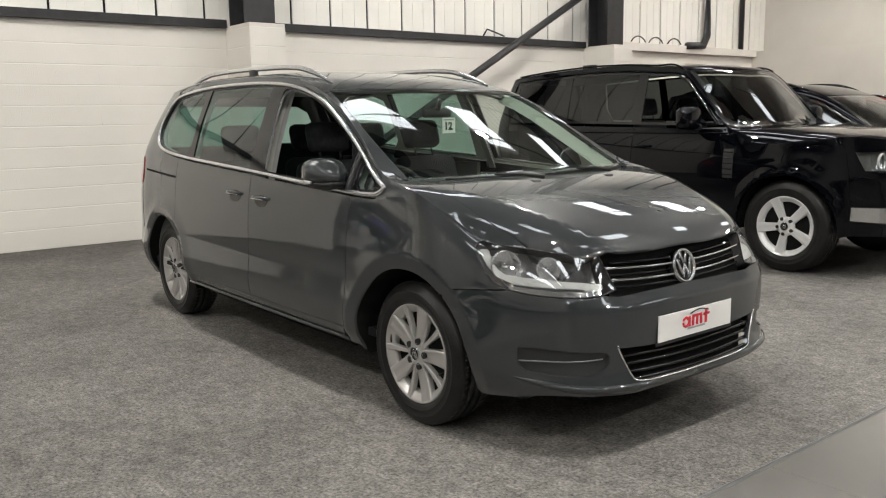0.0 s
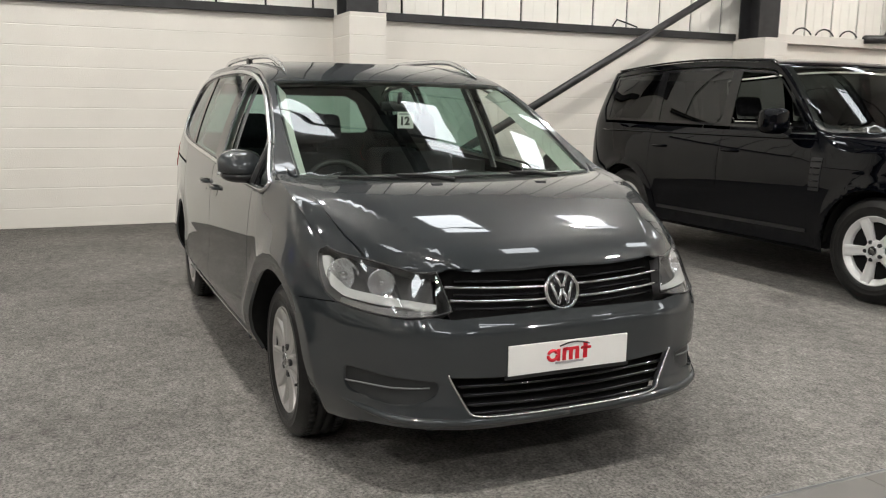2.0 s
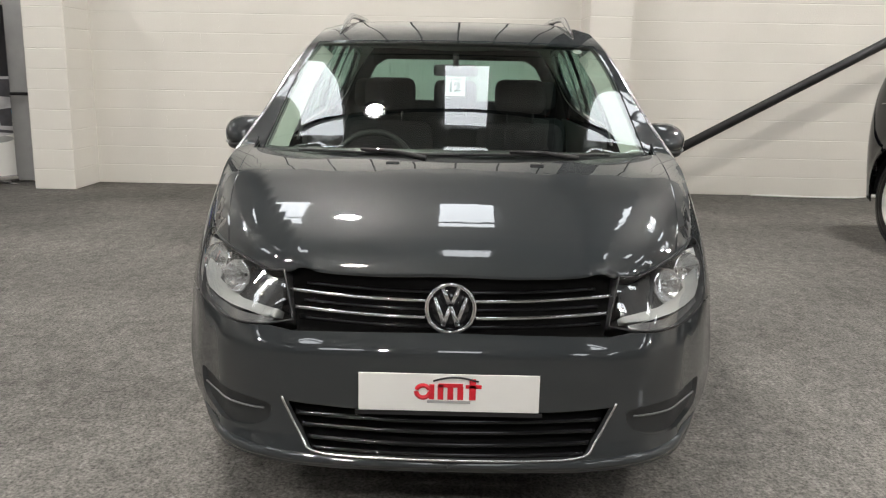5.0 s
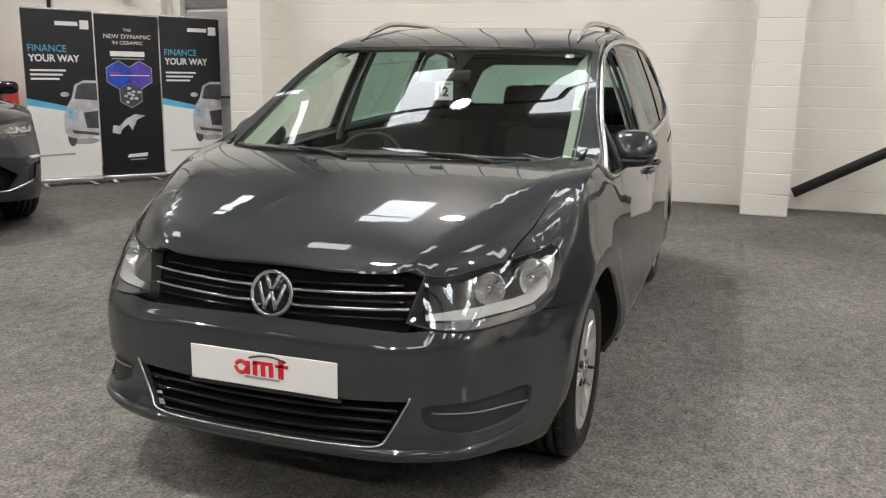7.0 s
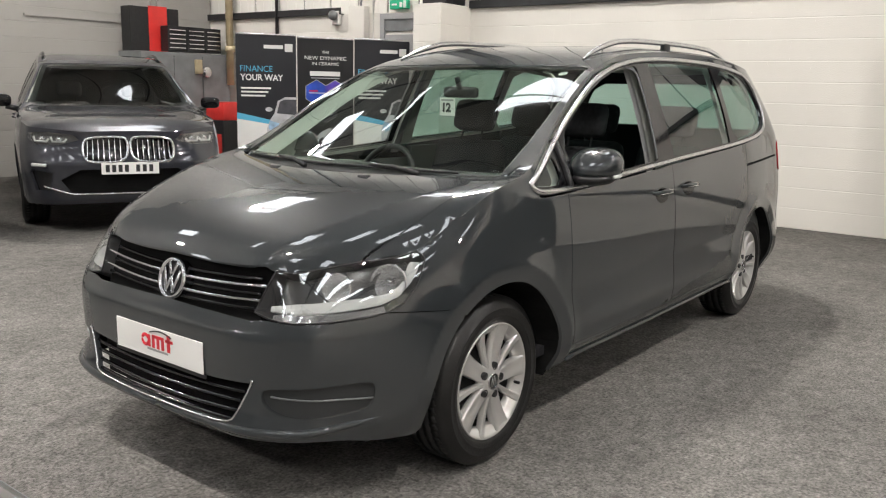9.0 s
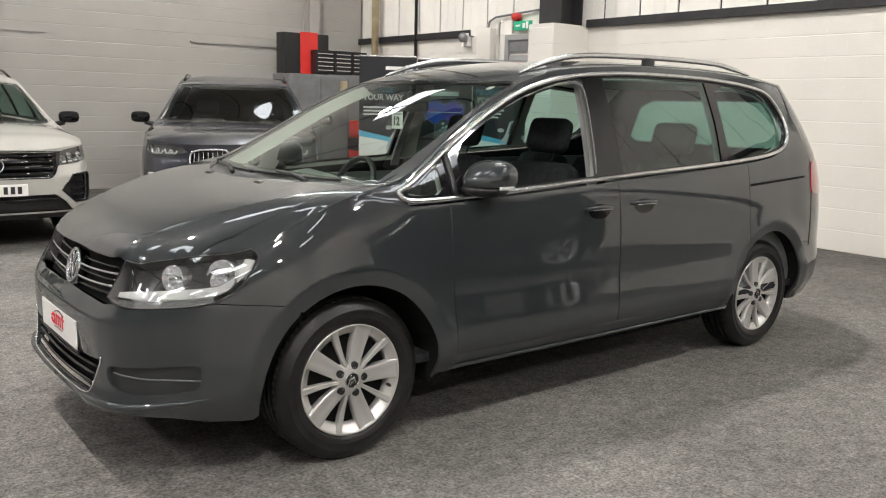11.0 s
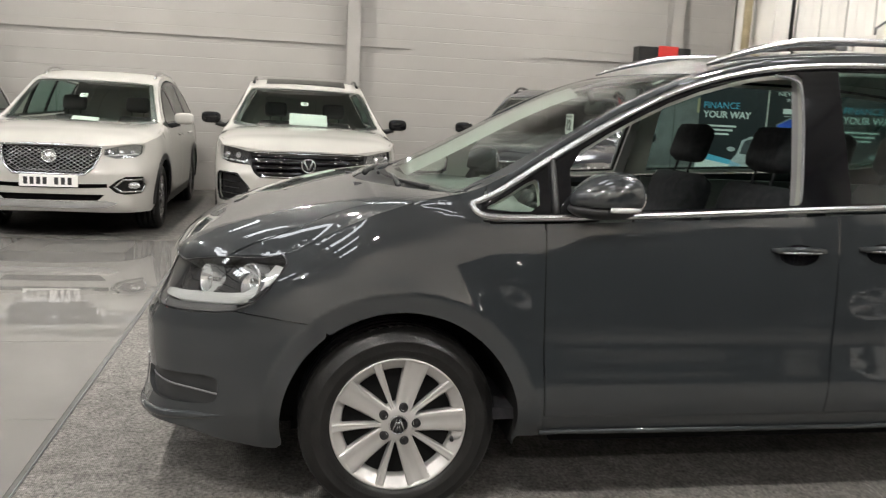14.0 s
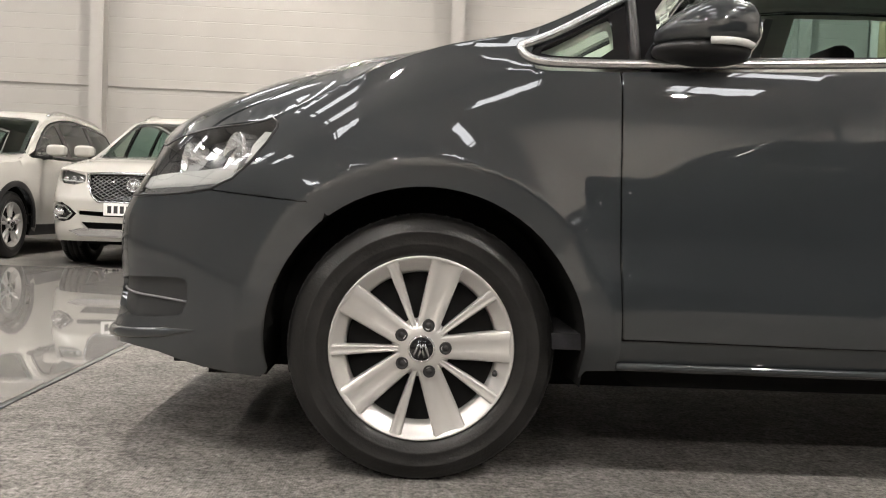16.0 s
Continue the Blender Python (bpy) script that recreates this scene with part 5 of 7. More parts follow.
def cabin(car, S):
    part("cabin_floor", cubes((-3.5, -0.2, -0.86, 0.86, 0.34, 0.38)), M_SEAT, car, smooth=False)
    for x, y in ((-0.88, -0.36), (-0.88, 0.36)):
        seat(car, x, y, 0.52)
    for y in (-0.52, 0.0, 0.52):
        seat(car, -1.78, y, 0.45, 0.56, 0.46)
    # dashboard: swept from the screen base down to the driver
    bm = bmesh.new()
    prof = [(0.0, 1.045), (-0.25, 1.035), (-0.5, 1.02), (-0.62, 0.99), (-0.68, 0.93), (-0.62, 0.75), (-0.5, 0.6)]
    rows = []
    for y in np.linspace(-0.86, 0.86, 30):
        hump = 0.05 * math.exp(-(((y + 0.38) / 0.2) ** 2))
        rows.append([bm.verts.new((x - 0.34 * (y / 0.78) ** 2 * (1 if i < 2 else 0.15) * (0.75 if i == 1 else 1), y, z + (hump if 1 < i < 5 else 0.0))) for i, (x, z) in enumerate(prof)])
    for p, q in zip(rows, rows[1:]):
        for j in range(len(prof) - 1):
            bm.faces.new((p[j], p[j + 1], q[j + 1], q[j]))
    bmesh.ops.recalc_face_normals(bm, faces=bm.faces)
    part("dashboard", bm, M_DASH, car, "dark grey dashboard")
    bm = bmesh.new()
    tube(bm, [(0, 0.185 * math.cos(q), 0.185 * math.sin(q)) for q in np.linspace(0, 2 * math.pi, 40, endpoint=False)], 0.016, 8, closed=True)
    wheel_rim = part("steering_wheel", bm, M_BLACK, car)
    wheel_rim.matrix_basis = Matrix.Translation((-0.78, -0.38, 0.95)) @ Matrix.Rotation(radians(-24), 4, "Y")
    bm = bmesh.new()
    cushion(bm, -0.01, 0.05, -0.08, 0.08, -0.07, 0.06, 0.025)
    for a in (0, math.pi, -math.pi / 2):
        rod(bm, (0.01, 0.05 * math.cos(a), 0.05 * math.sin(a)), (0.0, 0.18 * math.cos(a), 0.18 * math.sin(a)), 0.018, 8)
    part("steering_boss", bm, M_BLACK, wheel_rim)
    bm = bmesh.new()
    cushion(bm, -0.945, -0.91, -0.105, 0.105, 1.385, 1.44, 0.016)
    mir = part("interior_mirror", bm, M_BLACK, car)
    rod_bm = rod(bmesh.new(), (-0.915, 0, 1.43), (-0.89, 0, 1.485), 0.014, 8)
    part("mirror_stem", rod_bm, M_BLACK, mir)
    tag = part("stock_tag", cubes((-0.817, -0.813, -0.046, 0.046, 1.296, 1.384)), M_PLATEWHITE, car, "white numbered tag hung inside the screen", smooth=False)
    lettering("tag_number", "12", 0.060, Matrix.Translation((-0.8125, -0.036, 1.316)) @ Matrix.Rotation(math.pi / 2, 4, "Z") @ Matrix.Rotation(math.pi / 2, 4, "X"), M_LABELBLACK, tag, 0.0005, bold=0.0028)
    part("tag_header", cubes((-0.8132, -0.8122, -0.038, 0.038, 1.368, 1.377)), M_LABELGREY, tag, smooth=False)
    bm = lathe(bmesh.new(), [(0.0, 0.001), (0.022, 0.001), (0.022, -0.001)], 20, "z")
    st = part("screen_sticker", bm, M_PLATEWHITE, car)
    st.matrix_basis = Matrix.Translation((-0.945, 0.575, float(S.top(-0.945, 0.575)) - 0.006)) @ Matrix.Rotation(radians(24), 4, "Y")
    for sg in (1, -1):
        part("door_card", cubes((-1.5, -0.5, sg * 0.845 - 0.015, sg * 0.845 + 0.015, 0.38, 1.0)), M_DASH, car, smooth=False)
        part("rear_card", cubes((-3.3, -1.52, sg * 0.83 - 0.015, sg * 0.83 + 0.015, 0.38, 1.07)), M_DASH, car, smooth=False)


people_carrier()


# ---- the other parked cars ----
def suv_shell(n, W, hz0, hz1, cowl, head_x, head_z, roof_z, tail, belt, top_y, lip, mid_z=0.66, tumble=0.04, round_nose=1.0, low_nose=0.0, under=0.012, flare=None):
    """A shell from a handful of sizes; the front axle is the origin, the nose at x = n."""
    k = W / 0.95
    R = round_nose
    x0 = n - 0.45
    fy = W - 0.075
    edge_y = [(tail - 0.1, top_y - 0.18), (tail + 0.25, top_y - 0.05), (tail + 0.7, top_y), (head_x - 0.6, top_y), (head_x, top_y + 0.035), ((head_x + cowl) / 2, (top_y + W - 0.07) / 2 + 0.012), (cowl, W - 0.07), (x0 - 0.15, fy), (x0, fy - 0.035), (x0 + 0.15, fy - 0.10 * R), (n - lip - 0.12, 0.66 * k), (n - lip - 0.05, 0.56 * k), (n + 0.2, 0.5 * k)]
    hood = [(cowl - 0.6, hz1 - 0.02), (cowl, hz1), ((cowl + n) / 2, hz1 - 0.3 * (hz1 - hz0)), (n - lip - 0.12, hz0 + 0.28 * (hz1 - hz0)), (n - lip, hz0), (n + 0.2, hz0 - 0.12)]
    slope = (head_z - hz1) / (cowl - head_x)
    screen = [(tail - 0.3, roof_z - 0.22), (tail, roof_z - 0.12), (tail + 0.5, roof_z - 0.03), ((tail + head_x) / 2, roof_z), (head_x - 0.35, roof_z - 0.015), (head_x, head_z), (cowl, hz1), (cowl + 1.5, hz1 - 1.5 * slope)]
    edge_z = [(tail - 0.2, roof_z - 0.2), (tail + 0.3, roof_z - 0.09), (tail + 0.8, roof_z - 0.05), (head_x - 0.4, roof_z - 0.055), (head_x - 0.1, head_z - 0.02), ((head_x + cowl) / 2 - 0.1, (head_z + hz1) / 2 - 0.01), (cowl - 0.1, hz1 - 0.015), (x0 - 0.15, hz1 - 0.09 - 0.25 * (hz1 - hz0)), (x0 + 0.1, hz0 + 0.15 * (hz1 - hz0)), (n - lip - 0.1, hz0 - 0.005), (n + 0.2, hz0 - 0.12)]
    yf = smooth_table(edge_y)
    rows = [(0.0, n, 0.0, 0, 0, 0, n - lip, 0.0), (0.26, n - 0.006, 0.26 * k, 0, 0, 0, n - lip - 0.006, 0.255 * k), (0.50, n - 0.03 * R, 0.50 * k, 0, 0, 0, n - lip - 0.035 * R, 0.47 * k), (0.64, n - 0.065 * R, 0.63 * k, 0, 0, 0, n - lip - 0.085 * R, 0.59 * k), (0.76, n - 0.13 * R, 0.73 * k, 0, 0, 0, n - lip - 0.155 * R, 0.68 * k), (0.92, n - 0.26, 0.825 * k, 0, 0, 0, x0 + 0.12, float(yf(x0 + 0.12))), (1.15, x0, 0.90 * k, 0, 0, 0, x0 - 0.05, float(yf(x0 - 0.05)))]
    s_at = lambda x: 1.15 + x0 - x
    x = x0 - 0.3
    while x > tail + 0.6:
        my = W if x < x0 - 0.5 else W - 0.012
        ey = float(yf(x))
        if x > cowl + 0.05:
            rows.append((s_at(x), x, my, 0, 0, 0, x, ey))
        else:
            bz = belt + 0.05 * (cowl - x) / (cowl - tail)
            rows.append((s_at(x), x, my, x, my - tumble, min(bz, float(smooth_table(edge_z)(x)) - 0.03), x, ey))
        x -= 0.27
    s = rows[-1][0]
    bz = belt + 0.05
    rows += [(s + 0.35, tail + 0.28, W - 0.04, tail + 0.27, W - 0.08, bz, tail + 0.32, top_y - 0.05), (s + 0.65, tail + 0.08, W - 0.16, tail + 0.09, W - 0.2, bz, tail + 0.2, top_y - 0.17), (s + 1.0, tail, W - 0.45, tail + 0.01, W - 0.48, bz, tail + 0.12, top_y - 0.38), (s + 1.5, tail - 0.02, 0.0, tail, 0.0, bz, tail + 0.1, 0.0)]
    S = Shell(rows, mid_z, hood, screen, [(-6, 0.03), (head_x - 0.5, 0.05), (head_x, 0.10), (cowl, 0.20), (n, 0.2)], edge_z, edge_y, 0.025, [(0.1, -0.2, -0.088 - under), (0.22, -0.09, -0.038 - under), (0.3, -0.03 + low_nose, -0.013 - under), (0.42, -0.01 + low_nose, -under), (mid_z - 0.05, 0.0, -0.08 * (under - 0.012)), (mid_z, 0, 0)], 1.5, (n - lip - 0.16, n - lip - 0.02), flare=flare)
    S.n, S.W, S.cowl, S.head_x, S.tail, S.belt, S.s_at = n, W, cowl, head_x, tail, belt, s_at
    return S


def suv(m, label, S, paint, wb, r, rim, z0=0.27, style="five", nose_holes=(), arch=0.055, glass=None, mirror_paint=None, rails=None, cladding=None, doors=(-0.47, -1.5, -2.45), alloy=None, group="parked cars", side_glass=None, rear_glass=None, mirror=(0.062, 0.108, 0.066), turn=90, open_side=0, handle_drop=0.10):
    """A parked car from a shell: panels, glass, cabin, wheels, mirrors. nose_holes: outlines left open in the nose."""
    car = thing("parked_car", m, label, "car", group)
    glass = glass or M_GLASS_FAR
    n, W, cowl, tail, belt = S.n, S.W, S.cowl, S.tail, S.belt
    ar = r + arch
    az = r
    af = lambda a0, a1, q=14: S.xz(arc(0, az, ar, a0, a1, q))
    arr = lambda a0, a1, q=14: S.xz(arc(-wb, az, ar, a0, a1, q))
    seam = ar + 0.06
    g = 0.003
    s_seam = S.s_of(seam, 0.7)
    low_r = [(s, z0 + 0.02 * (1 - s / s_seam)) for s in np.linspace(0, s_seam, 8)]
    right = S.edge_run(0.0, s_seam, 0.003, 0.05) + [(s_seam, 0.7)] + S.xz([(seam, 0.5), (seam, z0)]) + low_r[::-1][1:-1]
    poly = right + [(0.0, z0 + 0.02)] + [(-s, z) for s, z in right[::-1]][:-1]
    nose = S.panel("nose", [("side", poly, [list(q) for q in nose_holes])], paint, car, h=0.05, rim=0.03)
    # black sheet behind the nose colours its openings as shaded
    S.panel("nose_gap_shade", [("side", [(s * 0.99, z - 0.005) for s, z in poly], [])], M_VOID, nose, h=0.08, offset=-0.07, rim=0)
    lipn = [(float(S.edge(s)[0]), float(S.edge(s)[1])) for s in np.linspace(-s_seam + 0.1, s_seam - 0.1, 50)]
    hs = [(x, float(S.edge_y(x)) - 0.03) for x in np.linspace(lipn[-1][0] - 0.04, cowl + 0.0, 10)]
    hb = [(cowl + 0.10 - 0.22 * (y / 0.75) ** 2, y) for y in np.linspace(hs[-1][1] - 0.02, -hs[-1][1] + 0.02, 20)]
    hp = lipn + hs[:-1] + hb + [(x, -y) for x, y in hs[::-1]][1:]
    S.panel("bonnet", [("top", hp, [])], paint, car, h=0.06, rim=0.02)
    sc = [(cowl + 0.09 - 0.22 * (y / 0.75) ** 2, y) for y in np.linspace(W - 0.16, -W + 0.16, 18)] + [(cowl + 0.0 - 0.2 * (y / 0.75) ** 2, y) for y in np.linspace(-W + 0.16, W - 0.16, 18)]
    S.panel("scuttle", [("top", sc, [])], M_BLACK, car, h=0.06, offset=-0.008, rim=0)
    yb, yt = W - 0.17, float(S.edge_y(S.head_x)) - 0.06
    base = [(cowl + 0.02 - 0.2 * (y / 0.75) ** 2, y) for y in np.linspace(-yb, yb, 18)]
    head = [(S.head_x + 0.02 - 0.1 * (y / 0.75) ** 2, y) for y in np.linspace(yt, -yt, 16)]
    scr = S.panel("windscreen", [("top", base + head, [])], glass, car, h=0.08, offset=-0.004, rim=0)
    inner = [(S.cowl * 0.5 + S.head_x * 0.5 + (x - S.cowl * 0.5 - S.head_x * 0.5) * 0.93, y * 0.93) for x, y in base + head]
    S.panel("screen_band", [("top", base + head, [inner])], M_BLACK, scr, h=0.05, offset=-0.01, rim=0)
    es = [(float(S.edge(s)[0]), float(S.edge(s)[1])) for s in np.linspace(S.s_at(cowl - 0.12), S.s_end - 0.02, 60)]
    rp = es + [(x, -y) for x, y in es[::-1]] + [(base[0][0] - 0.01, base[0][1] - 0.02)] + [(x - 0.012, y * 1.012) for x, y in head[::-1]] + [(base[-1][0] - 0.01, base[-1][1] + 0.02)]
    S.panel("roof", [("top", rp, [])], paint, car, h=0.09, rim=0.01)
    S.panel("roof_lining", [("top", [(x - 0.03, y * 0.98) for x, y in rp], [])], M_TRIM, car, h=0.12, offset=-0.04, rim=0)
    d0, d1, d2 = doors
    zb = lambda x: belt + 0.05 * (cowl - x) / (cowl - tail) + 0.025
    zt = lambda x: float(S.edge_z(x)) - 0.065
    wx0, wx1 = cowl - 0.22, tail + 0.42
    while zt(wx0) < zb(wx0) + 0.03:
        wx0 -= 0.02
    xs = np.linspace(wx0, wx1, 24)
    dlo = S.xz([(x, zb(x)) for x in xs] + [(wx1 - 0.06, zb(wx1) + 0.14), (wx1 - 0.01, zt(wx1) - 0.06)] + [(x, zt(x)) for x in xs[::-1]])
    def pane(x0, x1):
        q = np.linspace(min(x0, wx0 - 0.03), max(x1, wx1 + 0.02), 8)
        return S.xz([(x, zb(x) + 0.025) for x in q] + [(x, max(zt(x) - 0.02, zb(x) + 0.05)) for x in q[::-1]])
    panes = [pane(d0 - 0.12, d1 + 0.06), pane(d1 - 0.06, d2 + 0.05), pane(d2 - 0.05, wx1 + 0.04)]
    for sg in (1, -1):
        sh = [(float(S.edge(s)[0]), float(S.edge(s)[1])) for s in np.linspace(s_seam - 0.1, S.s_at(cowl - 0.11), 30)] + [(cowl - 0.1, W - 0.15)] + [(x, y + 0.006) for x, y in hs[::-1]]
        wing = S.edge_run(s_seam + g, S.s_at(cowl - 0.11)) + S.xz([(cowl - 0.12, min(belt, float(S.edge_z(cowl - 0.12)) - 0.02))] + ([(d0 + g, belt)] if d0 < cowl - 0.15 else []) + [(d0 + g, 0.6), (d0 + g, z0 + 0.02)]) + af(188, -8, 26) + S.xz([(seam - g, z0), (seam - g, 0.5)]) + [(s_seam + g, 0.7)]
        S.panel("front_wing", [("side", wing, []), ("top", sh, [])], paint, car, sign=sg, h=0.06)
        fd = S.xz([(x, zb(x) - 0.03) for x in np.linspace(d0 - g, d1 + g, 6)] + [(d1 + g, z0 + 0.1), (d0 - g, z0 + 0.1)])
        door = S.panel("front_door", [("side", fd, [])], paint, car, sign=sg, h=0.06)
        a_low = math.degrees(math.asin(min(1, max(-1, (z0 + 0.1 - az) / ar))))
        x_arch = -wb + ar
        if d2 < x_arch:
            a_top = math.degrees(math.acos(min(1, max(-1, (d2 + wb) / ar))))
            cut = arr(a_top, a_low, 8)
        else:
            cut = S.xz([(d2 + g, z0 + 0.1)])
        rd = S.xz([(x, zb(x) - 0.03) for x in np.linspace(d1 - g, d2 + g, 6)]) + cut + S.xz([(d1 - g, z0 + 0.1)])
        rdoor = S.panel("rear_door", [("side", rd, [])], paint, car, sign=sg, h=0.06)
        st = S.s_at(tail + 0.35)
        fl = S.edge_run(S.s_at(cowl - 0.12), st + 0.3) + [(st + 0.3, 1.0), (st + 0.3, z0)] + arr(188, (a_top if d2 < x_arch else a_low), 22) + ([] if d2 < x_arch else S.xz([(d2 - g, z0 + 0.1)])) + S.xz([(d2 - g, 0.9), (d2 - g, zb(d2) - 0.03)] + [(x, zb(x) - 0.03) for x in np.linspace(d2 - 0.05, wx1, 6)] + [(wx1 - 0.09, zb(wx1) + 0.14), (wx1 - 0.03, zt(wx1) - 0.03)] + [(x, zt(x) + 0.02) for x in xs[::-1]])
        S.panel("rear_flank", [("side", fl, [])], paint, car, sign=sg, h=0.07)
        S.panel("tail", [("side", [(st + 0.305, z0)] + [(S.s_end, z0)] + S.edge_run(S.s_end, st + 0.305), [])], paint, car, sign=sg, h=0.1)
        S.panel("sill", [("side", S.xz([(-ar + 0.01, z0 + 0.095), (-wb + ar - 0.01, z0 + 0.095), (-wb + ar - 0.02, z0 - 0.02), (-ar + 0.02, z0 - 0.02)]), [])], cladding or M_BLACK, car, sign=sg, h=0.08)
        # black sheet stands in for shade seen through the door gaps
        S.panel("flank_gap_shade", [("side", S.xz([(cowl, belt - 0.1), (d2, belt - 0.05), (d2, 0.75), (-wb + ar + 0.02, 0.3), (-ar - 0.02, 0.3), (-ar + 0.02, 0.75), (0.1, 0.85)]), [])], M_VOID, car, sign=sg, h=0.12, offset=-0.03, rim=0)
        if cladding:
            for fn, cx0 in ((af, 0.0), (arr, -wb)):
                ring = S.xz(arc(cx0, az, ar + 0.055, 185, -5, 24)) + S.xz(arc(cx0, az, ar - 0.004, -5, 185, 24))
                S.panel("arch_cladding", [("side", ring, [])], cladding, car, sign=sg, h=0.05, offset=0.008, rim=0.02)
        for cx0 in (0.0, -wb):
            bm = bmesh.new()
            ring = [(cx0 + ar * 1.02 * math.cos(radians(q)), az + ar * 1.02 * math.sin(radians(q))) for q in range(0, 181, 12)]
            o = [bm.verts.new((x, (W - 0.06) * sg, z)) for x, z in ring]
            i = [bm.verts.new((x, 0.5 * sg, z)) for x, z in ring]
            for q in range(len(ring) - 1):
                bm.faces.new((o[q], o[q + 1], i[q + 1], i[q]))
            bm.faces.new(i)
            part("wheel_house", bm, M_ARCH, car, smooth=False)
        su = S.panel("window_surround", [("side", dlo, panes)], M_GLOSSBLACK, car, sign=sg, h=0.06, offset=-0.004, rim=0.01)
        for q, nm in zip(panes, ("front_side_window", "rear_side_window", "quarter_window")):
            if nm == "front_side_window" and sg == open_side:
                continue
            S.panel(nm, [("side", q, [])], (rear_glass or M_GLASS_BLACK) if nm != "front_side_window" else (side_glass or glass), su, sign=sg, h=0.1, offset=-0.008, rim=0)
        for ob, x0 in ((door, d1 + 0.24), (rdoor, d2 + 0.26)):
            z = belt - handle_drop
            pts = S.line(S.xz([(x0 - q, z) for q in np.linspace(0, 0.2, 9)]), "side", 0.004, sg)
            pts = [p + Vector((0, sg * 0.026 * math.sin(math.pi * i / 8) ** 0.5, 0)) for i, p in enumerate(pts)]
            part("door_handle", tube(bmesh.new(), pts, 0.011, 8), paint, ob)
        bm = bmesh.new()
        bmesh.ops.create_uvsphere(bm, u_segments=20, v_segments=12, radius=1.0)
        for v in bm.verts:
            v.co = Vector((math.copysign(abs(v.co.x) ** 0.6, v.co.x) * mirror[0], math.copysign(abs(v.co.y) ** 0.6, v.co.y) * mirror[1], math.copysign(abs(v.co.z) ** 0.6, v.co.z) * mirror[2]))
        mr = part("door_mirror", bm, mirror_paint or paint, door)
        mr.matrix_basis = Matrix.Translation((cowl - 0.38, sg * (W + 0.11), belt + 0.10))
        part("mirror_arm", tube(bmesh.new(), [(0, -sg * 0.05, -0.06), (0, -sg * 0.17, -0.09)], 0.03, 8), M_BLACK, mr)
        if rails:
            ry = lambda x: float(S.edge_y(x)) - 0.05
            xr = np.linspace(S.head_x - 0.3, tail + 0.5, 22)
            pts = [Vector((x, sg * ry(x), float(S.top(x, ry(x))) + 0.032 * min(1, 2.5 * math.sin(math.pi * i / 21)) - 0.006)) for i, x in enumerate(xr)]
            part("roof_rail", tube(bmesh.new(), pts, 0.017, 8), rails, car)
        for x in (0.0, -wb):
            wheel(car, x, sg * (W - 0.045), r, sg, r=r, rim=rim, width=0.23, style=style, turn=turn, alloy=alloy)
    # underbody and cabin floor in shadow black, their shade put into the colour
    part("chassis", cubes((tail + 0.25, ar + 0.1, -0.6, 0.6, z0 - 0.03, z0 + 0.12), (-wb + ar, -ar, -W + 0.1, W - 0.1, z0 - 0.02, z0 + 0.1)), M_VOID, car, smooth=False)
    part("cabin_floor", cubes((tail + 0.2, cowl + 0.05, -W + 0.1, W - 0.1, 0.5, 0.55)), M_VOID, car, smooth=False)
    bm = cubes((cowl - 0.62, cowl + 0.02, -W + 0.12, W - 0.12, belt - 0.25, belt + 0.0), bevel=0.06)
    part("dashboard", bm, M_DASH, car)
    for y in (-0.37, 0.37):
        seat(car, cowl - 0.75, y, 0.5, 0.6, belt - 0.62)
    return car, nose


def number_plate(parent, x, z, mat, w=0.52, lean=0.0):
    """A plate whose characters are plain bars."""
    p = part("number_plate", cubes((x, x + 0.008, -w / 2, w / 2, z - 0.056, z + 0.056), bevel=0.002), mat, parent, "white number plate", smooth=False)
    for y in (-0.205, -0.148, -0.091, -0.034, 0.068, 0.128, 0.188):
        part("plate_bar", cubes((x + 0.0075, x + 0.0095, y - 0.018, y + 0.018, z - 0.034, z + 0.034)), M_LABELBLACK, p, smooth=False)
    return p


def round_badge(parent, x, z, r=0.06, lean=0, face=None):
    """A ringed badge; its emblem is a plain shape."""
    b = part("badge", lathe(bmesh.new(), [(0.0, 0.004), (r * 0.86, 0.004), (r * 0.86, -0.03)], 28, "x"), face or M_GLOSSBLACK, parent)
    part("badge_ring", lathe(bmesh.new(), [(r * 0.84, 0.004), (r * 0.88, 0.011), (r * 0.95, 0.012), (r, 0.006), (r, -0.03)], 28, "x"), M_CHROME, b)
    bm = bmesh.new()
    for y, w in ((-0.30, 24), (0.30, -24)):
        bmesh.ops.create_cube(bm, size=1.0, matrix=Matrix.Translation((0.005, y * r, 0)) @ Matrix.Rotation(radians(w), 4, "X") @ Matrix.Diagonal((0.006, 0.2 * r, 1.25 * r, 1)))
    part("badge_emblem", bm, M_CHROME, b)
    b.matrix_basis = Matrix.Translation((x, 0, z)) @ Matrix.Rotation(radians(lean), 4, "Y")
    return b


def mirror_poly(q):
    return [(-s, z) for s, z in q[::-1]]


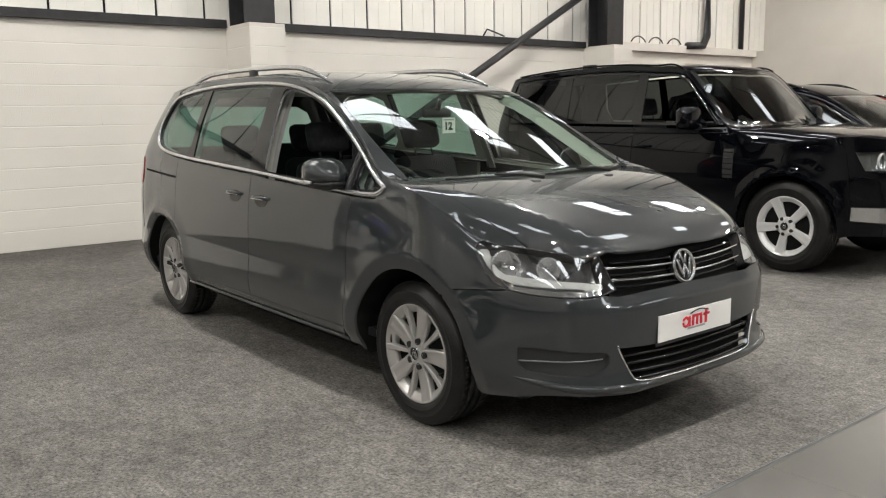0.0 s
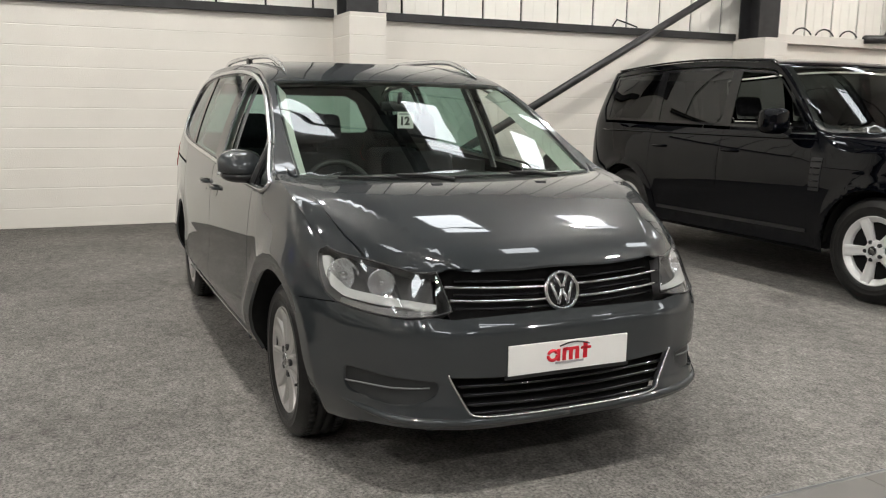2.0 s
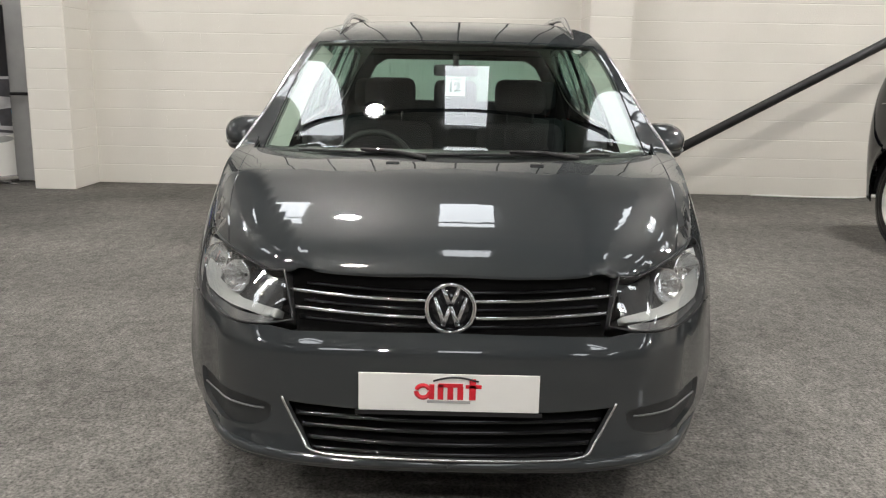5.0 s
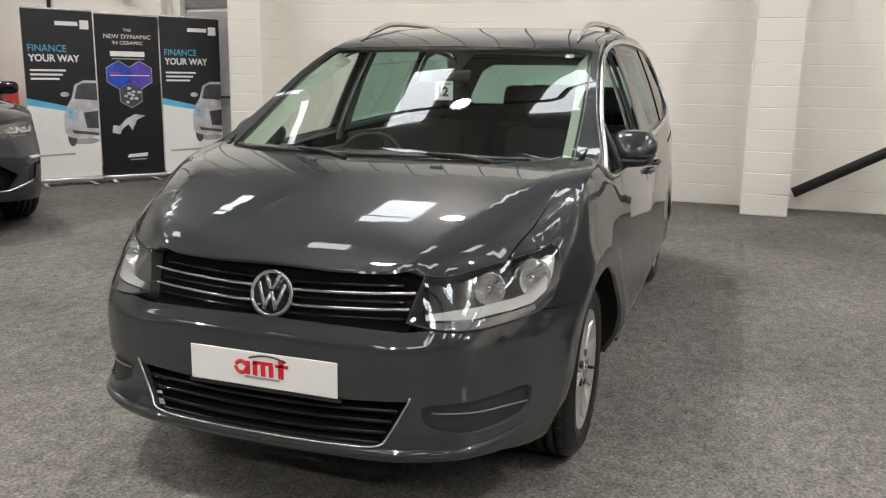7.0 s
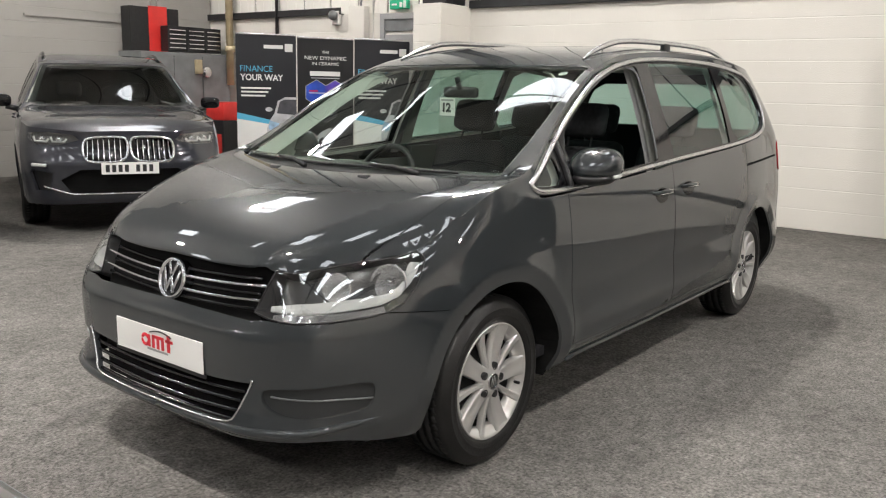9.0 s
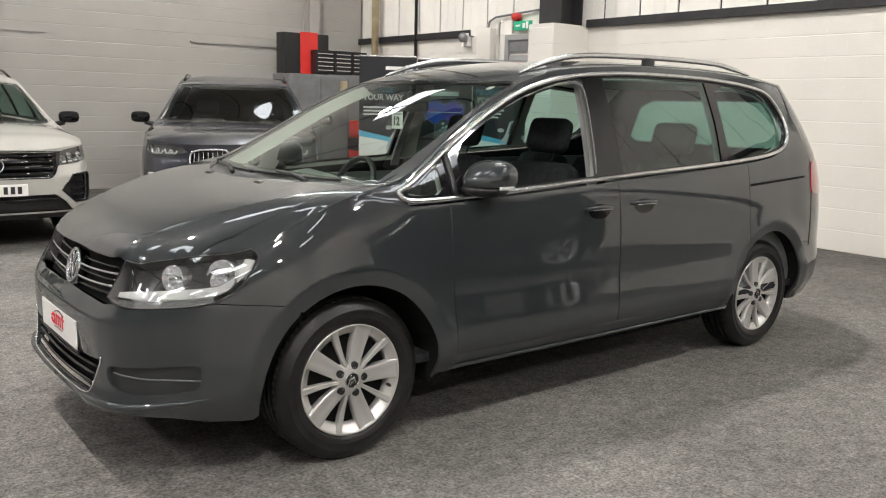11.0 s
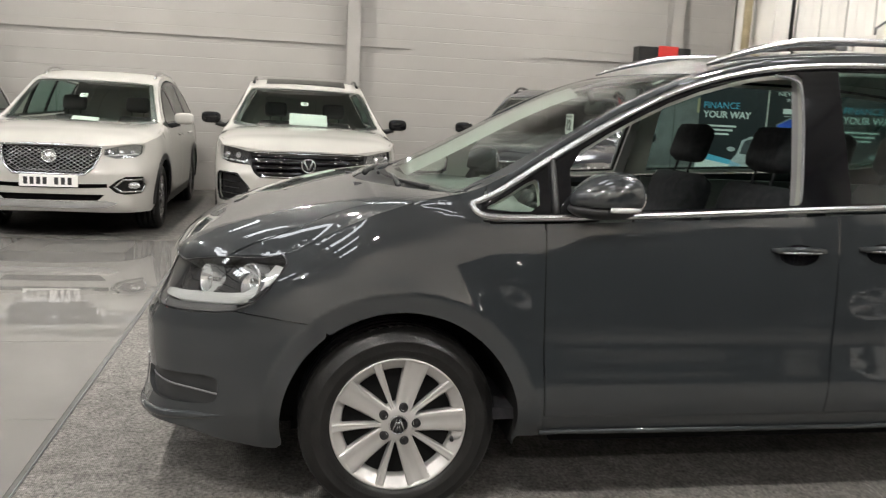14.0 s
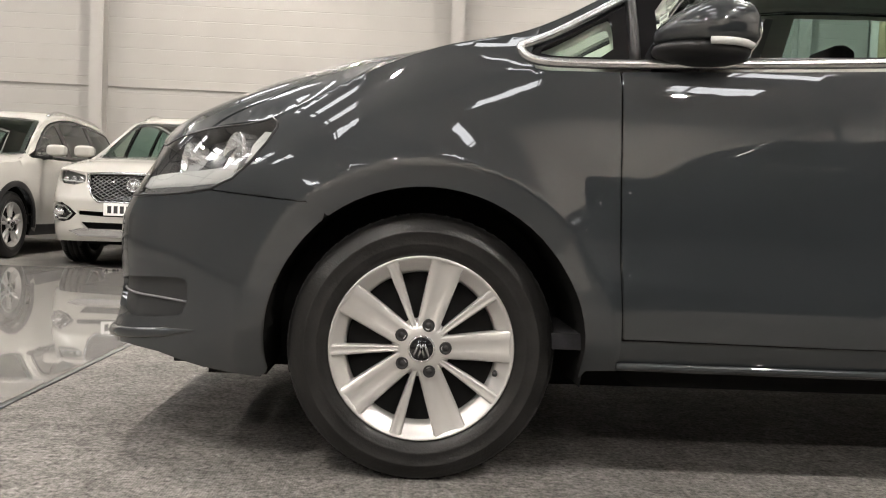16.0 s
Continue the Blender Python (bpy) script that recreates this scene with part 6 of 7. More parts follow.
def windscreen_paper(car, S, y0, y1, x, rise=0.13):
    """A white price sheet propped behind the screen and a small stock tag higher up."""
    z0 = float(S.top(x, 0)) - 0.115
    bm = bmesh.new()
    vs = [bm.verts.new(p) for p in ((x + 0.03, y0, z0), (x + 0.03, y1, z0 - 0.008), (x - 0.06, y1 - 0.006, z0 + rise - 0.012), (x - 0.06, y0 + 0.006, z0 + rise))]
    bm.faces.new(vs)
    r = bmesh.ops.extrude_face_region(bm, geom=bm.faces[:])
    bmesh.ops.translate(bm, verts=[v for v in r["geom"] if isinstance(v, bmesh.types.BMVert)], vec=(0.002, 0, 0.002))
    part("price_sheet", bm, M_PLATEWHITE, car, "white price sheet behind the screen", smooth=False)


def stock_tag(car, S, y, x):
    """A small pale tag stuck inside the screen, its print a plain bar."""
    slope = math.atan2(float(S.top(x - 0.05, y)) - float(S.top(x + 0.05, y)), 0.1)
    tag = part("stock_tag", cubes((-0.04, 0.04, -0.042, 0.042, -0.001, 0.001)), M_PLATEWHITE, car, "small white stock tag inside the screen", smooth=False)
    part("tag_bar", cubes((-0.028, 0.008, -0.02, 0.02, 0.001, 0.002)), M_LABELGREY, tag, smooth=False)
    tag.matrix_basis = Matrix.Translation((x, y, float(S.top(x, y)) - 0.02)) @ Matrix.Rotation(slope, 4, "Y")


def grille_mesh(S, parent, poly, mat, step=0.035, offset=-0.02, r=0.006, slant=0.5):
    """Crossing bars clipped to an outline."""
    lo, hi = np.array(poly).min(0), np.array(poly).max(0)
    pa = np.array(poly, float)
    bm = bmesh.new()
    for sgn in (1, -1):
        c = lo[0] - 1.0
        while c < hi[0] + 1.0:
            run = [(c + sgn * t / slant * 1.0, lo[1] + t) for t in np.linspace(0, hi[1] - lo[1], 12)]
            ok = inside(pa, np.array(run))
            seg = [p for p, k in zip(run, ok) if k]
            if len(seg) > 1:
                tube(bm, S.line(seg, "side", offset), r, 5)
            c += step * 2
    return part("grille_mesh", bm, mat, parent)


def white_hatched():
    """White SUV with a black diamond-mesh grille in a bright frame, parked in the row at the grey wall."""
    S = suv_shell(n=0.90, W=0.938, hz0=0.90, hz1=1.10, cowl=-0.30, head_x=-1.12, head_z=1.555, roof_z=1.66, tail=-3.62, belt=1.06, top_y=0.66, lip=0.09)
    grille = [(-0.49, 0.882), (-0.47, 0.80), (-0.40, 0.69), (-0.32, 0.62), (0.32, 0.62), (0.40, 0.69), (0.47, 0.80), (0.49, 0.882), (0.2, 0.892), (-0.2, 0.892)]
    lamp = [(0.505, 0.80), (0.62, 0.772), (0.82, 0.785), (0.95, 0.83), (1.0, 0.905), (0.82, 0.915), (0.64, 0.888), (0.515, 0.862)]
    fog = [(0.53, 0.505), (0.60, 0.445), (0.70, 0.425), (0.92, 0.43), (1.0, 0.52), (0.95, 0.60), (0.70, 0.605), (0.61, 0.565)]
    ring = [(0.59, 0.505), (0.66, 0.455), (0.91, 0.455), (0.96, 0.52), (0.92, 0.572), (0.68, 0.572)]
    low = [(-0.5, 0.43), (-0.42, 0.36), (0.42, 0.36), (0.5, 0.43)]
    slot = [(-0.52, 0.535), (-0.3, 0.53), (0.3, 0.53), (0.52, 0.535), (0.52, 0.495), (0.3, 0.485), (-0.3, 0.485), (-0.52, 0.495)]
    for x, front, lab in ((2.60, -4.93, "white compact SUV with a dark mesh grille on dark carpet"), (5.02, -4.98, "white compact SUV with dark alloys, last in the row")):
        m = Matrix.Translation((x, front - 0.9, 0)) @ Matrix.Rotation(math.pi / 2, 4, "Z")
        car, nose = suv(m, lab, S, M_PAINT_WHITE, 2.72, 0.345, 0.232, 0.24, "twin", [grille, lamp, mirror_poly(lamp), fog, mirror_poly(fog), low, slot], cladding=M_BLACK, group="cars by the grey wall", doors=(-0.5, -1.45, -2.32), alloy=M_SATIN if x < 4 else M_ALLOY, rails=M_SATIN, glass=M_GLASS, rear_glass=M_GLASS_DARK)
        g = S.panel("grille", [("side", grille, [])], M_GLOSSBLACK, nose, offset=-0.04, rim=0)
        grille_mesh(S, g, grille, M_LAMPSTRIP, 0.03, -0.02, 0.0038, 0.55)
        part("grille_frame", tube(bmesh.new(), S.line(dense(grille, 0.04), "side", 0.0), 0.012, 8, closed=True), M_CHROME, g)
        round_badge(g, 0.875, 0.785, 0.066, -12, M_SATIN)
        number_plate(nose, 0.905, 0.555, M_PLATEWHITE)
        S.panel("skid_plate", [("side", [(-0.62, 0.345), (-0.5, 0.30), (0.5, 0.30), (0.62, 0.345), (0.5, 0.37), (-0.5, 0.37)], [])], M_SATIN, nose, offset=0.008, rim=0.02)
        for sg in (1, -1):
            l = S.panel("headlamp", [("side", lamp, [])], M_LENS, nose, sign=sg, rim=0)
            S.panel("lamp_housing", [("side", lamp, [])], M_DASH, l, sign=sg, offset=-0.05, rim=0)
            for s in (0.58, 0.70, 0.82):
                p = S.line([(s, 0.835)], "side", -0.035, sg)[0]
                bm = bmesh.new()
                bmesh.ops.create_uvsphere(bm, u_segments=14, v_segments=8, radius=0.032, matrix=Matrix.Translation(p))
                part("lamp_bowl", bm, M_REFLECTOR, l)
            part("lamp_band", tube(bmesh.new(), S.line([(s, 0.80 + 0.06 * (s - 0.5)) for s in np.linspace(0.5, 0.88, 8)], "side", -0.012, sg), 0.008, 6), M_DRL, l)
            f = S.panel("fog_pod", [("side", fog, [])], M_GLOSSBLACK, nose, sign=sg, offset=-0.04, rim=0)
            part("fog_frame", tube(bmesh.new(), S.line(dense(ring, 0.03), "side", -0.012, sg), 0.010, 8, closed=True), M_CHROME, f)
            p = S.line([(0.80, 0.515)], "side", -0.025, sg)[0]
            bm = bmesh.new()
            bmesh.ops.create_uvsphere(bm, u_segments=14, v_segments=8, radius=0.045, matrix=Matrix.Translation(p) @ Matrix.Diagonal((0.6, 1.5, 0.8, 1)))
            part("fog_lamp", bm, M_REFLECTOR, f)
        stock_tag(car, S, -0.05, -0.78)
        windscreen_paper(car, S, -0.12, 0.16, -0.50, 0.04)


def white_large():
    """Larger white SUV with black mirrors, a wide slatted grille and a panoramic roof."""
    S = suv_shell(n=0.92, W=0.98, hz0=0.92, hz1=1.13, cowl=-0.40, head_x=-1.2, head_z=1.575, roof_z=1.68, tail=-3.85, belt=1.09, top_y=0.68, lip=0.08)
    front = [(0.46, 0.64), (0.535, 0.70), (0.585, 0.762), (0.62, 0.895), (0.3, 0.905)]
    front = front + mirror_poly(front)
    lamp = [(0.585, 0.762), (0.80, 0.772), (0.98, 0.80), (1.05, 0.86), (1.05, 0.94), (0.93, 0.94), (0.75, 0.915), (0.62, 0.895)]
    band = [(0.46, 0.64), (0.535, 0.70)] + lamp + [(0.3, 0.905)]
    band = band + mirror_poly(band)
    side_in = [(0.56, 0.53), (0.70, 0.41), (0.98, 0.40), (1.05, 0.45), (1.05, 0.64), (1.0, 0.675), (0.70, 0.672)]
    low = [(-0.50, 0.49), (-0.62, 0.40), (-0.70, 0.315), (0.70, 0.315), (0.62, 0.40), (0.50, 0.49)]
    m = Matrix.Translation((0.18, -4.95 - 0.92, 0)) @ Matrix.Rotation(math.pi / 2, 4, "Z")
    car, nose = suv(m, "large white SUV with black mirrors and a price sheet", S, M_PAINT_WHITE, 2.9, 0.375, 0.265, 0.27, "twin", [band, side_in, mirror_poly(side_in), low], mirror_paint=M_GLOSSBLACK, rails=M_GLOSSBLACK, glass=M_GLASS, rear_glass=M_GLASS_DARK, group="cars by the grey wall", doors=(-0.55, -1.55, -2.5))
    g = S.panel("grille", [("side", front, [])], M_GLOSSBLACK, nose, offset=-0.05, rim=0)
    for z, w in ((0.69, 0.49), (0.745, 0.54), (0.80, 0.565), (0.855, 0.58)):
        part("grille_bar", tube(bmesh.new(), S.line([(s, z) for s in np.linspace(-w, w, 20)], "side", -0.014), 0.013, 6), M_GLOSSBLACK, g)
        for s in (-0.5, -0.27, 0.27, 0.5):
            if abs(s) < w - 0.03:
                part("grille_stud", tube(bmesh.new(), S.line([(s - 0.014, z + 0.004), (s + 0.014, z + 0.004)], "side", 0.0), 0.0055, 6), M_CHROME, g)
    for z, w in ((0.887, 0.56), (0.655, 0.45)):
        part("grille_strip", tube(bmesh.new(), S.line([(s, z) for s in np.linspace(-w, w, 24)], "side", -0.002), 0.0055, 6), M_CHROME, g)
    round_badge(g, 0.905, 0.775, 0.072, -8)
    number_plate(nose, 0.925, 0.545, M_PLATEWHITE)
    lower = S.panel("lower_intake", [("side", low, [])], M_BLACK, nose, offset=-0.05, rim=0)
    part("intake_trim", tube(bmesh.new(), S.line([(s, 0.445) for s in np.linspace(-0.54, 0.54, 20)], "side", -0.012), 0.014, 6), M_GLOSSBLACK, lower)
    S.panel("chin", [("side", [(-0.70, 0.312), (-0.72, 0.268), (0.72, 0.268), (0.70, 0.312)], [])], M_BLACK, nose, offset=0.006, rim=0.02)
    for sg in (1, -1):
        l = S.panel("headlamp", [("side", lamp, [])], M_LENS, nose, sign=sg, rim=0)
        S.panel("lamp_housing", [("side", lamp, [])], M_LAMPFACE, l, sign=sg, offset=-0.05, rim=0)
        for s in (0.76, 0.90):
            p = S.line([(s, 0.855)], "side", -0.035, sg)[0]
            bm = bmesh.new()
            bmesh.ops.create_uvsphere(bm, u_segments=14, v_segments=8, radius=0.033, matrix=Matrix.Translation(p))
            part("lamp_bowl", bm, M_REFLECTOR, l)
        for s in (0.66, 0.74, 0.82, 0.90, 0.98):
            part("lamp_band", tube(bmesh.new(), S.line([(s - 0.022, 0.79 + 0.06 * (s - 0.6)), (s + 0.022, 0.793 + 0.06 * (s - 0.6))], "side", -0.012, sg), 0.009, 6), M_DRL, l)
        f = S.panel("side_intake", [("side", side_in, [])], M_BLACK, nose, sign=sg, offset=-0.05, rim=0)
        part("intake_frame", tube(bmesh.new(), S.line(dense(side_in, 0.03), "side", -0.004, sg), 0.013, 6, closed=True), M_GLOSSBLACK, f)
        for z in (0.47, 0.53, 0.59):
            part("intake_bar", tube(bmesh.new(), S.line([(s, z) for s in np.linspace(0.68, 1.02, 8)], "side", -0.025, sg), 0.009, 6), M_GLOSSBLACK, f)
    S.panel("sunroof", [("top", [(-1.40, -0.48), (-1.36, 0.48), (-2.7, 0.48), (-2.7, -0.48)], [])], M_GLASS_BLACK, car, offset=0.006, rim=0.02, h=0.1)
    windscreen_paper(car, S, -0.20, 0.24, -0.62)
    stock_tag(car, S, -0.02, -0.86)


def blue_grey_suv():
    """Dark SUV with twin upright-slat grilles in bright frames."""
    S = suv_shell(n=0.90, W=0.99, hz0=0.96, hz1=1.17, cowl=-0.42, head_x=-1.25, head_z=1.62, roof_z=1.72, tail=-3.9, belt=1.10, top_y=0.68, lip=0.06)
    kid = [(0.012, 0.78), (0.03, 0.705), (0.10, 0.665), (0.34, 0.665), (0.40, 0.72), (0.41, 0.83), (0.37, 0.895), (0.05, 0.91), (0.012, 0.86)]
    lamp = [(0.44, 0.875), (0.62, 0.825), (0.86, 0.825), (0.98, 0.89), (0.97, 0.935), (0.78, 0.945), (0.5, 0.925)]
    low = [(-0.6, 0.50), (-0.5, 0.37), (0.5, 0.37), (0.6, 0.50), (0.42, 0.60), (-0.42, 0.60)]
    side_in = [(0.66, 0.57), (0.70, 0.40), (0.86, 0.40), (0.94, 0.56), (0.9, 0.60)]
    m = Matrix.Translation((-2.38, -5.5, 0)) @ Matrix.Rotation(radians(64), 4, "Z")
    car, nose = suv(m, "dark blue-grey SUV with twin chrome grilles, facing the carpet", S, M_PAINT_BLUEGREY, 2.97, 0.375, 0.26, 0.26, "five", [kid, mirror_poly(kid), lamp, mirror_poly(lamp), low, side_in, mirror_poly(side_in)], group="cars by the grey wall", doors=(-0.55, -1.6, -2.5), rails=M_GLOSSBLACK, mirror_paint=M_GLOSSBLACK)
    for sg in (1, -1):
        k = S.panel("grille", [("side", kid, [])], M_GLOSSBLACK, nose, sign=sg, offset=-0.05, rim=0)
        part("grille_frame", tube(bmesh.new(), S.line(dense([tuple(p) for p in chaikin(kid, 1)], 0.03), "side", 0.006, sg), 0.014, 8, closed=True), M_CHROME, k)
        for s in np.linspace(0.075, 0.365, 7):
            part("grille_slat", tube(bmesh.new(), S.line([(s, z) for z in np.linspace(0.68, 0.885, 8)], "side", -0.012, sg), 0.0065, 6), M_SATIN, k)
        l = S.panel("headlamp", [("side", lamp, [])], M_LENS, nose, sign=sg, rim=0)
        S.panel("lamp_housing", [("side", lamp, [])], M_LAMPSTRIP, l, sign=sg, offset=-0.05, rim=0)
        for s in (0.64, 0.82):
            p = S.line([(s, 0.885)], "side", -0.04, sg)[0]
            bm = bmesh.new()
            bmesh.ops.create_uvsphere(bm, u_segments=14, v_segments=8, radius=0.034, matrix=Matrix.Translation(p))
            part("lamp_bowl", bm, M_REFLECTOR, l)
        for a, b in ((0.56, 0.72), (0.74, 0.90)):
            part("lamp_band", tube(bmesh.new(), S.line([(a, 0.885), (a + 0.02, 0.858), (b - 0.02, 0.858), (b, 0.90)], "side", -0.015, sg), 0.011, 6), M_DRL, l)
        S.panel("side_intake", [("side", side_in, [])], M_BLACK, nose, sign=sg, offset=-0.04, rim=0)
        part("fog_lamp", tube(bmesh.new(), S.line([(s, 0.64) for s in np.linspace(0.72, 0.88, 6)], "side", 0.004, sg), 0.017, 8), M_DRL, nose)
    number_plate(nose, 0.905, 0.61, M_PLATEWHITE)
    part("lower_trim", tube(bmesh.new(), S.line([(s, 0.37 + 0.3 * max(0, abs(s) - 0.5)) for s in np.linspace(-0.75, 0.75, 24)], "side", 0.006), 0.009, 6), M_SATIN, nose)


def boxy_offroader():
    """Black upright off-roader with five-spoke wheels beside the people carrier."""
    S = suv_shell(n=0.85, W=0.995, hz0=1.16, hz1=1.27, cowl=-0.52, head_x=-1.08, head_z=1.82, roof_z=1.895, tail=-3.92, belt=1.24, top_y=0.78, lip=0.05, mid_z=0.84, tumble=0.07, round_nose=0.7, under=0.036, flare=(0.40, 0.40, 0.455, 0.585, 0.03, (0.0, -3.04)))
    lamp = [(0.66, 0.90), (0.88, 0.90), (0.92, 1.05), (0.66, 1.07)]
    low = [(-0.62, 0.60), (-0.6, 0.47), (0.6, 0.47), (0.62, 0.60)]
    grille = [(-0.58, 0.90), (0.58, 0.90), (0.58, 1.06), (-0.58, 1.06)]
    m = Matrix.Translation((-0.85, 4.70, 0))
    car, nose = suv(m, "black boxy off-roader with silver five-spoke wheels on the carpet", S, M_PAINT_BLACK, 3.04, 0.40, 0.262, 0.36, "five", [lamp, mirror_poly(lamp), low, grille], arch=0.06, turn=65, open_side=-1, handle_drop=0.17, side_glass=M_GLASS_BLACK, alloy=M_ALLOY_BRIGHT, mirror=(0.085, 0.13, 0.105), cladding=M_PAINT_BLACK, group="black cars by the cream wall", doors=(-0.62, -1.66, -2.66))
    g = S.panel("grille", [("side", grille, [])], M_BLACK, nose, offset=-0.05, rim=0)
    for z in (0.95, 1.01):
        part("grille_bar", tube(bmesh.new(), S.line([(s, z) for s in np.linspace(-0.56, 0.56, 16)], "side", -0.02), 0.014, 6), M_GLOSSBLACK, g)
    for sg in (1, -1):
        l = S.panel("headlamp", [("side", lamp, [])], M_LENS, nose, sign=sg, rim=0)
        S.panel("lamp_housing", [("side", lamp, [])], M_DASH, l, sign=sg, offset=-0.06, rim=0)
        p = S.line([(0.77, 0.98)], "side", -0.03, sg)[0]
        part("lamp_ring", tube(bmesh.new(), [p + Vector((0, 0.06 * math.cos(a), 0.06 * math.sin(a))) for a in np.linspace(0, 2 * math.pi, 24, endpoint=False)], 0.012, 6, closed=True), M_DRL, l)
        mesh_p = [(0.62, 0.47), (0.98, 0.49), (0.98, 0.60), (0.62, 0.60)]
        vent = S.panel("side_vent", [("side", S.xz([(-0.50, 1.06), (-0.60, 1.06), (-0.60, 0.80), (-0.50, 0.80)]), [])], M_BLACK, car, sign=sg, offset=0.006, rim=0.01)
        for z in np.linspace(0.83, 1.03, 5):
            part("vent_rib", tube(bmesh.new(), S.line(S.xz([(-0.505, z), (-0.595, z)]), "side", 0.010, sg), 0.006, 6), M_GLOSSBLACK, vent)
        # black plastic strip added for the line of reflection along the sill
        S.panel("sill_glint_strip", [("side", S.xz([(-0.62, 0.485), (-2.5, 0.485), (-2.5, 0.455), (-0.62, 0.455)]), [])], M_BLACK, car, sign=sg, offset=0.010, rim=0.012)
        part("belt_line", tube(bmesh.new(), S.line(S.xz([(x, 1.20) for x in np.linspace(-0.6, -3.5, 20)]), "side", 0.002, sg), 0.008, 6), M_PAINT_BLACK, car)
        part("gutter", tube(bmesh.new(), [p + Vector((0, 0, 0.012)) for p in S.line(S.edge_run(S.s_at(-1.2), S.s_at(-3.4)), "side", 0.004, sg)], 0.010, 6), M_PAINT_BLACK, car)
        f = S.panel("bumper_insert", [("side", mesh_p, [])], M_SATIN, nose, sign=sg, offset=0.006, rim=0.02)
    part("roof_fin", cubes((-3.2, -3.0, -0.02, 0.02, 1.92, 1.97), bevel=0.008), M_BLACK, car)


def far_cars():
    """A low black SUV beyond the off-roader and a red car past it."""
    S = suv_shell(n=0.9, W=0.97, hz0=0.94, hz1=1.14, cowl=-0.42, head_x=-1.25, head_z=1.58, roof_z=1.70, tail=-3.85, belt=1.09, top_y=0.68, lip=0.09)
    suv(Matrix.Translation((-0.85, 7.55, 0)), "black SUV with roof rails parked past the off-roader", S, M_PAINT_BLACK, 2.9, 0.37, 0.25, 0.26, "five", group="black cars by the cream wall", rails=M_GLOSSBLACK, doors=(-0.55, -1.55, -2.5))
    S2 = suv_shell(n=0.9, W=0.93, hz0=0.86, hz1=1.06, cowl=-0.35, head_x=-1.2, head_z=1.48, roof_z=1.58, tail=-3.6, belt=1.02, top_y=0.64, lip=0.1)
    suv(Matrix.Translation((-1.0, 10.1, 0)), "red car with black roof rails at the far end", S2, M_PAINT_RED, 2.65, 0.335, 0.23, 0.22, "five", group="black cars by the cream wall", rails=M_GLOSSBLACK, doors=(-0.5, -1.45, -2.32))


M_PAINT_RED = car_paint("red_car_paint", (0.35, 0.02, 0.018), 0.1)
white_hatched()
white_large()
blue_grey_suv()
boxy_offroader()
far_cars()


# ---- the corner by the grey wall: banners, fire door, plant ----
M_BANNERDARK = material("banner_charcoal_print", (0.012, 0.013, 0.018), 0.35, vary=0.1, scale=3.0)
M_BANNERBLACK = material("banner_black_print", (0.006, 0.006, 0.008), 0.35, vary=0.1, scale=3.0)
M_BANNERWHITE = material("banner_white_print", (0.78, 0.77, 0.75), 0.4, vary=0.02)
M_BLUE = material("sky_blue_print", (0.10, 0.44, 0.66), 0.4, vary=0.05)
M_DEEPBLUE = material("deep_blue_print", (0.02, 0.07, 0.45), 0.35, vary=0.3, scale=9.0)
M_VIOLET = material("violet_print", (0.10, 0.06, 0.42), 0.35, vary=0.3, scale=9.0)
M_CARPRINT = material("printed_silver", (0.50, 0.50, 0.52), 0.4, vary=0.25, scale=7.0)
M_CARPRINTDARK = material("printed_dark", (0.06, 0.06, 0.07), 0.4, vary=0.3, scale=9.0)
M_CARPRINTBLUE = material("printed_pale_blue", (0.30, 0.45, 0.60), 0.4, vary=0.3, scale=12.0)


def flat(parent, name, pts, mat, lift, label=""):
    """A printed shape on a banner: u across, v up."""
    return part(name, prism(bmesh.new(), pts, lambda u, v, w: (u, -lift - w, v), 0.0008), mat, parent, label, smooth=False)


def ellipse(cu, cv, a, b, n=20, t0=0.0, t1=2 * math.pi):
    return [(cu + a * math.cos(t), cv + b * math.sin(t)) for t in np.linspace(t0, t1, n, endpoint=t1 - t0 < 6)]


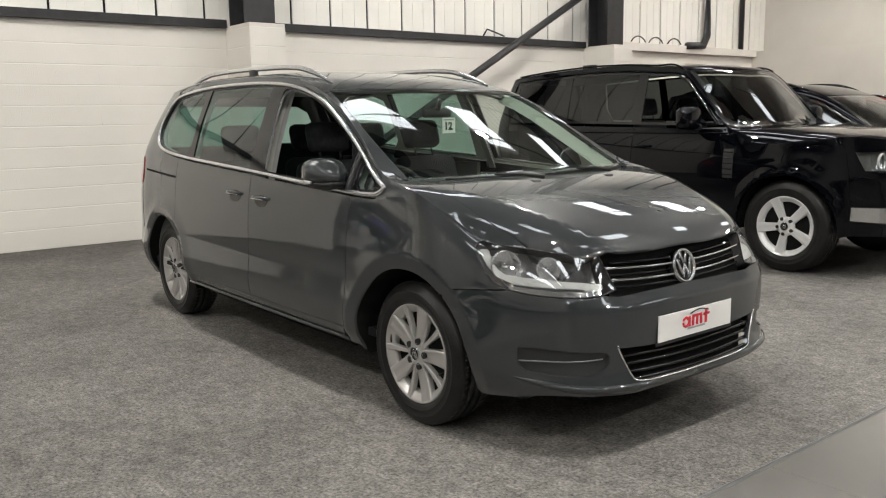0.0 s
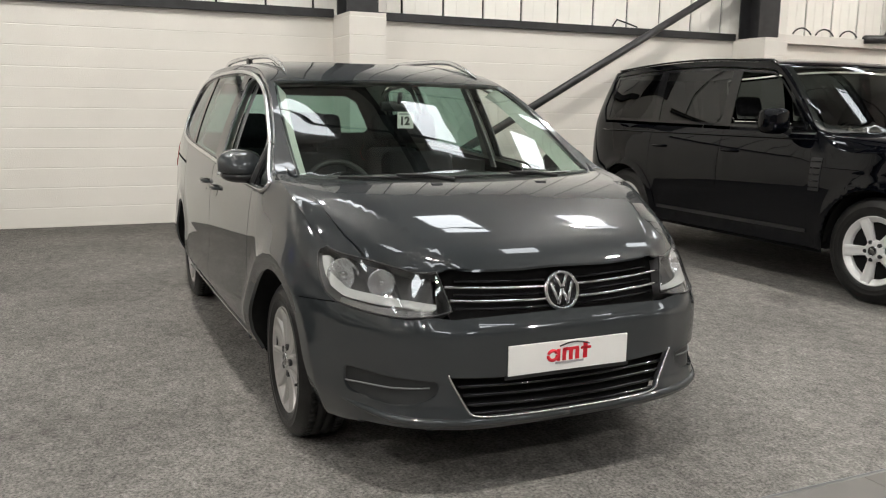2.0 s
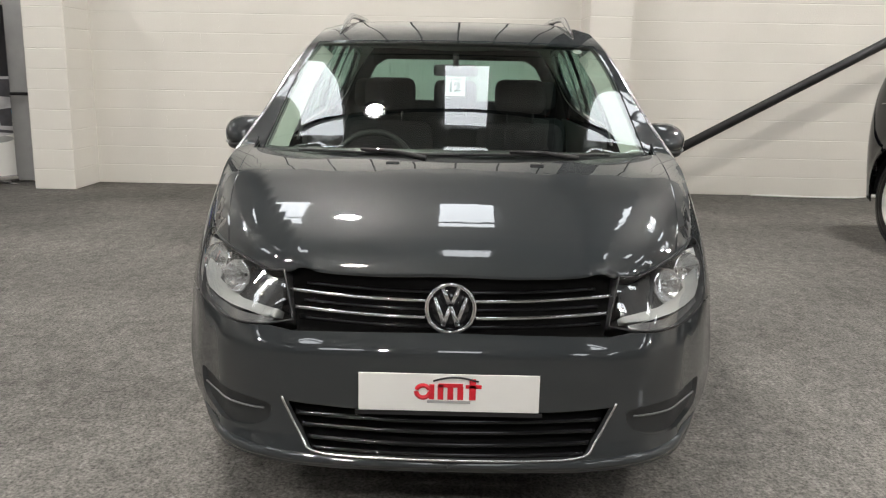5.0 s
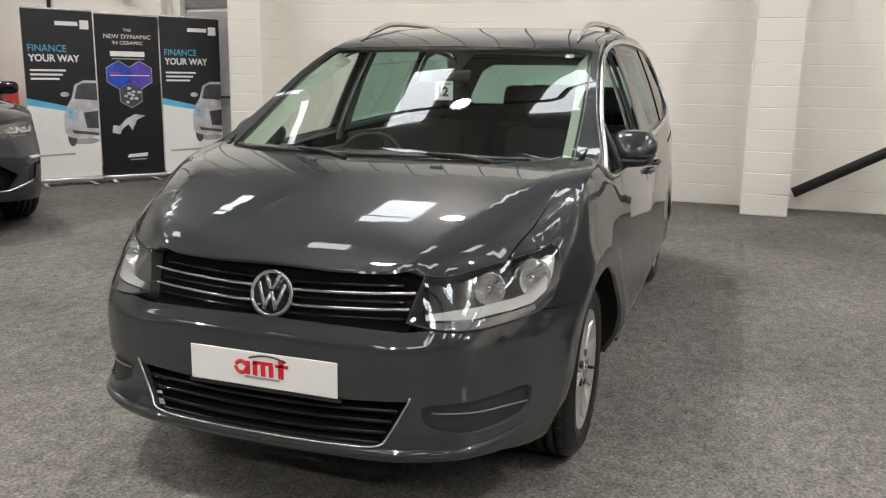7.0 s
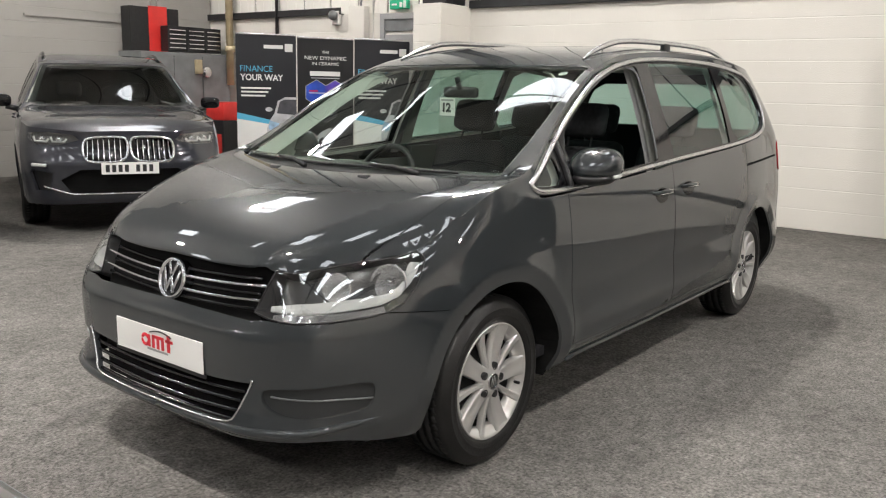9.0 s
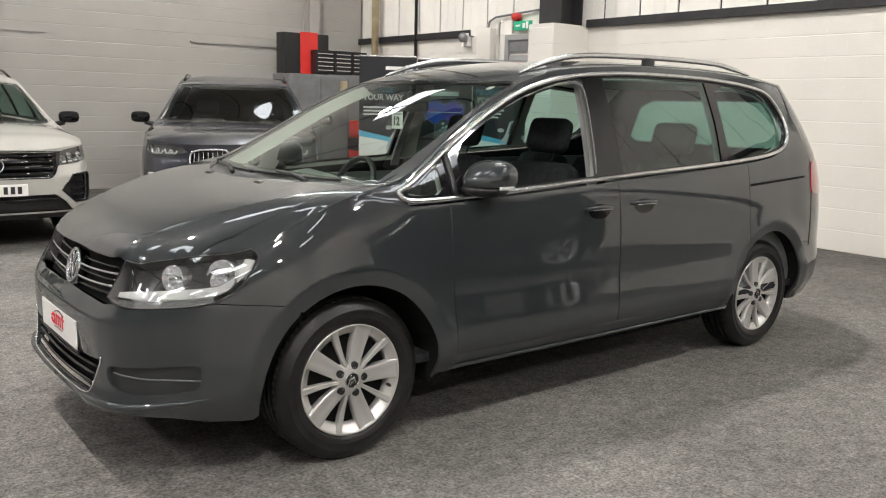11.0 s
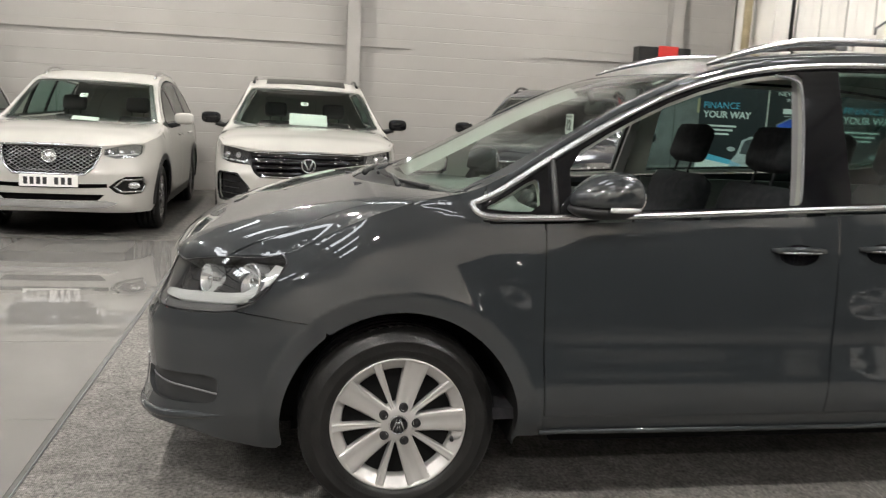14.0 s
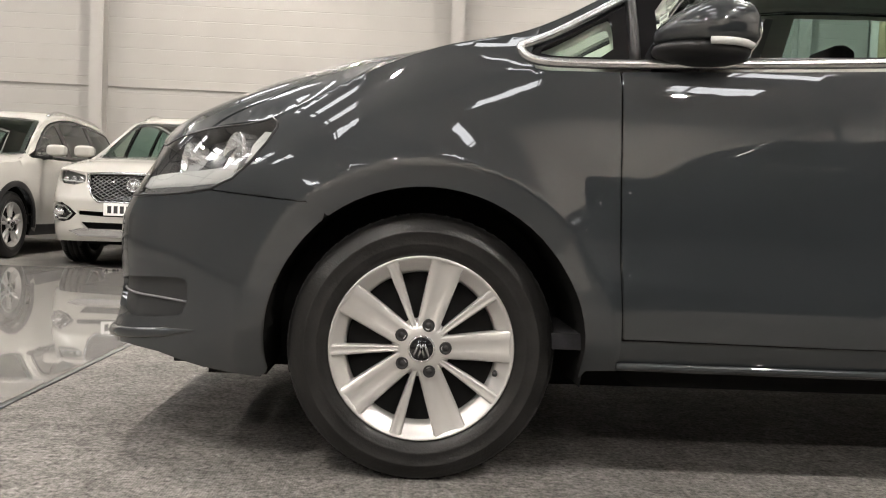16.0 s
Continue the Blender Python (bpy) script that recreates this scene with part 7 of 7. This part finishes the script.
def banner(p0, p1, height, style):
    """A roll-up banner between two floor points, facing the carpet."""
    d = Vector((p1[0] - p0[0], p1[1] - p0[1], 0))
    w = d.length - 0.015
    ang = math.atan2(d.y, d.x)
    m = Matrix.Translation((p0[0], p0[1], 0)) @ Matrix.Rotation(ang, 4, "Z")
    lab = {"finance": "charcoal and white roll-up banner about car finance", "ceramic": "black roll-up banner for a ceramic coating"}[style]
    b = thing("roll_up_banner", m, lab, "banner", "banners by the fire door")
    # local: u along +x, the printed face looks to -y
    base_z = 0.09
    part("banner_base", cubes((0, w, -0.05, 0.05, 0.015, base_z), bevel=0.012), M_SATIN, b)
    for u in (0.12, w - 0.12):
        part("banner_foot", cubes((u - 0.03, u + 0.03, -0.16, 0.16, 0.0, 0.016), bevel=0.004), M_SATIN, b)
    part("banner_pole", rod(bmesh.new(), (w / 2, 0.03, base_z), (w / 2, 0.03, height), 0.012, 10), M_SATIN, b)
    part("banner_top_rail", cubes((0, w, -0.012, 0.012, height - 0.012, height + 0.012), bevel=0.004), M_SATIN, b)
    sheet_ob = part("banner_sheet", cubes((0, w, -0.003, 0.0, base_z, height - 0.012)), M_BANNERDARK if style == "finance" else M_BANNERBLACK, b, smooth=False)
    H = height
    up = Matrix.Rotation(math.pi / 2, 4, "X")
    put = lambda u, v: Matrix.Translation((u, -0.0052, v)) @ up
    if style == "finance":
        flat(sheet_ob, "pale_lower_print", [(0, base_z + 0.002), (w, base_z + 0.002), (w, 0.40 * H), (0, 0.465 * H)], M_BANNERWHITE, 0.004)
        flat(sheet_ob, "blue_stripe", [(0, 0.465 * H), (w, 0.40 * H), (w, 0.42 * H), (0, 0.505 * H)], M_BLUE, 0.0045)
        lettering("headline", "FINANCE", 0.115, put(0.045, 0.765 * H), M_BLUE, sheet_ob, 0.0004, width=0.92)
        lettering("headline", "YOUR WAY", 0.115, put(0.055, 0.71 * H), M_BANNERWHITE, sheet_ob, 0.0004, width=0.92, bold=0.003)
        for i, l in enumerate((0.40, 0.36, 0.32)):
            flat(sheet_ob, "small_print", [(0.06, (0.655 - 0.024 * i) * H), (0.06 + l, (0.655 - 0.024 * i) * H), (0.06 + l, (0.666 - 0.024 * i) * H), (0.06, (0.666 - 0.024 * i) * H)], M_BANNERWHITE, 0.004)
        flat(sheet_ob, "logo_bar", [(w * 0.46, 0.912 * H), (w * 0.78, 0.912 * H), (w * 0.78, 0.935 * H), (w * 0.46, 0.935 * H)], M_BANNERWHITE, 0.004)
        flat(sheet_ob, "logo_square", [(w * 0.81, 0.895 * H), (w * 0.94, 0.895 * H), (w * 0.94, 0.945 * H), (w * 0.81, 0.945 * H)], M_BANNERWHITE, 0.004)
        flat(sheet_ob, "footer_bar", [(0.08, 0.17 * H), (0.5, 0.175 * H), (0.5, 0.187 * H), (0.08, 0.182 * H)], M_LABELGREY, 0.005)
        # the printed car, cut off at the banner's edge
        flat(sheet_ob, "printed_shadow", ellipse(w * 0.78, 0.255 * H, w * 0.215, 0.02 * H), M_LABELGREY, 0.005)
        flat(sheet_ob, "printed_tyre", ellipse(w * 0.60, 0.285 * H, 0.055, 0.06 * H), M_CARPRINTDARK, 0.0052)
        flat(sheet_ob, "printed_car_body", [(w * 0.50, 0.30 * H), (w * 0.49, 0.40 * H), (w * 0.55, 0.46 * H), (w * 0.62, 0.50 * H), (w * 0.68, 0.58 * H), (w * 0.80, 0.605 * H), (w * 0.995, 0.605 * H), (w * 0.995, 0.28 * H), (w * 0.7, 0.265 * H), (w * 0.56, 0.28 * H)], M_CARPRINT, 0.006)
        flat(sheet_ob, "printed_screen", [(w * 0.66, 0.50 * H), (w * 0.715, 0.575 * H), (w * 0.80, 0.59 * H), (w * 0.995, 0.59 * H), (w * 0.995, 0.49 * H)], M_CARPRINTDARK, 0.0068)
        flat(sheet_ob, "printed_lamp", [(w * 0.52, 0.40 * H), (w * 0.54, 0.455 * H), (w * 0.70, 0.435 * H), (w * 0.66, 0.40 * H), (w * 0.58, 0.385 * H)], M_CARPRINTBLUE, 0.0068)
        flat(sheet_ob, "printed_grille", [(w * 0.78, 0.42 * H), (w * 0.995, 0.43 * H), (w * 0.995, 0.325 * H), (w * 0.82, 0.33 * H)], M_CARPRINTDARK, 0.0068)
        flat(sheet_ob, "printed_sill", [(w * 0.60, 0.32 * H), (w * 0.995, 0.30 * H), (w * 0.995, 0.285 * H), (w * 0.62, 0.30 * H)], M_CARPRINTDARK, 0.0074)
        flat(sheet_ob, "printed_mirror", ellipse(w * 0.53, 0.525 * H, 0.05, 0.014 * H), M_CARPRINT, 0.0068)
    else:
        for txt, sz, v, wd in (("THE", 0.055, 0.90, 1.0), ("NEW DYNAMIC", 0.072, 0.86, 1.15), ("IN CERAMIC", 0.06, 0.825, 1.15)):
            lettering("headline", txt, sz, put(w / 2, v * H), M_BANNERWHITE, sheet_ob, 0.0004, align="CENTER", width=wd)
        flat(sheet_ob, "logo_bar", [(w * 0.22, 0.755 * H), (w * 0.76, 0.755 * H), (w * 0.76, 0.785 * H), (w * 0.22, 0.785 * H)], M_BANNERWHITE, 0.004)
        flat(sheet_ob, "small_print", [(w * 0.24, 0.738 * H), (w * 0.75, 0.738 * H), (w * 0.75, 0.744 * H), (w * 0.24, 0.744 * H)], M_LABELGREY, 0.004)
        hexa = lambda u, v, r: [(u + r * math.sin(t), v + r * 1.02 * math.cos(t)) for t in np.linspace(0, 2 * math.pi, 6, endpoint=False)]
        for u, v, r, mt in ((0.335, 0.645, 0.17, M_DEEPBLUE), (0.67, 0.645, 0.17, M_VIOLET), (0.51, 0.525, 0.155, M_CARPRINTDARK)):
            flat(sheet_ob, "hexagon_edge", hexa(w * u, v * H, r * 1.06 * w / 0.8), M_LABELGREY, 0.004)
            flat(sheet_ob, "hexagon", hexa(w * u, v * H, r * w / 0.8), mt, 0.0052)
        flat(sheet_ob, "hexagon_line", [(w * 0.2, 0.64 * H), (w * 0.82, 0.64 * H), (w * 0.82, 0.645 * H), (w * 0.2, 0.645 * H)], M_BANNERWHITE, 0.0064)
        flat(sheet_ob, "hexagon_red", [(w * 0.2, 0.652 * H), (w * 0.36, 0.652 * H), (w * 0.36, 0.66 * H), (w * 0.2, 0.66 * H)], M_LABELRED, 0.0064)
        for q in range(9):
            a = 2.4 * q
            rr = 0.02 + 0.011 * q
            flat(sheet_ob, "printed_pebble", ellipse(w * 0.51 + rr * math.cos(a), 0.525 * H + rr * math.sin(a), 0.026, 0.018, 8), M_CARPRINT, 0.0064)
        flat(sheet_ob, "printed_wing", [(w * 0.18, 0.30 * H), (w * 0.20, 0.345 * H), (w * 0.30, 0.34 * H), (w * 0.42, 0.385 * H), (w * 0.56, 0.41 * H), (w * 0.72, 0.40 * H), (w * 0.58, 0.375 * H), (w * 0.5, 0.31 * H), (w * 0.44, 0.35 * H), (w * 0.34, 0.32 * H), (w * 0.3, 0.29 * H)], M_CARPRINT, 0.005)
        flat(sheet_ob, "logo_bar", [(w * 0.40, 0.145 * H), (w * 0.72, 0.15 * H), (w * 0.73, 0.172 * H), (w * 0.42, 0.165 * H)], M_BANNERWHITE, 0.005)
        flat(sheet_ob, "small_print", [(w * 0.44, 0.128 * H), (w * 0.70, 0.13 * H), (w * 0.70, 0.137 * H), (w * 0.44, 0.135 * H)], M_LABELGREY, 0.005)
    return b


BAN = [(-4.76, -6.54), (-5.457, -6.112), (-6.13, -5.685), (-6.815, -5.245)]
banner(BAN[0], BAN[1], 2.08, "finance")
banner(BAN[1], BAN[2], 2.06, "ceramic")
banner(BAN[2], BAN[3], 2.07, "finance")


def fire_door():
    d = thing("door_1", Matrix.Translation((WALL_X, -5.45, 0)), "grey fire door in a pale grey frame behind the banners", "door", kind="structure")
    part("door_frame", cubes((0.008, 0.05, -0.5, -0.42, 0, 2.4), (0.008, 0.05, 0.42, 0.5, 0, 2.4), (0.008, 0.05, -0.5, 0.5, 2.40, 2.48)), M_DOORGREY, d, smooth=False)
    part("door_leaf", cubes((0.008, 0.028, -0.42, 0.42, 0.01, 2.18), bevel=0.003), M_DOORGREY, d, smooth=False)
    part("door_overpanel", cubes((0.008, 0.03, -0.42, 0.42, 2.23, 2.40)), M_GREYMETAL, d, smooth=False)
    part("push_bar", rod(bmesh.new(), (0.09, -0.36, 1.05), (0.09, 0.36, 1.05), 0.018, 10), M_BLACK, d)
    s = thing("exit_sign", Matrix.Translation((WALL_X + 0.03, -5.58, 2.60)), "green illuminated exit sign over the fire door", "sign")
    part("sign_box", cubes((-0.025, 0.035, -0.17, 0.17, -0.065, 0.065), bevel=0.006), M_GREEN, s)
    for nm, y0, y1, z0, z1 in (("sign_pictogram", 0.02, 0.07, -0.04, 0.03), ("sign_doorway", 0.09, 0.14, -0.05, 0.05), ("sign_arrow", -0.13, -0.03, -0.012, 0.012)):
        part(nm, cubes((0.0355, 0.037, y0, y1, z0, z1)), M_BANNERWHITE, s, smooth=False)
    a = thing("fire_alarm", Matrix.Translation((WALL_X + 0.02, -5.72, 2.73)), "small red fire alarm sounder on the wall", "alarm")
    part("alarm_body", lathe(bmesh.new(), [(0.0, 0.09), (0.045, 0.085), (0.06, 0.05), (0.065, -0.02)], 20, "x"), M_RED, a)
    bm = tube(bmesh.new(), [(WALL_X + 0.02, -4.9, 2.82), (WALL_X + 0.02, -6.2, 2.76), (WALL_X + 0.02, -6.35, 2.70), (WALL_X + 0.02, -6.38, 2.45)], 0.016, 8)
    tagged(part("conduit", bm, M_GREYMETAL), "dark conduit pipe running along the cladding", "pipe", "pipes", "structure")
    bm = tube(bmesh.new(), [(WALL_X + 0.03, -6.05, 2.70), (WALL_X + 0.03, -6.1, 2.66), (WALL_X + 0.03, -6.1, 1.9)], 0.018, 8)
    tagged(part("conduit", bm, M_WHITEPLASTIC), "white plastic conduit beside the fire door", "pipe", "pipes", "structure")
    c = thing("security_camera", Matrix.Translation((WALL_X + 0.05, -6.85, 2.45)), "small dark dome camera on a white box", "camera")
    part("camera_box", cubes((-0.05, 0.03, -0.07, 0.07, -0.1, 0.1), bevel=0.008), M_WHITEPLASTIC, c)
    bm = bmesh.new()
    bmesh.ops.create_uvsphere(bm, u_segments=18, v_segments=10, radius=0.075, matrix=Matrix.Translation((0.09, 0.02, 0.03)))
    part("camera_dome", bm, M_GREYMETAL, c)
    j = thing("junction_box", Matrix.Translation((WALL_X + 0.004, -6.32, 2.40)), "cream wall-mounted junction box", "box")
    part("box_body", cubes((0, 0.12, -0.2, 0.12, -0.35, 0.2), bevel=0.008), M_CREAM, j)


def plant_room():
    """Grey cabinet with vents and a black and red unit on top, in the hall's corner."""
    c = thing("plant_cabinet", Matrix.Translation((-5.9, -9.62, 0)), "tall grey steel cabinet in the corner", "cabinet")
    part("cabinet_body", cubes((-0.95, 0.75, -0.32, 0.3, 0, 1.9), bevel=0.01), M_GREYMETAL, c, smooth=False)
    for x in (-0.4, 0.15):
        part("cabinet_seam", cubes((x - 0.004, x + 0.004, 0.298, 0.303, 0.05, 1.85)), M_BLACK, c, smooth=False)
    v = thing("heater_unit", Matrix.Translation((-5.75, -9.6, 1.9)), "black unit with a red band and louvred vents", "heater")
    part("unit_body", cubes((-0.35, 0.55, -0.3, -0.05, 0.0, 0.70), bevel=0.01), M_BLACK, v, smooth=False)
    part("red_band", cubes((-0.12, 0.22, -0.048, -0.04, 0.0, 0.72)), M_RED, v, smooth=False)
    for k, (x0, x1) in enumerate(((-0.30, 0.04), (-0.66, -0.33), (-1.0, -0.69))):
        vent = part("vent_box", cubes((x0, x1, 0.0, 0.2, 0.02, 0.42), bevel=0.006), M_BLACK, v, smooth=False)
        for i in range(5):
            z = 0.07 + i * 0.07
            part("vent_slat", cubes((x0 + 0.02, x1 - 0.02, 0.198, 0.225, z, z + 0.014)), M_SATIN, vent, smooth=False)
    p = tagged(part("down_pipe", tube(bmesh.new(), [(WALL_X + 0.18, -9.25, EAVES), (WALL_X + 0.18, -9.25, 1.4)], 0.065, 14), M_BRASS), "buff painted vertical pipe in the corner", "pipe", "pipes", "structure")
    part("pipe_collar", rod(bmesh.new(), (WALL_X + 0.18, -9.25, 1.95), (WALL_X + 0.18, -9.25, 2.05), 0.085, 14), M_BRASS, p)
    tagged(part("thin_pipe", tube(bmesh.new(), [(WALL_X + 0.05, -8.2, EAVES), (WALL_X + 0.05, -8.2, 2.1)], 0.028, 10), M_DARKSTEEL), "thin dark vertical pipe on the cladding", "pipe", "pipes", "structure")
    r = thing("red_tool_box", Matrix.Translation((WALL_X + 0.45, -9.0, 0)), "red steel tool chest on a dark stand", "tool chest")
    part("stand", cubes((-0.3, 0.3, -0.25, 0.25, 0, 0.82), bevel=0.01), M_BLACK, r, smooth=False)
    part("chest", cubes((-0.28, 0.28, -0.23, 0.23, 0.82, 1.12), bevel=0.015), M_RED, r)
    part("red_drawer", cubes((0.298, 0.306, -0.2, 0.2, 0.25, 0.6), bevel=0.003), M_RED, r, smooth=False)
    g = thing("wall_gauge", Matrix.Translation((-6.35, -9.31, 1.6)), "round steel gauge and valve on the cabinet", "gauge")
    part("gauge_dial", lathe(bmesh.new(), [(0.0, 0.06), (0.08, 0.06), (0.09, 0.05), (0.09, 0.0)], 20, "y"), M_SATIN, g)
    part("gauge_valve", cubes((0.12, 0.22, 0.0, 0.09, -0.03, 0.2), bevel=0.01), M_BRASS, g)


fire_door()
plant_room()


def column_cables():
    """Loose black cables drooping over the angle near the far column, and a conduit up the wall."""
    for y0 in (9.1, 9.6, 10.15):
        bm = tube(bmesh.new(), [(WALL_X + 0.08, y0 + 0.4 * t, 2.66 + 0.10 * math.sin(math.pi * t) ** 0.7) for t in np.linspace(0, 1, 12)], 0.012, 6)
        tagged(part("cable_loop", bm, M_BLACK), "black cable looped over the wall ledge", "cable", "cables")
    bm = tube(bmesh.new(), [(WALL_X + 0.1, 11.35, EAVES), (WALL_X + 0.1, 11.35, 2.85), (WALL_X + 0.12, 11.2, 2.66), (WALL_X + 0.12, 10.7, 2.64)], 0.07, 10)
    tagged(part("cable_duct", bm, M_DARKSTEEL), "dark duct coming down the cladding", "pipe", "pipes", "structure")
    tagged(part("thin_pipe", tube(bmesh.new(), [(WALL_X + 0.05, 12.6, EAVES), (WALL_X + 0.05, 12.6, 2.6)], 0.05, 10), M_DARKSTEEL), "dark vertical pipe at the hall end", "pipe", "pipes", "structure")
    bm = tube(bmesh.new(), [(WALL_X + 0.06, 5.62, 2.60), (WALL_X + 0.08, 5.68, 2.70), (WALL_X + 0.08, 5.85, 2.66), (WALL_X + 0.07, 6.05, 2.61)], 0.012, 6)
    tagged(part("cable_loop", bm, M_BLACK), "black cable looped over the wall ledge", "cable", "cables")
    bm = tube(bmesh.new(), [(WALL_X + 0.06 + 0.08 * math.sin(3 * t), 3.6 + 1.6 * t, 0.012 + 0.16 * max(0, t - 0.75) ** 1.2) for t in np.linspace(0, 1.05, 24)], 0.012, 6)
    tagged(part("floor_cable", bm, M_WHITEPLASTIC), "white cable lying on the carpet along the wall", "cable")


column_cables()
